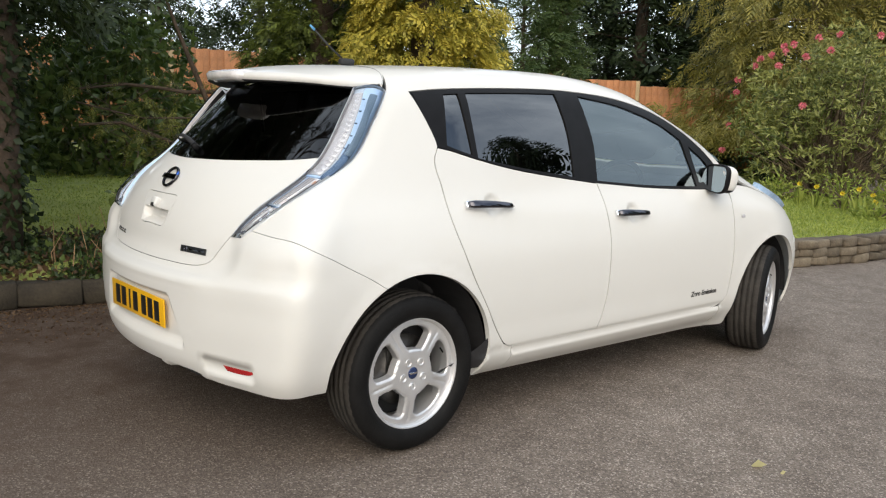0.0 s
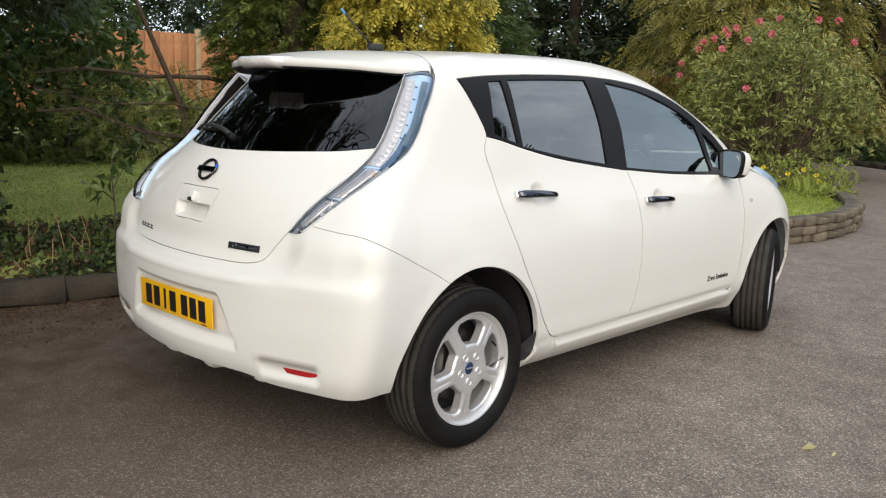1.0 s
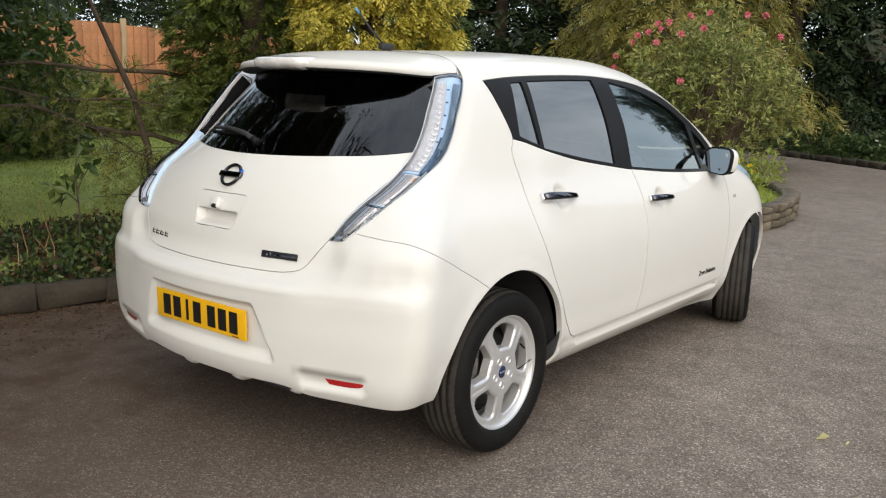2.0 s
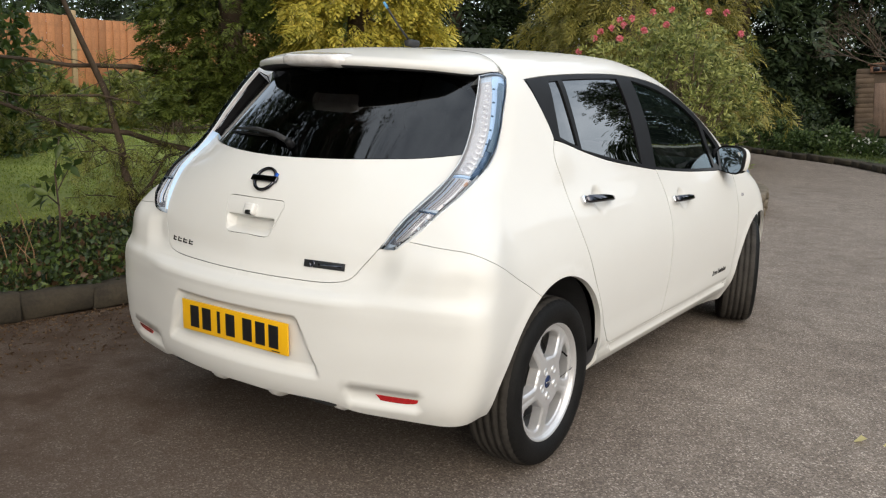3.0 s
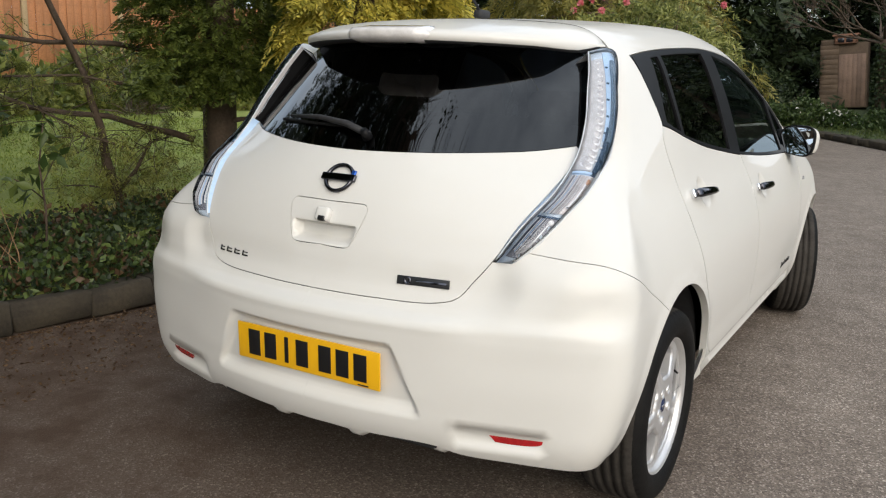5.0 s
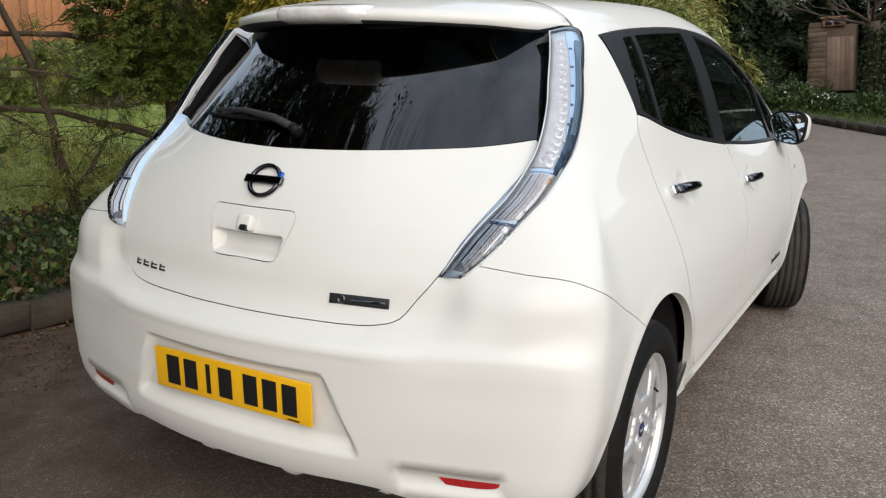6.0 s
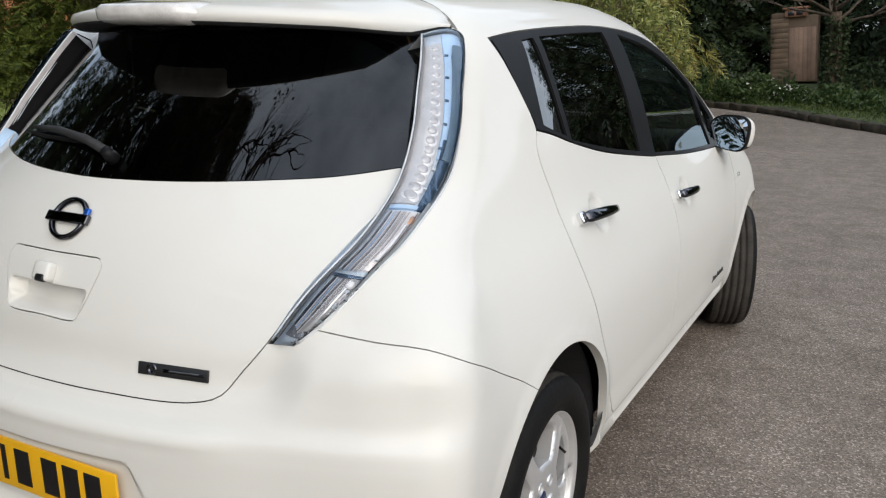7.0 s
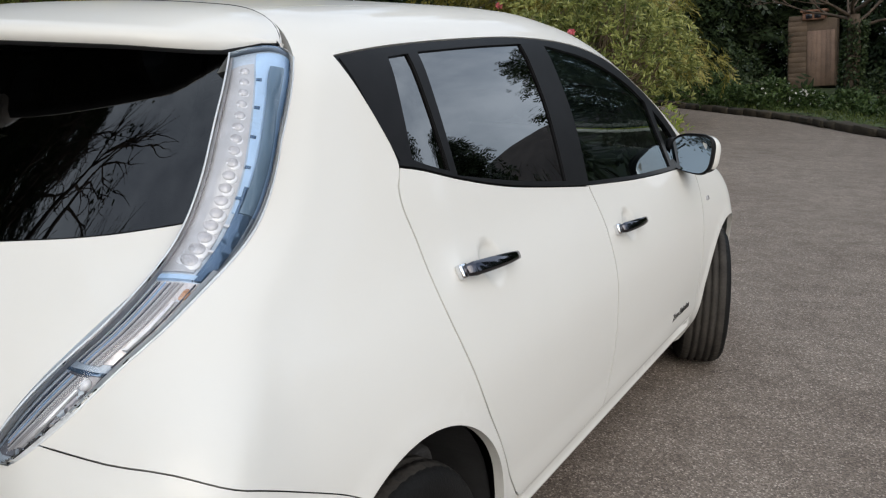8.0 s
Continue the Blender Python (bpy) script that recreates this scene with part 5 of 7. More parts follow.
# leaf mould towards the kerb, with tree and car shade put into the brown
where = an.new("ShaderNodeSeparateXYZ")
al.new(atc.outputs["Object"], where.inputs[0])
mould_shade_x = an.new("ShaderNodeMapRange")
mould_shade_x.inputs["From Min"].default_value, mould_shade_x.inputs["From Max"].default_value = 1.7, -1.6
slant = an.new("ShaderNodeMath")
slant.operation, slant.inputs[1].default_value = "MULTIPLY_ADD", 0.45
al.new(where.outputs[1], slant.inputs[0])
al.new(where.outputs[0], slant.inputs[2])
al.new(slant.outputs[0], mould_shade_x.inputs["Value"])
mould_shade = an.new("ShaderNodeMath")
mould_shade.operation = "MULTIPLY"
mould_shade.use_clamp = True
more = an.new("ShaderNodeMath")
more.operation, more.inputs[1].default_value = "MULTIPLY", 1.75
al.new(mould_shade_x.outputs[0], more.inputs[0])
al.new(more.outputs[0], mould_shade.inputs[0])
al.new(stains.outputs["Fac"], mould_shade.inputs[1])
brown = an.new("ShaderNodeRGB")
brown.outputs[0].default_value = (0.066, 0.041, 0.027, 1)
col = a_mix(chips.outputs[0], tone.outputs[0], 1.0, "MULTIPLY")
col = a_mix(col, blot.outputs[0], 1.0, "MULTIPLY")
flecks = a_node("TexVoronoi", Scale=38.0)
al.new(atc.outputs["Object"], flecks.inputs["Vector"])
fleck_at = a_ramp(flecks.outputs["Distance"], [(0.10, (1, 1, 1)), (0.17, (0, 0, 0))])
pale = an.new("ShaderNodeRGB")
pale.outputs[0].default_value = (0.40, 0.35, 0.30, 1)
fleck_sep = an.new("ShaderNodeSeparateColor")
al.new(flecks.outputs["Color"], fleck_sep.inputs[0])
some = an.new("ShaderNodeMath")
some.operation, some.inputs[1].default_value = "GREATER_THAN", 0.62
al.new(fleck_sep.outputs[1], some.inputs[0])
fleck_on = an.new("ShaderNodeMath")
fleck_on.operation = "MULTIPLY"
al.new(some.outputs[0], fleck_on.inputs[0])
al.new(fleck_at.outputs[0], fleck_on.inputs[1])
col = a_mix(col, pale.outputs[0], fleck_on.outputs[0])
col = a_mix(col, brown.outputs[0], mould_shade.outputs[0])
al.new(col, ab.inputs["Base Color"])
rough = a_node("Bump", Strength=0.55, Distance=0.006)
height = an.new("ShaderNodeMath")
height.operation = "ADD"
al.new(stones.outputs["Distance"], height.inputs[0])
al.new(grit.outputs["Fac"], height.inputs[1])
al.new(height.outputs[0], rough.inputs["Height"])
al.new(rough.outputs[0], ab.inputs["Normal"])

LAWN = material("lawn", (0.21, 0.265, 0.054), 0.9, vary=0.35, scale=1.2, fine=70, bump=0.7, bump_scale=90, second=(0.38, 0.42, 0.10))
KERB = material("kerb_stone", (0.026, 0.020, 0.013), 0.85, vary=0.45, scale=5, fine=60, bump=0.6, bump_scale=45, island=0.25, second=(0.070, 0.056, 0.036))
WALLING = material("wall_stone", (0.085, 0.064, 0.044), 0.85, vary=0.45, scale=6, fine=70, bump=0.8, bump_scale=35, island=0.35, second=(0.18, 0.145, 0.10))
FENCE_WOOD = material("fence_wood", (0.48, 0.205, 0.088), 0.75, vary=0.3, scale=3, fine=40, bump=0.3, bump_scale=60, island=0.25)
POST_WOOD = material("post_wood", (0.48, 0.34, 0.19), 0.8, vary=0.3, scale=3, fine=40)
SHED_WOOD = material("shed_wood", (0.17, 0.115, 0.076), 0.8, vary=0.3, scale=3, fine=30, island=0.2)
DOOR_WOOD = material("shed_door_wood", (0.27, 0.175, 0.125), 0.8, vary=0.25, scale=3, fine=30, island=0.15)
BARK = material("bark", (0.085, 0.06, 0.042), 0.9, vary=0.5, scale=6, fine=60, bump=0.9, bump_scale=30)
PALE_BARK = material("pale_bark", (0.17, 0.125, 0.09), 0.9, vary=0.4, scale=5, fine=50, bump=0.8, bump_scale=30)
GOLD_LEAF = leaf_material("golden_foliage", (0.15, 0.16, 0.02), (0.70, 0.58, 0.11))
GREEN_LEAF = leaf_material("cypress_foliage", (0.04, 0.066, 0.016), (0.19, 0.235, 0.052))
FEATHER_LEAF = leaf_material("feathery_foliage", (0.085, 0.10, 0.024), (0.33, 0.33, 0.085))
DARK_LEAF = leaf_material("fir_foliage", (0.016, 0.027, 0.013), (0.055, 0.08, 0.03), through=0.2)
MID_LEAF = leaf_material("spruce_foliage", (0.045, 0.08, 0.03), (0.13, 0.18, 0.06))
OLIVE_LEAF = leaf_material("hanging_foliage", (0.13, 0.13, 0.03), (0.36, 0.31, 0.08))
RHODO_LEAF = leaf_material("rhododendron_leaf", (0.055, 0.085, 0.022), (0.44, 0.45, 0.15), rough=0.35)
LAUREL_LEAF = leaf_material("laurel_leaf", (0.035, 0.07, 0.02), (0.15, 0.20, 0.055), rough=0.3)
IVY_LEAF = leaf_material("ivy_leaf", (0.012, 0.025, 0.011), (0.058, 0.085, 0.03), rough=0.5, through=0.2)
BRIGHT_LEAF = leaf_material("grass_blade", (0.17, 0.245, 0.042), (0.40, 0.44, 0.095))
BANK_LEAF = leaf_material("bank_grass_blade", (0.045, 0.075, 0.016), (0.12, 0.15, 0.04))
SHRUB_LEAF = leaf_material("shrub_leaf", (0.022, 0.045, 0.014), (0.105, 0.155, 0.05), rough=0.4)
SPOTTED_LEAF = leaf_material("spotted_laurel_leaf", (0.06, 0.10, 0.025), (0.42, 0.43, 0.12), rough=0.35)
DRY_LEAF = leaf_material("dry_leaf", (0.075, 0.042, 0.025), (0.17, 0.105, 0.055))
PINK = leaf_material("pink_petal", (0.70, 0.11, 0.17), (0.86, 0.32, 0.36))
YELLOW = leaf_material("daffodil_petal", (0.78, 0.58, 0.03), (0.86, 0.70, 0.10))
WHITE_PETAL = leaf_material("white_petal", (0.55, 0.55, 0.50), (0.75, 0.75, 0.70))

# edge of the drive beside the car, from south to north, then round behind the shrubs
EDGE = curve_2d([(-2.60, -14.0), (-2.52, -5.0), (-2.42, -1.0), (-2.20, 0.45), (-1.75, 2.2), (-1.10, 4.2), (-0.52, 6.0), (-0.30, 7.1), (-0.42, 8.4), (-0.85, 9.7), (-1.6, 11.0), (-2.0, 13.2), (-4.2, 16.4), (-9.0, 20.0), (-20.0, 26.0)], 0.15, False)
FAR_EDGE = curve_2d([(14.0, 5.0), (6.0, 10.2), (2.4, 13.9), (1.05, 15.7), (0.2, 17.0), (-1.0, 18.95), (-2.4, 20.3), (-4.0, 21.8), (-9.0, 25.5), (-20.0, 32.0)], 0.2, False)


def nearest(p, line):
    out = np.full(len(p), 1e9)
    for q in line[::2]:
        out = np.minimum(out, np.hypot(p[:, 0] - q[0], p[:, 1] - q[1]))
    return out


def garden_height(p, line):
    d = nearest(p, line)
    return 0.11 + 0.055 * np.minimum(d, 7.0) + 0.02 * np.sin(p[:, 0] * 1.7) * np.sin(p[:, 1] * 1.3)


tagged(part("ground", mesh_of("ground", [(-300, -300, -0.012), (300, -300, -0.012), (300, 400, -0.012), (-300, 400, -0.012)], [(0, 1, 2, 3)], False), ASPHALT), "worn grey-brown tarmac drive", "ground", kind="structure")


def garden(name, line, rest, mat, label):
    poly = np.concatenate([line, np.array(rest, float)])
    uv, tris = sheet(poly, (), 0.55)
    z = garden_height(uv, line)
    me = mesh_of(name, np.column_stack([uv, z]), tris)
    if me.polygons[0].normal.z < 0:
        me.flip_normals()
    return tagged(part(name, me, mat), label, "lawn", kind="structure")


garden("lawn", EDGE + np.array((-0.16, 0.0)), [(-60, 40), (-60, -14)], LAWN, "mown lawn with mossy streaks behind the kerb")
garden("far_bank", FAR_EDGE[::-1] + np.array((0.1, 0.16)), [(60, 5), (60, 90), (-40, 90), (-40, 36)], material("wood_floor", (0.05, 0.07, 0.022), 0.95, vary=0.6, scale=1.0, fine=30, bump=0.8, bump_scale=30), "rough grass and leaf litter under the trees")


def rough_block(l, d, h, seed, jitter=0.012, bevel=0.012):
    r = random.Random(seed)
    bm = bmesh.new()
    bmesh.ops.create_cube(bm, size=1, matrix=Matrix.Diagonal((l, d, h, 1)))
    for v in bm.verts:
        v.co += Vector([r.uniform(-jitter, jitter) for _ in range(3)])
    bmesh.ops.bevel(bm, geom=bm.edges[:], offset=bevel, segments=1, affect="EDGES")
    for f in bm.faces:
        f.smooth = True
    me = bpy.data.meshes.new("block")
    bm.to_mesh(me)
    bm.free()
    return me


def stones_along(name, label, line, s0, s1, length, depth, height, courses, mat, jitter):
    """Stones laid end to end along a line of the plan, in courses, each an object of its own."""
    d = np.concatenate([[0], np.cumsum(np.linalg.norm(np.diff(line, axis=0), axis=1))])
    owner = tagged(new(name), label, "kerb", kind="structure")
    blocks = [rough_block(length, depth, height, k, jitter) for k in range(7)]
    for b in blocks:
        b.materials.append(mat)
    r = random.Random(name)
    for c in range(courses):
        s = s0 + (0.4 * length if c % 2 else 0)
        while s < s1:
            f = r.uniform(0.72, 1.25)
            a = s + length * f / 2
            x, y = np.interp(a, d, line[:, 0]), np.interp(a, d, line[:, 1])
            x2, y2 = np.interp(a + 0.05, d, line[:, 0]), np.interp(a + 0.05, d, line[:, 1])
            ob = part("stone", r.choice(blocks), None, owner)
            ob.matrix_basis = pose(x - 0.06 + r.uniform(-jitter, jitter) * 0.7, y, height * (c + 0.5) - 0.01, r.uniform(-1.5, 1.5), r.uniform(-1.5, 1.5), math.degrees(math.atan2(y2 - y, x2 - x))) @ Matrix.Diagonal((f * 0.975, 1, r.uniform(0.9, 1.06), 1))
            s += length * f
    return owner


stones_along("kerb", "weathered dark stone kerb beside the drive", EDGE, 8.5, 19.6, 0.36, 0.16, 0.155, 1, KERB, 0.020)
stones_along("stone_edging", "low dry-laid wall of brown stone", EDGE, 19.7, 26.5, 0.24, 0.20, 0.085, 3, WALLING, 0.018)
stones_along("far_kerb", "mossy stone kerb across the drive", FAR_EDGE, 8.0, 32.0, 0.62, 0.2, 0.15, 1, KERB, 0.03)


# ---- foliage builders ----
def unit(v):
    return v / np.maximum(np.linalg.norm(v, axis=-1, keepdims=True), 1e-9)


def leaf_quads(at, along, size, width, r, curl=0.25):
    """Leaves as pointed, folded blades: two quads each. at, along: (n, 3)."""
    n = len(at)
    along = unit(along)
    side = unit(np.cross(along, unit(r.normal(size=(n, 3)))))
    up = np.cross(side, along)
    size = np.asarray(size).reshape(-1, 1) * np.ones((n, 1))
    width = np.asarray(width).reshape(-1, 1) * np.ones((n, 1))
    base = at
    mid = at + along * size * 0.55 + up * size * 0.06
    tip = at + along * size - up * size * curl
    lft, rgt = at + along * size * 0.45 + side * width - up * size * 0.04, at + along * size * 0.45 - side * width - up * size * 0.04
    v = np.stack([base, lft, tip, mid, rgt], 1).reshape(-1, 3)
    k = np.arange(n)[:, None] * 5
    f = np.concatenate([k + np.array([[0, 3, 2, 1]]), k + np.array([[0, 4, 2, 3]])])
    return v, f


def spray_quads(at, along, size, r, leaflets=9, thick=0.10, droop=0.35, spread=0.75):
    """Flat feathery sprays of conifer foliage: a stalk and side shoots."""
    n = len(at)
    along = unit(along)
    size = (np.asarray(size) * np.ones(n))[:, None]
    side = unit(np.cross(along, np.array((0, 0, 1.0)) + 0.45 * r.normal(size=(n, 3))))
    vs = []
    for k in range(leaflets):
        t = (k + 0.4) / leaflets
        sgn = 1 if k % 2 else -1
        root = at + along * size * t
        root = root - np.array((0, 0, 1.0)) * size * droop * t * t
        ln = size * (0.62 * (1 - t) ** 0.7 + 0.14) * (0.8 + 0.4 * r.random((n, 1)))
        d = unit(along * (0.75) + side * sgn * spread + 0.12 * r.normal(size=(n, 3)) - np.array((0, 0, droop * (0.3 + t))))
        w = unit(np.cross(d, np.cross(along, side))) * size * thick * 0.5
        vs.append(np.stack([root - w * 0.5, root + d * ln * 0.55 - w, root + d * ln, root + d * ln * 0.55 + w], 1))
    v = np.concatenate(vs, 0).reshape(-1, 3)
    f = np.arange(len(v)).reshape(-1, 4)
    return v, f


def bough(start, direction, length, r0, r, droop=0.25, n=6, wob=0.08):
    p, d = Vector(start), Vector(direction).normalized()
    pts, rad = [p.copy()], [r0]
    for k in range(n):
        d = (d + Vector((r.uniform(-wob, wob), r.uniform(-wob, wob), r.uniform(-wob, wob) - droop / n))).normalized()
        p = p + d * length / n
        pts.append(p.copy())
        rad.append(max(0.003, r0 * (1 - (k + 1) / n * 0.8)))
    return pts, rad


def conifer(name, label, at, height, radius, skirt, leaf, sprays, size, seed, trunk_r=0.14, bark=None, droop=0.35, taper=0.75, inner=0.5, boughs=26, group="", clump=9, thick=0.12, leaflets=9):
    """A conifer: tapered trunk, boughs, and a crown of many drooping sprays in clumps."""
    g, r = np.random.default_rng(seed), random.Random(seed)
    tree = empty(name, label, "tree", group, at)
    lean = (r.uniform(-0.1, 0.1), r.uniform(-0.1, 0.1))
    zs = [0, 0.3, height * 0.3, height * 0.65, height * 0.97]
    part("trunk", tube([(lean[0] * z / height, lean[1] * z / height, z - 0.15) for z in zs], [trunk_r * 1.3, trunk_r, trunk_r * 0.8, trunk_r * 0.45, 0.02], 10), bark or BARK, tree)
    for k in range(boughs):
        z = skirt * 0.7 + (height * 0.9 - skirt * 0.7) * (k / boughs)
        a = k * 2.4 + r.uniform(-0.4, 0.4)
        ln = radius * 0.85 * (1 - (z / height)) ** taper + 0.1
        pts, rad = bough((0, 0, z), (math.cos(a), math.sin(a), 0.15), ln, trunk_r * 0.22, r, droop)
        part("bough", tube(pts, rad, 5, False), bark or BARK, tree)
    nc = sprays // clump
    t = g.random(nc) ** 1.5
    z = skirt + (height - skirt) * t
    a = g.random(nc) * 2 * np.pi
    uneven = 1 + 0.20 * np.sin(a * 3 + z * 2.1 + seed) + 0.15 * np.sin(a * 7 - z * 3.3 + seed * 2)
    rr = radius * (1 - t) ** taper * uneven * (inner + (1 - inner) * g.random(nc) ** 0.5)
    k = np.repeat(np.arange(nc), clump)
    n = len(k)
    a2 = a[k] + size * 0.9 / np.maximum(rr[k], 0.3) * g.normal(size=n)
    r2 = rr[k] + size * 0.55 * g.normal(size=n)
    p = np.stack([r2 * np.cos(a2), r2 * np.sin(a2), z[k] - 0.25 * r2 * droop + size * 0.45 * g.normal(size=n)], 1)
    d = np.stack([np.cos(a2), np.sin(a2), -droop + 0 * a2], 1) + 0.45 * g.normal(size=(n, 3))
    v, f = spray_quads(p, d, size * (0.6 + 0.8 * g.random(n)), g, leaflets, droop=droop, thick=thick)
    part("crown", quick_mesh("crown", v, f), leaf, tree)
    return tree


def leafy_bush(name, label, at, radii, leaf, n, size, width, seed, category="bush", whorl=1, stems=14, power=2.4, bark=None, hollow=0.55, group="", bald=0.0):
    """A broadleaf bush: stems from the ground and leaves, in whorls where whorl is over one."""
    g, r = np.random.default_rng(seed), random.Random(seed)
    bush = empty(name, label, category, group, at)
    u = unit(g.normal(size=(n, 3)))
    u[:, 2] = np.abs(u[:, 2]) * 1.0 - 0.08
    e = 1 / (np.abs(u / 1.0) ** power).sum(1) ** (1 / power)
    lump = 1 + 0.13 * np.sin(u[:, 0] * 7 + seed) * np.sin(u[:, 1] * 6 + 1) + 0.12 * np.sin(u[:, 2] * 9 + u[:, 0] * 5) + 0.07 * g.normal(size=n)
    depth = hollow + (1 - hollow) * g.random(n) ** 0.45
    p = u * (e * lump * depth)[:, None] * np.array(radii)
    p[:, 2] = np.maximum(p[:, 2], 0.03)
    if bald:
        # thinner leaf low down, where the twigs show
        keep = g.random(n) > bald * np.clip(1.25 - 2.0 * p[:, 2] / radii[2], 0, 1)
        p, u, n = p[keep], u[keep], int(keep.sum())
    out = unit(p / np.array(radii) ** 2 + np.array((0, 0, 0.35)))
    if whorl > 1:
        k = np.repeat(np.arange(n), whorl)
        ring = unit(g.normal(size=(len(k), 3)))
        ring = unit(ring - (ring * out[k]).sum(1)[:, None] * out[k])
        d = ring + out[k] * (0.45 + 0.5 * g.random((len(k), 1)))
        v, f = leaf_quads(p[k] + 0.02 * g.normal(size=(len(k), 3)), d, size * (0.7 + 0.6 * g.random(len(k))), width * (0.8 + 0.4 * g.random(len(k))), g)
    else:
        v, f = leaf_quads(p, out + 0.9 * g.normal(size=(n, 3)), size * (0.6 + 0.8 * g.random(n)), width * (0.7 + 0.6 * g.random(n)), g)
    part("foliage", quick_mesh("foliage", v, f), leaf, bush)
    limbs = []
    for k in range(stems):
        tgt = Vector(p[r.randrange(n)]) * 0.95
        base = Vector((r.uniform(-0.2, 0.2) * radii[0], r.uniform(-0.2, 0.2) * radii[1], -0.05))
        mid = (base + tgt) / 2 + Vector((r.uniform(-0.12, 0.12), r.uniform(-0.12, 0.12), 0.1)) * radii[0]
        limbs.append(tube([base, base.lerp(mid, 0.5), mid, mid.lerp(tgt, 0.6), tgt], [0.022, 0.018, 0.014, 0.009, 0.004], 5, False))
    if limbs:
        tagged(part("twiggery", join(*limbs), bark or PALE_BARK, bush), kind="stuff")
    return bush


# ---- garden beside the car ----
gz = lambda x, y: float(garden_height(np.array([[x, y]], float), EDGE)[0])
fz = lambda x, y: float(garden_height(np.array([[x, y]], float), FAR_EDGE)[0])
conifer("golden_cypress", "golden cypress with drooping feathery sprays", (-2.12, 2.45, gz(-2.12, 2.45)), 8.5, 0.52, 1.30, GOLD_LEAF, 20000, 0.088, 3, 0.11, droop=0.5, taper=0.45, inner=0.62, thick=0.19, clump=40)
conifer("green_cypress", "olive-green cypress with bare lower boughs", (-3.4, 2.3, gz(-3.4, 2.3)), 8.0, 0.54, 0.95, GREEN_LEAF, 19000, 0.085, 5, 0.12, droop=0.25, taper=0.45, inner=0.55, thick=0.18, clump=12)
conifer("shaded_cypress", "dark drooping cypress in the shade behind the bare boughs", (-4.15, 2.95, gz(-4.15, 2.95)), 8.0, 0.40, 1.9, DARK_LEAF, 2600, 0.11, 17, 0.10, droop=0.5, taper=0.4, inner=0.4, thick=0.18, clump=14, leaflets=7)
dark_cypress = conifer("dark_cypress", "tall dark cypress shading the kerb", (-4.9, -1.5, gz(-4.9, -1.5)), 15.0, 2.7, 1.95, DARK_LEAF, 26000, 0.15, 9, 0.16, droop=0.35, taper=0.5, inner=0.35, thick=0.18, leaflets=7)
for x, y, k in ((-6.0, -4.6, 1.0), (-3.4, -3.7, 0.82)):
    copy_thing(dark_cypress, pose(x, y, gz(x, y), 0, 0, 70 * x) @ Matrix.Diagonal((k, k, k, 1)))
# an ivy-clad trunk beside the kerb
ivy_tree = empty("ivy_clad_trunk", "old trunk wrapped in dark glossy ivy", "tree", at=(-3.45, -0.42, gz(-3.45, -0.42)))
part("trunk", tube([(0, 0, -0.1), (0.03, 0.02, 0.8), (0.0, 0.06, 1.8), (-0.05, 0.1, 3.4), (-0.1, 0.1, 6.0)], [0.17, 0.14, 0.125, 0.11, 0.05], 10), BARK, ivy_tree)
g = np.random.default_rng(21)
n = 2600
a, z = g.random(n) * 2 * np.pi, g.random(n) * 4.2
rad = 0.15 + 0.10 * g.random(n) ** 2 + 0.03 * np.sin(z * 5 + a)
v, f = leaf_quads(np.stack([rad * np.cos(a), rad * np.sin(a), z], 1), np.stack([np.cos(a), np.sin(a), -0.8 + 0 * a], 1) + 0.7 * g.normal(size=(n, 3)), 0.075, 0.028, g)
part("ivy", quick_mesh("ivy", v, f), IVY_LEAF, ivy_tree)

# bare boughs and a thin leaning stem in front of the cypress
r = random.Random(5)
STEM = Vector((-3.96, 1.76, 0.2))
bare = empty("bare_boughs", "dark leaning stem with bare brown boughs and feathery tips", "tree", at=STEM)
from_foot = lambda pts: [Vector(p) - STEM for p in pts]
stem_line = from_foot([(-3.95, 1.78, 0.08), (-3.98, 1.73, 0.37), (-4.01, 1.69, 0.58), (-4.02, 1.67, 0.81), (-4.06, 1.63, 1.0), (-4.08, 1.59, 1.22), (-4.13, 1.53, 1.40), (-4.19, 1.43, 1.68), (-4.26, 1.32, 2.0), (-4.4, 1.1, 2.7), (-4.5, 0.9, 3.6)])
part("stem", tube(stem_line, [0.050, 0.042, 0.036, 0.030, 0.028, 0.026, 0.025, 0.022, 0.018, 0.012, 0.006], 8), BARK, bare)
limbs, tips = [], []
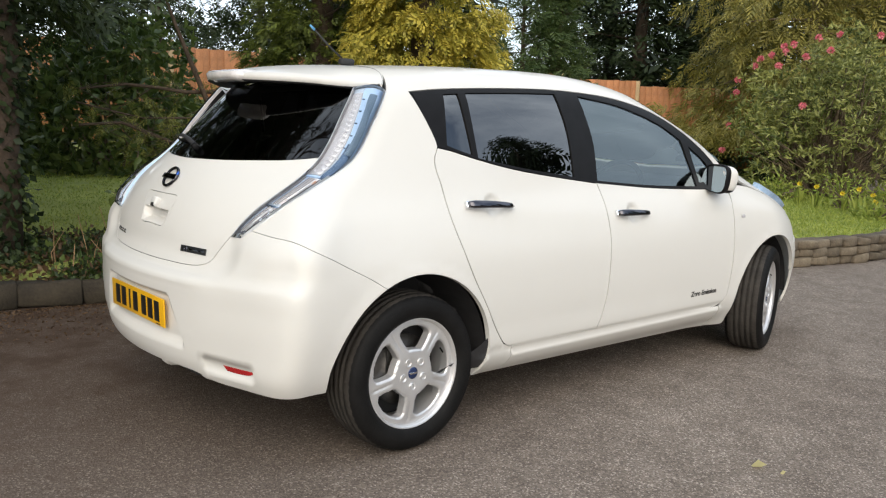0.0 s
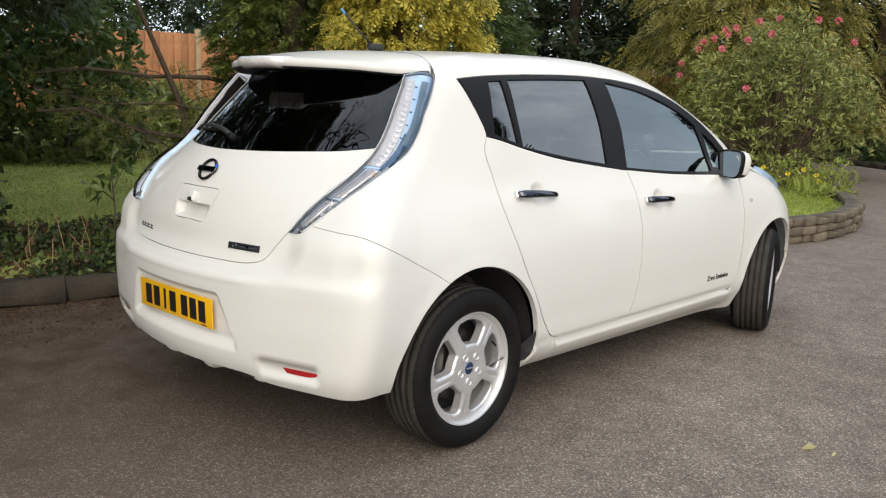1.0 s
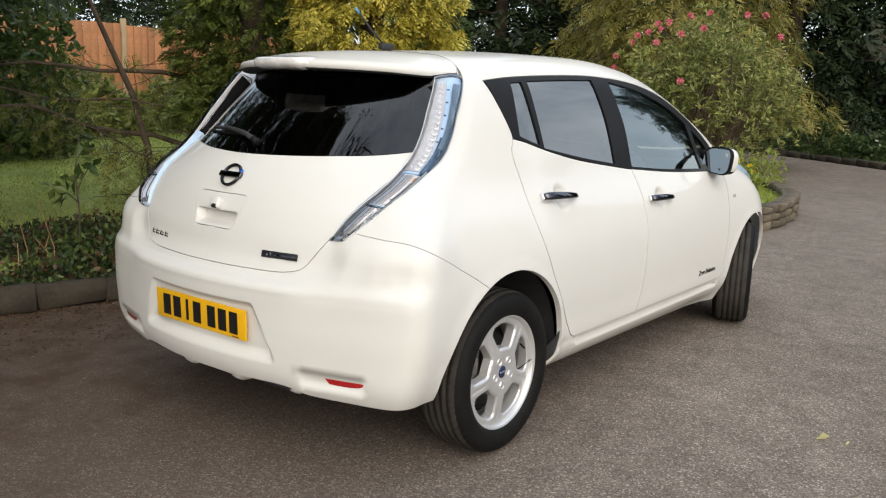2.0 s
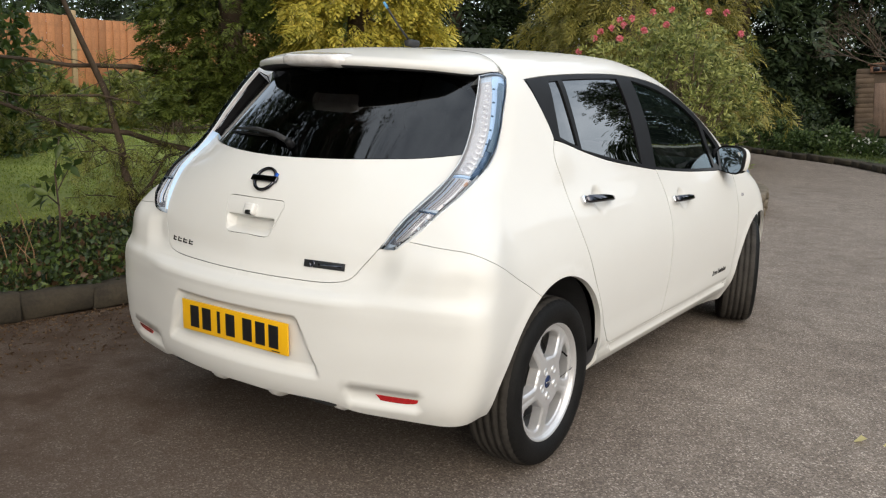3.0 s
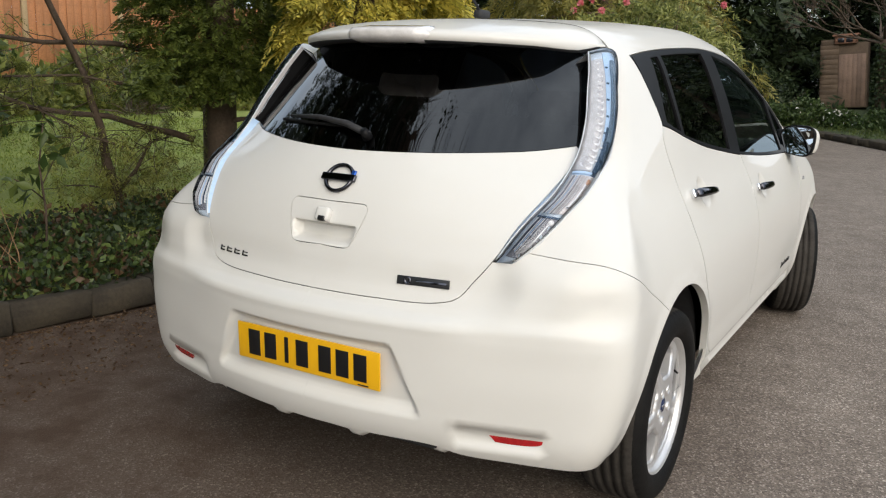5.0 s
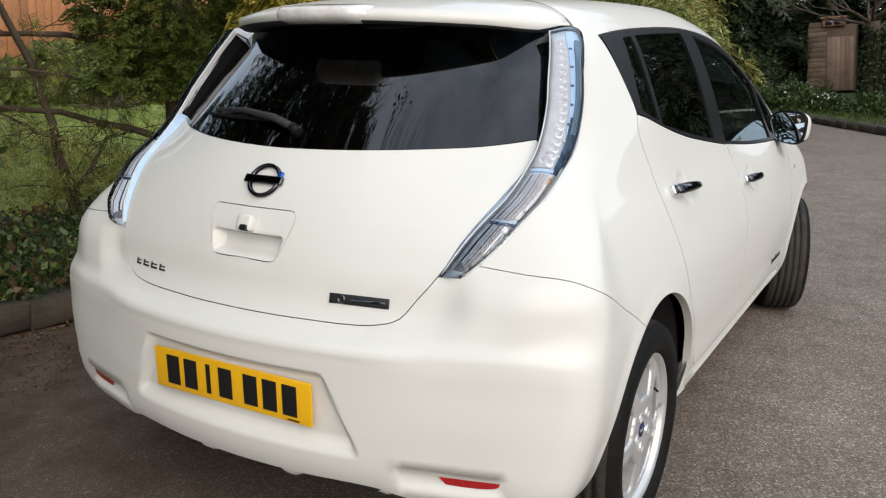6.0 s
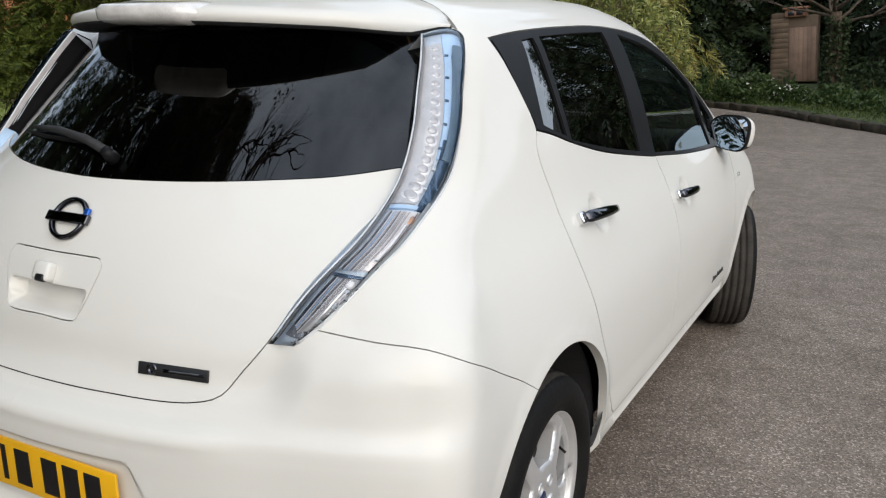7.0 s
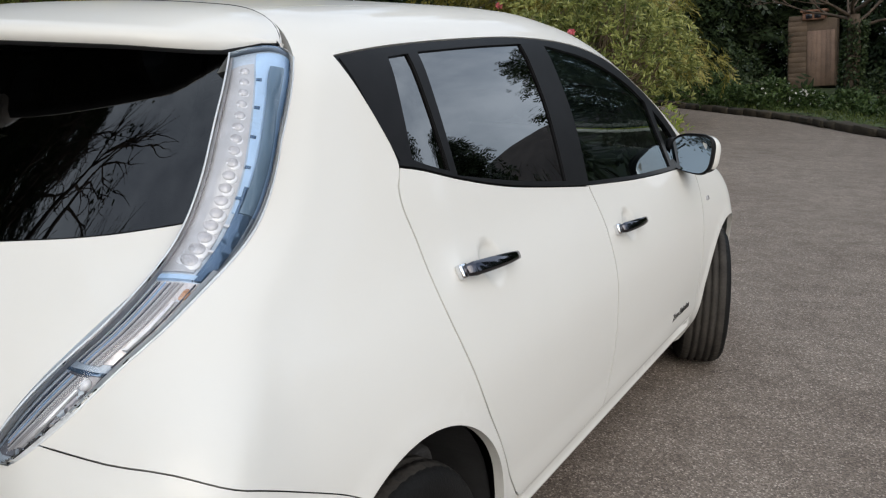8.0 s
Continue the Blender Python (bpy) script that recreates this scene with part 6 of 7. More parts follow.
for line, r0 in (([(-3.55, 2.30, 1.28), (-3.78, 2.14, 1.34), (-3.93, 1.96, 1.41), (-4.03, 1.84, 1.44), (-4.19, 1.62, 1.44), (-4.31, 1.43, 1.43), (-4.45, 1.22, 1.46), (-4.6, 0.98, 1.48), (-4.7, 0.6, 1.42)], 0.026),
                 ([(-3.60, 2.20, 0.72), (-3.69, 2.09, 0.77), (-3.84, 1.91, 0.82), (-3.99, 1.72, 0.90), (-4.14, 1.50, 0.92), (-4.29, 1.29, 0.96), (-4.38, 1.14, 1.03), (-4.5, 0.9, 1.13), (-4.6, 0.55, 1.1)], 0.028),
                 ([(-3.86, 1.66, 0.70), (-4.0, 1.53, 0.76), (-4.08, 1.41, 0.86), (-4.2, 1.24, 0.97)], 0.012),
                 ([(-3.6, 2.2, 1.05), (-3.8, 1.9, 1.12), (-4.05, 1.5, 1.2), (-4.3, 1.0, 1.18), (-4.5, 0.5, 1.3)], 0.014),
                 ([(-3.97, 1.75, 0.3), (-3.86, 1.85, 0.5), (-3.80, 1.95, 0.72)], 0.018)):
    pts = from_foot(line)
    n = len(pts)
    part("bough", tube(pts, [r0 * (1 - 0.6 * k / n) for k in range(n)], 7, False), BARK, bare)
    for k in range(26):
        q = pts[r.randrange(0, n)].lerp(pts[r.randrange(0, n)], 0.15)
        p2, r2 = bough(q, (r.uniform(-1, 1), r.uniform(-1, 0.8), r.uniform(-0.7, 0.5)), r.uniform(0.2, 0.6), 0.0045, r, 0.25, 5, 0.25)
        limbs.append(tube(p2, r2, 4, False))
        tips += [p2[-1], p2[-2]]
tagged(part("twiggery", join(*limbs), BARK, bare), kind="stuff")
g = np.random.default_rng(33)
tips = np.array([tuple(p) for p in tips if r.random() < 0.85])
k = np.repeat(np.arange(len(tips)), 5)
low = np.array([0.08, 0.0, 0.25]) + np.array([0.22, 0.30, 0.20]) * g.normal(size=(380, 3))
p = np.concatenate([tips[k] + 0.05 * g.normal(size=(len(k), 3)), low])
n = len(p)
v, f = spray_quads(p, np.stack([0.7 * g.normal(size=n), 0.7 * g.normal(size=n), -0.4 + 0.4 * g.normal(size=n)], 1), 0.085, g, 9, droop=0.35)
tagged(part("foliage", quick_mesh("foliage", v, f), FEATHER_LEAF, bare), kind="stuff")

# a sapling with a few broad leaves
sap = empty("sapling", "young laurel sapling with a few broad leaves", "plant", at=(-2.86, 0.36, gz(-2.86, 0.36) - 0.04))
part("stem", join(tube([(0, 0, -0.05), (0.02, 0.01, 0.35), (0.0, 0.0, 0.62), (0.03, 0.02, 0.85)], [0.008, 0.007, 0.006, 0.004], 6), tube([(0.02, 0.01, 0.42), (0.02, -0.10, 0.52), (0.04, -0.18, 0.56)], [0.005, 0.004, 0.003], 5), tube([(0.01, 0.0, 0.5), (0.02, 0.09, 0.66)], [0.004, 0.003], 5)), BARK, sap)
g = np.random.default_rng(4)
heads = np.array([(0.03, 0.02, 0.85), (0.02, 0.04, 0.74), (0.04, -0.17, 0.56), (0.02, -0.08, 0.50), (0.02, 0.09, 0.66), (0.01, 0.02, 0.6), (0.03, 0.0, 0.8)])
k = np.repeat(np.arange(len(heads)), 5)
v, f = leaf_quads(heads[k] + 0.02 * g.normal(size=(len(k), 3)), g.normal(size=(len(k), 3)) + np.array((0, 0, -0.5)), 0.10, 0.026, g, 0.35)
part("leaves", quick_mesh("leaves", v, f), LAUREL_LEAF, sap)


def scatter_on_garden(name, label, n, box4, mat, size, width, seed, rise=0.1, upward=0.6, category="ground cover", edge_gap=0.12, line=None, thin=0.0, wedge=None):
    """Low growth over a stretch of the garden."""
    g = np.random.default_rng(seed)
    p = np.column_stack([box4[0] + (box4[1] - box4[0]) * g.random(n), box4[2] + (box4[3] - box4[2]) * g.random(n)])
    line = EDGE if line is None else line
    d = nearest(p, line)
    inner = np.array([(q[0] < np.interp(q[1], line[:, 1], line[:, 0]) - 0.05) for q in p]) if wedge is None else wedge(p)
    patchy = np.sin(p[:, 0] * 4.1 + seed) + np.sin(p[:, 1] * 3.3) + 0.8 * np.sin(p[:, 0] * 9 + p[:, 1] * 7)
    p = p[(d > edge_gap) & inner & (patchy > thin * 2 - 2)]
    n = len(p)
    z = garden_height(p, line) + rise * g.random(n) ** 2
    v, f = leaf_quads(np.column_stack([p, z]), g.normal(size=(n, 3)) + np.array((0, 0, upward)), size * (0.6 + 0.8 * g.random(n)), width * (0.7 + 0.6 * g.random(n)), g)
    return tagged(part(name, quick_mesh(name, v, f), mat), label, category, kind="stuff")


scatter_on_garden("ivy_bed", "dark ivy and weeds covering the bed", 17000, (-3.75, -2.2, -3.5, 2.6), IVY_LEAF, 0.038, 0.014, 41, 0.11, thin=0.40, edge_gap=0.05)
scatter_on_garden("weeds", "bright green weeds among the ivy", 5200, (-3.3, -2.3, -3.0, 2.4), LAUREL_LEAF, 0.05, 0.016, 42, 0.15, thin=0.62)
scatter_on_garden("leaf_litter", "dead brown leaves in the bed", 7000, (-3.9, -2.25, -3.5, 2.6), DRY_LEAF, 0.05, 0.017, 43, 0.09, 0.2, thin=0.40)
scatter_on_garden("lawn_grass", "mown grass of the lawn", 60000, (-10.5, -3.3, -1.5, 6.5), BRIGHT_LEAF, 0.024, 0.005, 44, 0.01, 1.6, "grass", 0.9)
scatter_on_garden("verge_grass", "longer grass along the stone edging", 34000, (-3.6, -0.3, 3.0, 12.6), BRIGHT_LEAF, 0.038, 0.006, 45, 0.02, 2.2, "grass", 0.1)
# crumbled leaves and soil washed against the kerb
g = np.random.default_rng(48)
n = 9000
y = -4.5 + 8.5 * g.random(n)
x = np.interp(y, EDGE[:, 1], EDGE[:, 0]) + 0.04 + 0.85 * g.random(n) ** 2.6
v, f = leaf_quads(np.column_stack([x, y, np.full(n, -0.010)]), g.normal(size=(n, 3)) * np.array((1, 1, 0.12)) + np.array((0, 0, 0.10)), 0.010 + 0.022 * g.random(n) ** 2, 0.006, g, 0.1)
tagged(part("kerb_litter", quick_mesh("kerb_litter", v, f), DRY_LEAF), "brown leaf crumbs on the tarmac along the kerb", "leaf litter", kind="stuff")
# dry stalks
r = random.Random(8)
stalks = []
for k in range(8):
    x, y = -2.75 + r.uniform(-0.12, 0.2), -0.12 + r.uniform(-0.22, 0.3)
    stalks.append(tube([(x, y, gz(x, y) - 0.03), (x + r.uniform(-0.03, 0.03), y + r.uniform(-0.03, 0.03), gz(x, y) + 0.12), (x + r.uniform(-0.1, 0.1), y + r.uniform(-0.1, 0.1), gz(x, y) + r.uniform(0.2, 0.42))], [0.004, 0.003, 0.002], 4, False))
tagged(part("dry_stalks", join(*stalks), material("straw", (0.36, 0.22, 0.12), 0.8, vary=0.3)), "dry straw-coloured stalks in the bed", "plant", kind="stuff")

# shrubs behind the lawn
for k, (x, y, rx, rz, n) in enumerate(((-8.3, 2.2, 1.15, 2.0, 1500), (-9.9, 0.6, 1.1, 1.5, 900), (-10.4, 4.6, 0.9, 0.95, 800), (-10.6, 6.8, 1.0, 1.0, 800), (-10.0, 8.8, 1.1, 1.1, 900), (-8.6, 10.4, 1.0, 1.0, 700), (-9.5, -1.6, 1.4, 2.2, 1200))):
    leafy_bush("laurel_bush", "glossy green laurel bush behind the lawn", (x, y, gz(x, y) - 0.1), (rx, rx, rz), SPOTTED_LEAF if k in (2, 3, 4) else LAUREL_LEAF, n, 0.15, 0.04, 60 + k, whorl=4, group="shrubs behind the lawn")
for k, (x, y) in enumerate(((-9.6, 3.2), (-9.3, 6.4))):
    leafy_bush("twiggy_shrub", "bare twiggy shrub with few leaves", (x, y, gz(x, y) - 0.1), (0.8, 0.8, 1.2), LAUREL_LEAF, 160, 0.09, 0.022, 80 + k, stems=60, hollow=0.3, group="shrubs behind the lawn")

# ---- timber fence behind the garden ----
FENCE = [(-14.8, -6.0), (-14.4, 0.0), (-13.4, 5.4), (-12.7, 10.6), (-10.6, 14.9), (-8.2, 16.7), (-5.4, 18.6)]
fence_line = curve_2d([(*p, 1) for p in FENCE], 0.3, False)
fd = np.concatenate([[0], np.cumsum(np.linalg.norm(np.diff(fence_line, axis=0), axis=1))])
board = box((0.148, 0.018, 1.9), (0, 0, 0.95), 0.004, seg=1)
board_me = bpy.data.meshes.new("board")
board.to_mesh(board_me)
board_me.materials.append(FENCE_WOOD)
post_bm = box((0.10, 0.10, 2.05), (0, 0, 1.0), 0.012, seg=1)
post_me = bpy.data.meshes.new("post")
post_bm.to_mesh(post_me)
post_me.materials.append(POST_WOOD)
rail_bm = box((1.86, 0.05, 0.09), (0, 0.03, 0), 0.006, seg=1)
rail_me = bpy.data.meshes.new("rail")
rail_bm.to_mesh(rail_me)
rail_me.materials.append(FENCE_WOOD)
s, k = 0.0, 0
r = random.Random(3)
while s < fd[-1] - 1.9:
    at = lambda q: (float(np.interp(q, fd, fence_line[:, 0])), float(np.interp(q, fd, fence_line[:, 1])))
    (x0, y0), (x1, y1) = at(s), at(s + 1.9)
    turn = math.degrees(math.atan2(y1 - y0, x1 - x0))
    z = gz((x0 + x1) / 2, (y0 + y1) / 2) + 0.08
    bay = empty("fence_panel", "orange-brown timber fence panel with a pale post", "fence", "fence panels")
    bay.matrix_basis = pose(x0, y0, z, 0, 0, turn)
    part("post", post_me, None, bay)
    for h in (0.3, 1.0, 1.7):
        part("rail", rail_me, None, bay).matrix_basis = pose(0.97, 0, h)
    for j in range(12):
        part("board", board_me, None, bay).matrix_basis = pose(0.13 + j * 0.148, -0.012 - 0.008 * (j % 2), r.uniform(-0.01, 0.01), 0, 0, 3)
    s += 1.9

# ---- the flowering bush and its bed ----
BUSH = (-3.40, 12.9)
rhodo = leafy_bush("rhododendron", "large rhododendron bush with pink flower heads", (*BUSH, gz(*BUSH) - 0.2), (1.42, 1.6, 2.58), RHODO_LEAF, 3300, 0.12, 0.019, 14, whorl=7, stems=340, power=2.7, hollow=0.5, bald=0.95)
g = np.random.default_rng(15)
for k, (x, y, z) in enumerate(((-4.75, 12.25, 1.95), (-4.6, 12.0, 2.15), (-4.35, 12.1, 2.4), (-4.15, 11.9, 2.5), (-3.9, 11.8, 2.55), (-3.75, 12.0, 2.62), (-3.55, 11.85, 2.72), (-3.3, 12.2, 2.85), (-3.25, 11.7, 2.5), (-3.0, 12.3, 2.9), (-4.75, 12.1, 1.35), (-2.9, 11.8, 2.6), (-2.35, 12.3, 2.85), (-2.1, 12.5, 2.85), (-1.85, 12.6, 2.5), (-3.05, 11.35, 1.7), (-4.9, 12.2, 0.9), (-3.6, 11.5, 2.35), (-4.0, 12.4, 2.75))):
    n = 46
    d = unit(g.normal(size=(n, 3)) + np.array((0, -0.2, 0.6)))
    v, f = leaf_quads(d * 0.02, d + 0.3 * g.normal(size=(n, 3)), 0.048, 0.02, g, 0.5)
    o = part("flower_head", quick_mesh("flower_head", v, f), PINK, rhodo, "pink rhododendron flower head")
    o.location = (x - 0.2 - BUSH[0], y - BUSH[1], z - (gz(*BUSH) - 0.2))


def daffodil(x, y, h, seed):
    g, r = np.random.default_rng(seed), random.Random(seed)
    d = empty("daffodil", "yellow daffodil in flower", "flower", "daffodils", (x, y, gz(x, y) - 0.02))
    part("stalk", tube([(0, 0, 0), (0.01, -0.01, h * 0.6), (0.02, -0.03, h)], [0.006, 0.005, 0.004], 5), BRIGHT_LEAF, d)
    a = np.arange(6) * np.pi / 3
    v, f = leaf_quads(np.tile((0.02, -0.04, h), (6, 1)), np.stack([np.cos(a), 0 * a - 0.15, np.sin(a)], 1), 0.046, 0.018, g, 0.05)
    part("petals", quick_mesh("petals", v, f), YELLOW, d)
    bm = lathe([(0.012, 0.0), (0.017, 0.02), (0.020, 0.035), (0.028, 0.042)], 12)
    o = part("trumpet", bm, YELLOW, d)
    o.matrix_basis = pose(0.02, -0.04, h, 0, 0, -90)
    lv = np.stack([0.03 * g.normal(size=8), 0.03 * g.normal(size=8), 0 * np.arange(8)], 1)
    v, f = leaf_quads(lv, np.stack([0.25 * g.normal(size=8), 0.25 * g.normal(size=8), 1 + 0 * np.arange(8)], 1), h * 0.9, 0.010, g, 0.15)
    part("leaves", quick_mesh("leaves", v, f), BRIGHT_LEAF, d)


for k, (x, y, h) in enumerate(((-1.85, 10.45, 0.40), (-1.75, 10.7, 0.33), (-1.65, 10.55, 0.25), (-2.35, 10.2, 0.36), (-2.1, 10.5, 0.30), (-2.7, 10.4, 0.35))):
    daffodil(x, y, h, 100 + k)
for k, (x, y, rx, rz) in enumerate(((-2.3, 11.1, 0.45, 0.55), (-1.75, 11.3, 0.35, 0.5), (-3.3, 10.9, 0.4, 0.35), (-1.5, 10.2, 0.25, 0.2))):
    leafy_bush("low_plant", "low pale-green border plant", (x, y, gz(x, y) - 0.03), (rx, rx, rz), BRIGHT_LEAF, 420, 0.10, 0.014, 120 + k, "plant", stems=20, hollow=0.2, group="border plants")

# ---- trees behind ----
conifer("hanging_conifer", "tall conifer with olive hanging foliage", (-5.5, 16.4, 0.45), 11.0, 2.7, 1.0, OLIVE_LEAF, 13000, 0.25, 31, 0.22, PALE_BARK, droop=0.55, taper=0.5, inner=0.45, boughs=44)
conifer("young_spruce", "young green spruce before the fence", (-8.5, 10.4, 0.5), 4.6, 1.15, 0.5, MID_LEAF, 2200, 0.24, 32, 0.07, droop=0.15, taper=0.9, inner=0.35)
conifer("young_spruce", "young green spruce before the fence", (-8.35, 11.2, 0.5), 3.9, 0.9, 0.5, MID_LEAF, 1900, 0.22, 36, 0.07, droop=0.15, taper=0.9, inner=0.35)
fir = conifer("dark_fir", "tall dark fir in the wood behind", (-13.5, 21.0, 0.3), 14.0, 3.3, 0.5, DARK_LEAF, 4900, 0.50, 33, 0.25, droop=0.35, taper=0.6, inner=0.3, group="dark firs", thick=0.20, leaflets=6)
r = random.Random(12)
for x, y, s in ((-18.5, 15.0, 1.0), (-17, 24, 1.1), (-10.0, 25.5, 1.0), (-6.5, 29.0, 1.1), (-3.8, 31.0, 1.0), (-9.0, 33.0, 1.2), (0.8, 31.5, 1.1), (4.0, 28.5, 0.9), (9.0, 27.0, 0.45), (9.9, 12.5, 0.55), (12.8, 11.6, 0.5), (8.4, 15.2, 0.42), (4.9, 21.5, 0.60), (6.7, 23.3, 0.76), (3.4, 25.5, 0.70), (11.6, 21.6, 0.50), (17.0, 24.0, 0.6), (-2.0, 36.0, 1.2), (-14.0, 30.0, 1.2),
                (-22.0, 0.5, 0.5), (-18.0, 7.0, 0.5), (-20.0, 11.0, 0.6), (-19.0, -4.0, 1.0), (-14.5, -9.0, 0.9), (-23, 18, 1.2),
                (13.5, 7.5, 0.52), (14.8, 3.6, 0.44), (26.0, 0.0, 0.45), (29.0, -6.0, 0.4), (31.0, -13.0, 0.45), (27.0, -21.0, 0.4), (18.0, -28.0, 0.5), (8.0, -24.0, 0.55), (-1.0, -22.0, 0.6)):
    copy_thing(fir, pose(x, y, 0.2, 0, 0, r.uniform(0, 360)) @ Matrix.Diagonal((s, s, s * r.uniform(0.9, 1.15), 1)))

# ---- across the drive: shrubs, a small shed and an ivy-clad tree ----
for k, (x, y, rx, rz, mat, n) in enumerate(((-1.75, 20.9, 0.62, 0.62, SHRUB_LEAF, 700), (-0.85, 20.7, 0.42, 0.42, SHRUB_LEAF, 420), (-2.75, 21.5, 0.6, 0.5, SHRUB_LEAF, 500), (0.1, 20.2, 0.6, 0.4, SHRUB_LEAF, 420), (0.9, 19.2, 0.6, 0.35, SHRUB_LEAF, 420), (1.9, 17.9, 0.7, 0.4, SHRUB_LEAF, 420), (-4.0, 23.0, 0.9, 0.9, SHRUB_LEAF, 600), (-3.4, 24.5, 1.0, 1.2, IVY_LEAF, 600), (0.7, 23.0, 1.0, 0.8, IVY_LEAF, 600))):
    leafy_bush("border_shrub", "low leafy shrub on the bank across the drive", (x, y, fz(x, y) - 0.05), (rx, rx, rz), mat, n, 0.11, 0.03, 140 + k, whorl=4, stems=10, group="shrubs across the drive")
g = np.random.default_rng(9)
for x, y, rr, n in ((-0.85, 20.65, 0.42, 90), (-2.5, 22.6, 0.3, 30), (-1.6, 20.75, 0.6, 25)):
    d = unit(g.normal(size=(n, 3)))
    d[:, 2] = np.abs(d[:, 2])
    p = d * np.array((rr, rr, rr * 1.05)) + np.array((x, y, fz(x, y) - 0.02))
    v, f = leaf_quads(p, d + 0.6 * g.normal(size=(n, 3)), 0.075, 0.03, g)
    tagged(part("white_blossom", quick_mesh("white_blossom", v, f), WHITE_PETAL), "white blossom on a low shrub", "flowers", kind="stuff")
scatter_on_garden("bank_grass", "rough grass along the far kerb", 16000, (-6.0, 4.0, 15.0, 26.0), BANK_LEAF, 0.10, 0.010, 46, 0.03, 1.6, "grass", 0.15, FAR_EDGE,
                  wedge=lambda p: (p[:, 0] > np.interp(p[:, 1], FAR_EDGE[:, 1], FAR_EDGE[:, 0])) & (nearest(p, FAR_EDGE) < 1.9))

for k, (x, y, rx, rz) in enumerate(((-6.9, 17.0, 1.0, 1.5), (-5.6, 16.2, 1.0, 0.9), (-8.0, 16.3, 0.5, 1.2))):
    leafy_bush("dark_shrub", "dark leafy shrub under the conifer", (x, y, gz(x, y) - 0.1), (rx, rx, rz), IVY_LEAF, 900, 0.10, 0.03, 170 + k, whorl=3, group="shrubs under the conifer")

shed = empty("shed", "small weathered leaning timber shed with a pitched cap", "shed", at=(-1.5, 27.4, 0.45))
shed.rotation_euler = (radians(1.5), radians(-4.8), 0)
for j in range(14):
    part("board", box((0.50, 0.02, 0.165), (-0.40, -0.40 - 0.004 * (j % 2), 0.08 + j * 0.152), 0.004, seg=1), SHED_WOOD, shed)
for j in range(6):
    part("door_board", box((0.125, 0.02, 1.62), (-0.07 + j * 0.128, -0.41 - 0.004 * (j % 2), 0.86), 0.004, seg=1), DOOR_WOOD, shed)
part("side_wall", box((1.36, 0.72, 2.0), (0.0, -0.02, 1.02), 0.01), SHED_WOOD, shed)
part("cap", join(box((0.62, 0.5, 0.22), (0.05, -0.25, 2.10), 0.02), box((0.74, 0.62, 0.07), (0.05, -0.25, 2.25), 0.02)), material("roof_tile", (0.26, 0.13, 0.08), 0.85, vary=0.4, scale=5, fine=40), shed, "reddish tiled cap")
for x in (-0.08, 0.16):
    part("window", box((0.18, 0.02, 0.13), (x, -0.505, 2.10), 0.003, seg=1), material("shed_glass", (0.02, 0.02, 0.025), 0.1, vary=0.1), shed, "small dark window pane")

tree = empty("ivy_tree", "spreading bare tree with ivy on its trunk", "tree", at=(-0.1, 22.2, fz(-0.1, 22.2)))
r = random.Random(77)
part("trunk", tube([(0.05, 0, -0.1), (0.0, 0, 0.8), (-0.05, 0.02, 1.6), (-0.1, 0, 2.1)], [0.24, 0.19, 0.17, 0.15], 12), BARK, tree)


def branch_out(p, d, ln, r0, depth, out, curl=0.16, kids=(5, 4, 4), ends=None):
    pts, rad = bough(p, d, ln, r0, r, -0.12, 6, curl)
    out.append(tube(pts, rad, 6 if depth > 1 else 4, False))
    if ends is not None:
        ends += pts[3:]
    if depth:
        for k in range(kids[depth - 1]):
            q = pts[r.randrange(2, 7)]
            e = (Vector(pts[-1]) - Vector(pts[0])).normalized() + Vector((r.uniform(-1, 1), r.uniform(-1, 1), r.uniform(-0.4, 0.8))) * 0.8
            branch_out(q, e, ln * r.uniform(0.45, 0.7), r0 * 0.5, depth - 1, out, curl, kids, ends)


for a in range(7):
    limbs = []
    branch_out((-0.1, 0, 1.75 + 0.07 * a), (math.cos(a * 0.95), math.sin(a * 0.95), 0.45), 1.8, 0.05, 3, limbs)
    part("limb", join(*limbs), BARK, tree)
g = np.random.default_rng(22)
n = 1400
a, z = g.random(n) * 2 * np.pi, g.random(n) * 2.0
v, f = leaf_quads(np.stack([(0.20 + 0.06 * g.random(n)) * np.cos(a), (0.20 + 0.06 * g.random(n)) * np.sin(a), z], 1), np.stack([np.cos(a), np.sin(a), -0.8 + 0 * a], 1) + 0.7 * g.normal(size=(n, 3)), 0.10, 0.035, g)
part("ivy", quick_mesh("ivy", v, f), IVY_LEAF, tree)

# tall bare trees that the car's windows mirror
bare_tree = empty("bare_tree", "tall bare tree with fine twigs", "tree", "bare trees", (-5.2, -2.6, 0.3))
part("trunk", tube([(0, 0, -0.3), (0.05, 0, 2), (0.0, 0.1, 4.0)], [0.22, 0.18, 0.15], 10), BARK, bare_tree)
ends = []
for a in range(8):
    limbs = []
    branch_out((0, 0.05, 2.8 + 0.16 * a), (math.cos(a * 0.9), math.sin(a * 0.9), 0.8), 2.6, 0.075, 3, limbs, 0.30, (7, 5, 5), ends)
    part("limb", join(*limbs), BARK, bare_tree)
g = np.random.default_rng(52)
ends = np.array([tuple(p) for p in ends])
ends = ends[(np.sin(ends[:, 0] * 1.9 + 1.0) + np.sin(ends[:, 1] * 2.3) + np.sin(ends[:, 2] * 1.7)) > 0.9]
k = g.integers(0, len(ends), 2600)
v, f = leaf_quads(ends[k] + 0.07 * g.normal(size=(len(k), 3)), g.normal(size=(len(k), 3)) + np.array((0, 0, -0.4)), 0.075, 0.026, g)
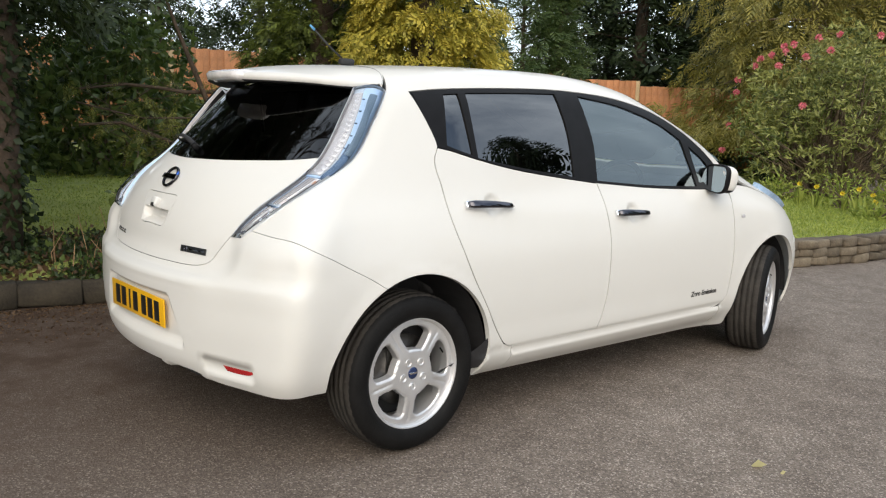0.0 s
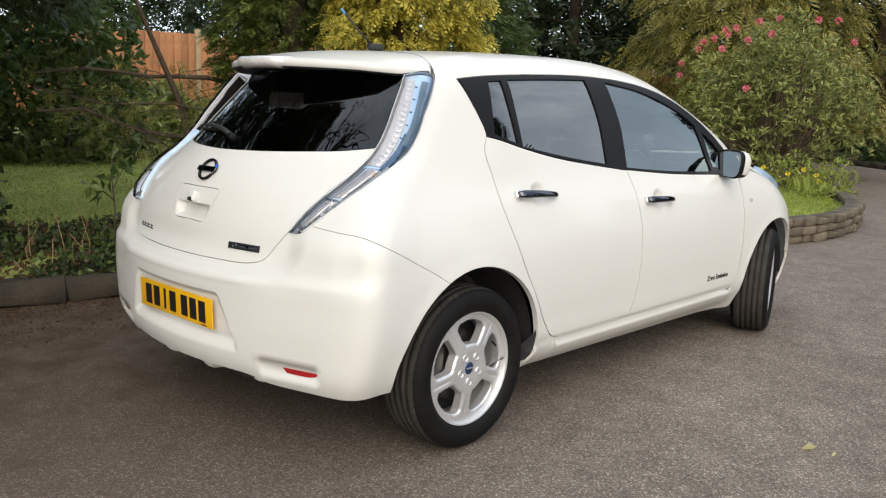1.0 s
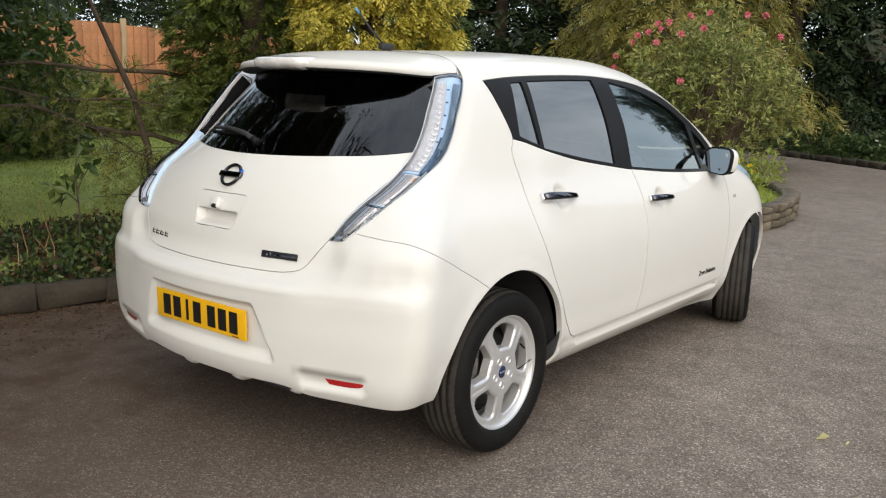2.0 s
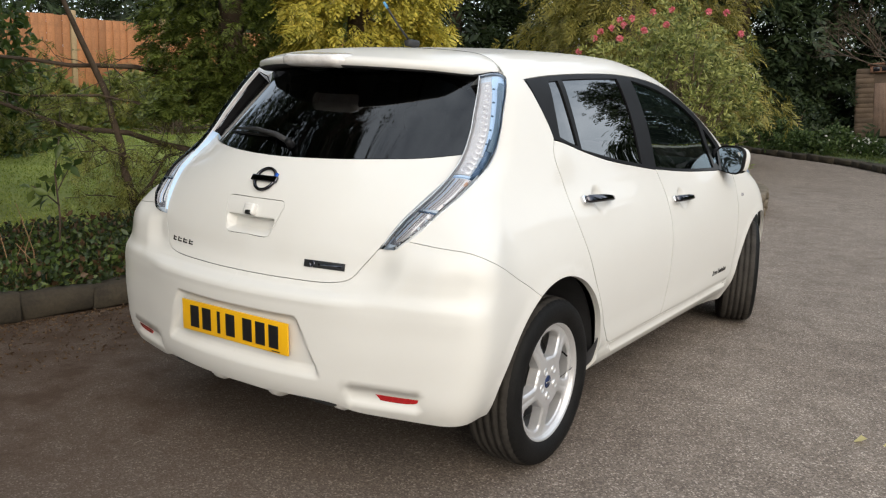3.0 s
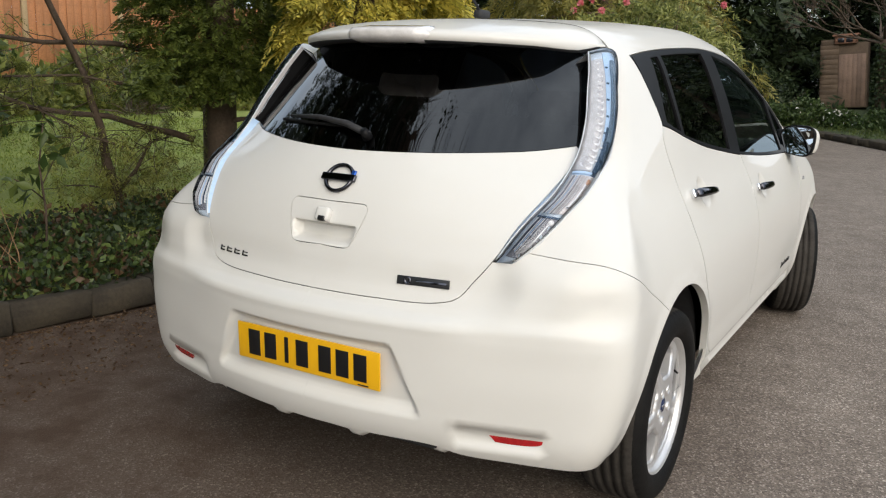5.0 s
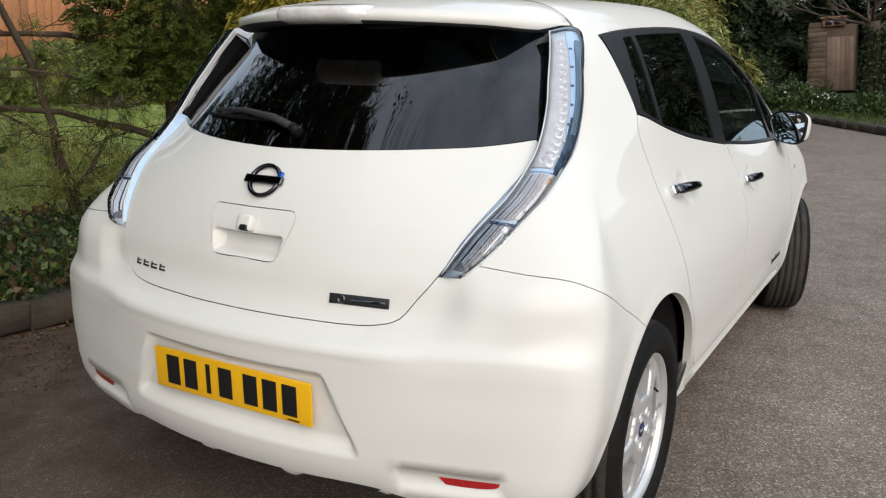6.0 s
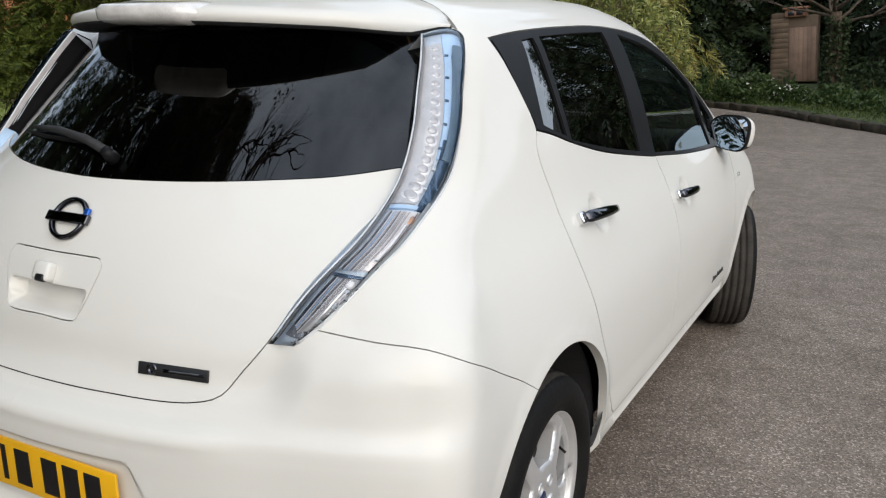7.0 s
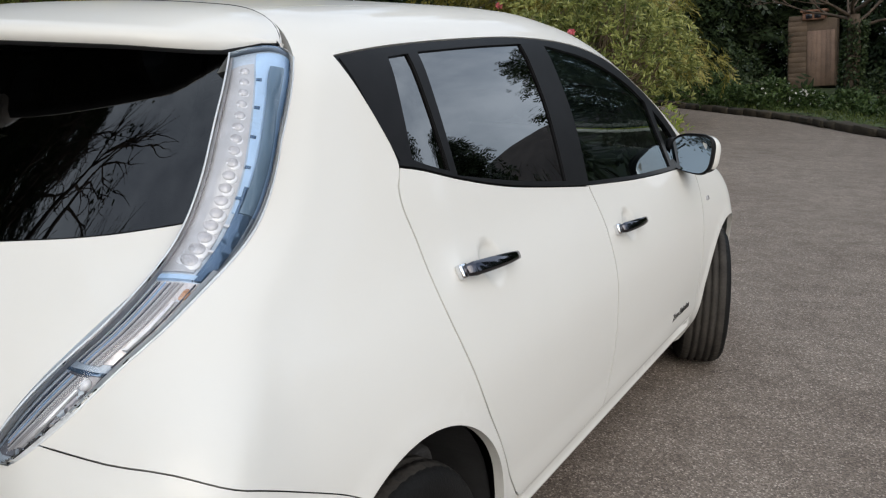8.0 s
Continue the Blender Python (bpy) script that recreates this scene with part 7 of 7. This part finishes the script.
part("ivy", quick_mesh("ivy", v, f), IVY_LEAF, bare_tree, "dark ivy leaves on the limbs")
for x, y, s in ((12.0, 23.0, 0.7), (18.0, 16.0, 0.7), (-9.5, -6.0, 1.1), (10.0, -20.0, 1.0), (-3.0, -5.6, 1.35), (-3.1, -3.3, 1.15)):
    copy_thing(bare_tree, pose(x, y, 0.0, 0, 0, x * 40) @ Matrix.Diagonal((s, s, s, 1)))

# a house beyond the drive, mirrored in the side windows
BRICK = material("house_brick", (0.20, 0.10, 0.065), 0.85, vary=0.35, scale=2, fine=40, bump=0.4, bump_scale=30)
ROOF_SLATE = material("roof_slate", (0.055, 0.048, 0.045), 0.7, vary=0.4, scale=3, fine=30, bump=0.5, bump_scale=20)
house = empty("house", "brick house with a dark slate roof beyond the drive", "house", at=(9.1, 26.2, -0.1))
house.rotation_euler = (0, 0, radians(-18))
part("wall", box((6.4, 5.0, 3.7), (0, 0, 1.85), 0.02, seg=1), BRICK, house)
bm = bmesh.new()
ends_of_roof = [[bm.verts.new((x, y, z)) for y, z in ((-2.9, 3.55), (0, 6.0), (2.9, 3.55), (2.9, 3.40), (0, 5.82), (-2.9, 3.40))] for x in (-3.5, 3.5)]
for i in range(6):
    bm.faces.new((ends_of_roof[0][i], ends_of_roof[0][(i + 1) % 6], ends_of_roof[1][(i + 1) % 6], ends_of_roof[1][i]))
for face in ends_of_roof:
    bm.faces.new(face)
bmesh.ops.recalc_face_normals(bm, faces=bm.faces)
roof = part("roof", bm, ROOF_SLATE, house)
for x in (-3.2, 3.2):
    bm = bmesh.new()
    tri = [[bm.verts.new((x + dx, y, z)) for y, z in ((-2.5, 3.70), (2.5, 3.70), (0, 5.80))] for dx in (-0.1, 0.1)]
    bm.faces.new(tri[0])
    bm.faces.new(tri[1][::-1])
    for i in range(3):
        bm.faces.new((tri[0][i], tri[0][(i + 1) % 3], tri[1][(i + 1) % 3], tri[1][i]))
    bmesh.ops.recalc_face_normals(bm, faces=bm.faces)
    part("gable", bm, BRICK, house)
for x in (-2.0, 0.0, 2.0):
    o = part("window", box((1.1, 0.06, 1.2), (x, -2.52, 1.9), 0.01, seg=1), POST_WOOD, house)
    part("pane", box((0.95, 0.02, 1.05), (x, -2.56, 1.9), 0.004, seg=1), material("house_glass", (0.02, 0.022, 0.025), 0.05, vary=0.1), o)

# two fallen leaves on the tarmac
g = np.random.default_rng(2)
for x, y, s in ((1.755, 0.962, 0.070), (1.86, 0.99, 0.028)):
    v, f = leaf_quads(np.array([[x, y, -0.006]]), np.array([[0.7, 0.7, 0.25]]), s * 0.85, s * 0.46, g, -0.12)
    tagged(part("fallen_leaf", quick_mesh("fallen_leaf", v, f), leaf_material("fallen", (0.62, 0.56, 0.26), (0.76, 0.71, 0.40))), "small yellowed leaf lying on the tarmac", "leaf", "fallen leaves")
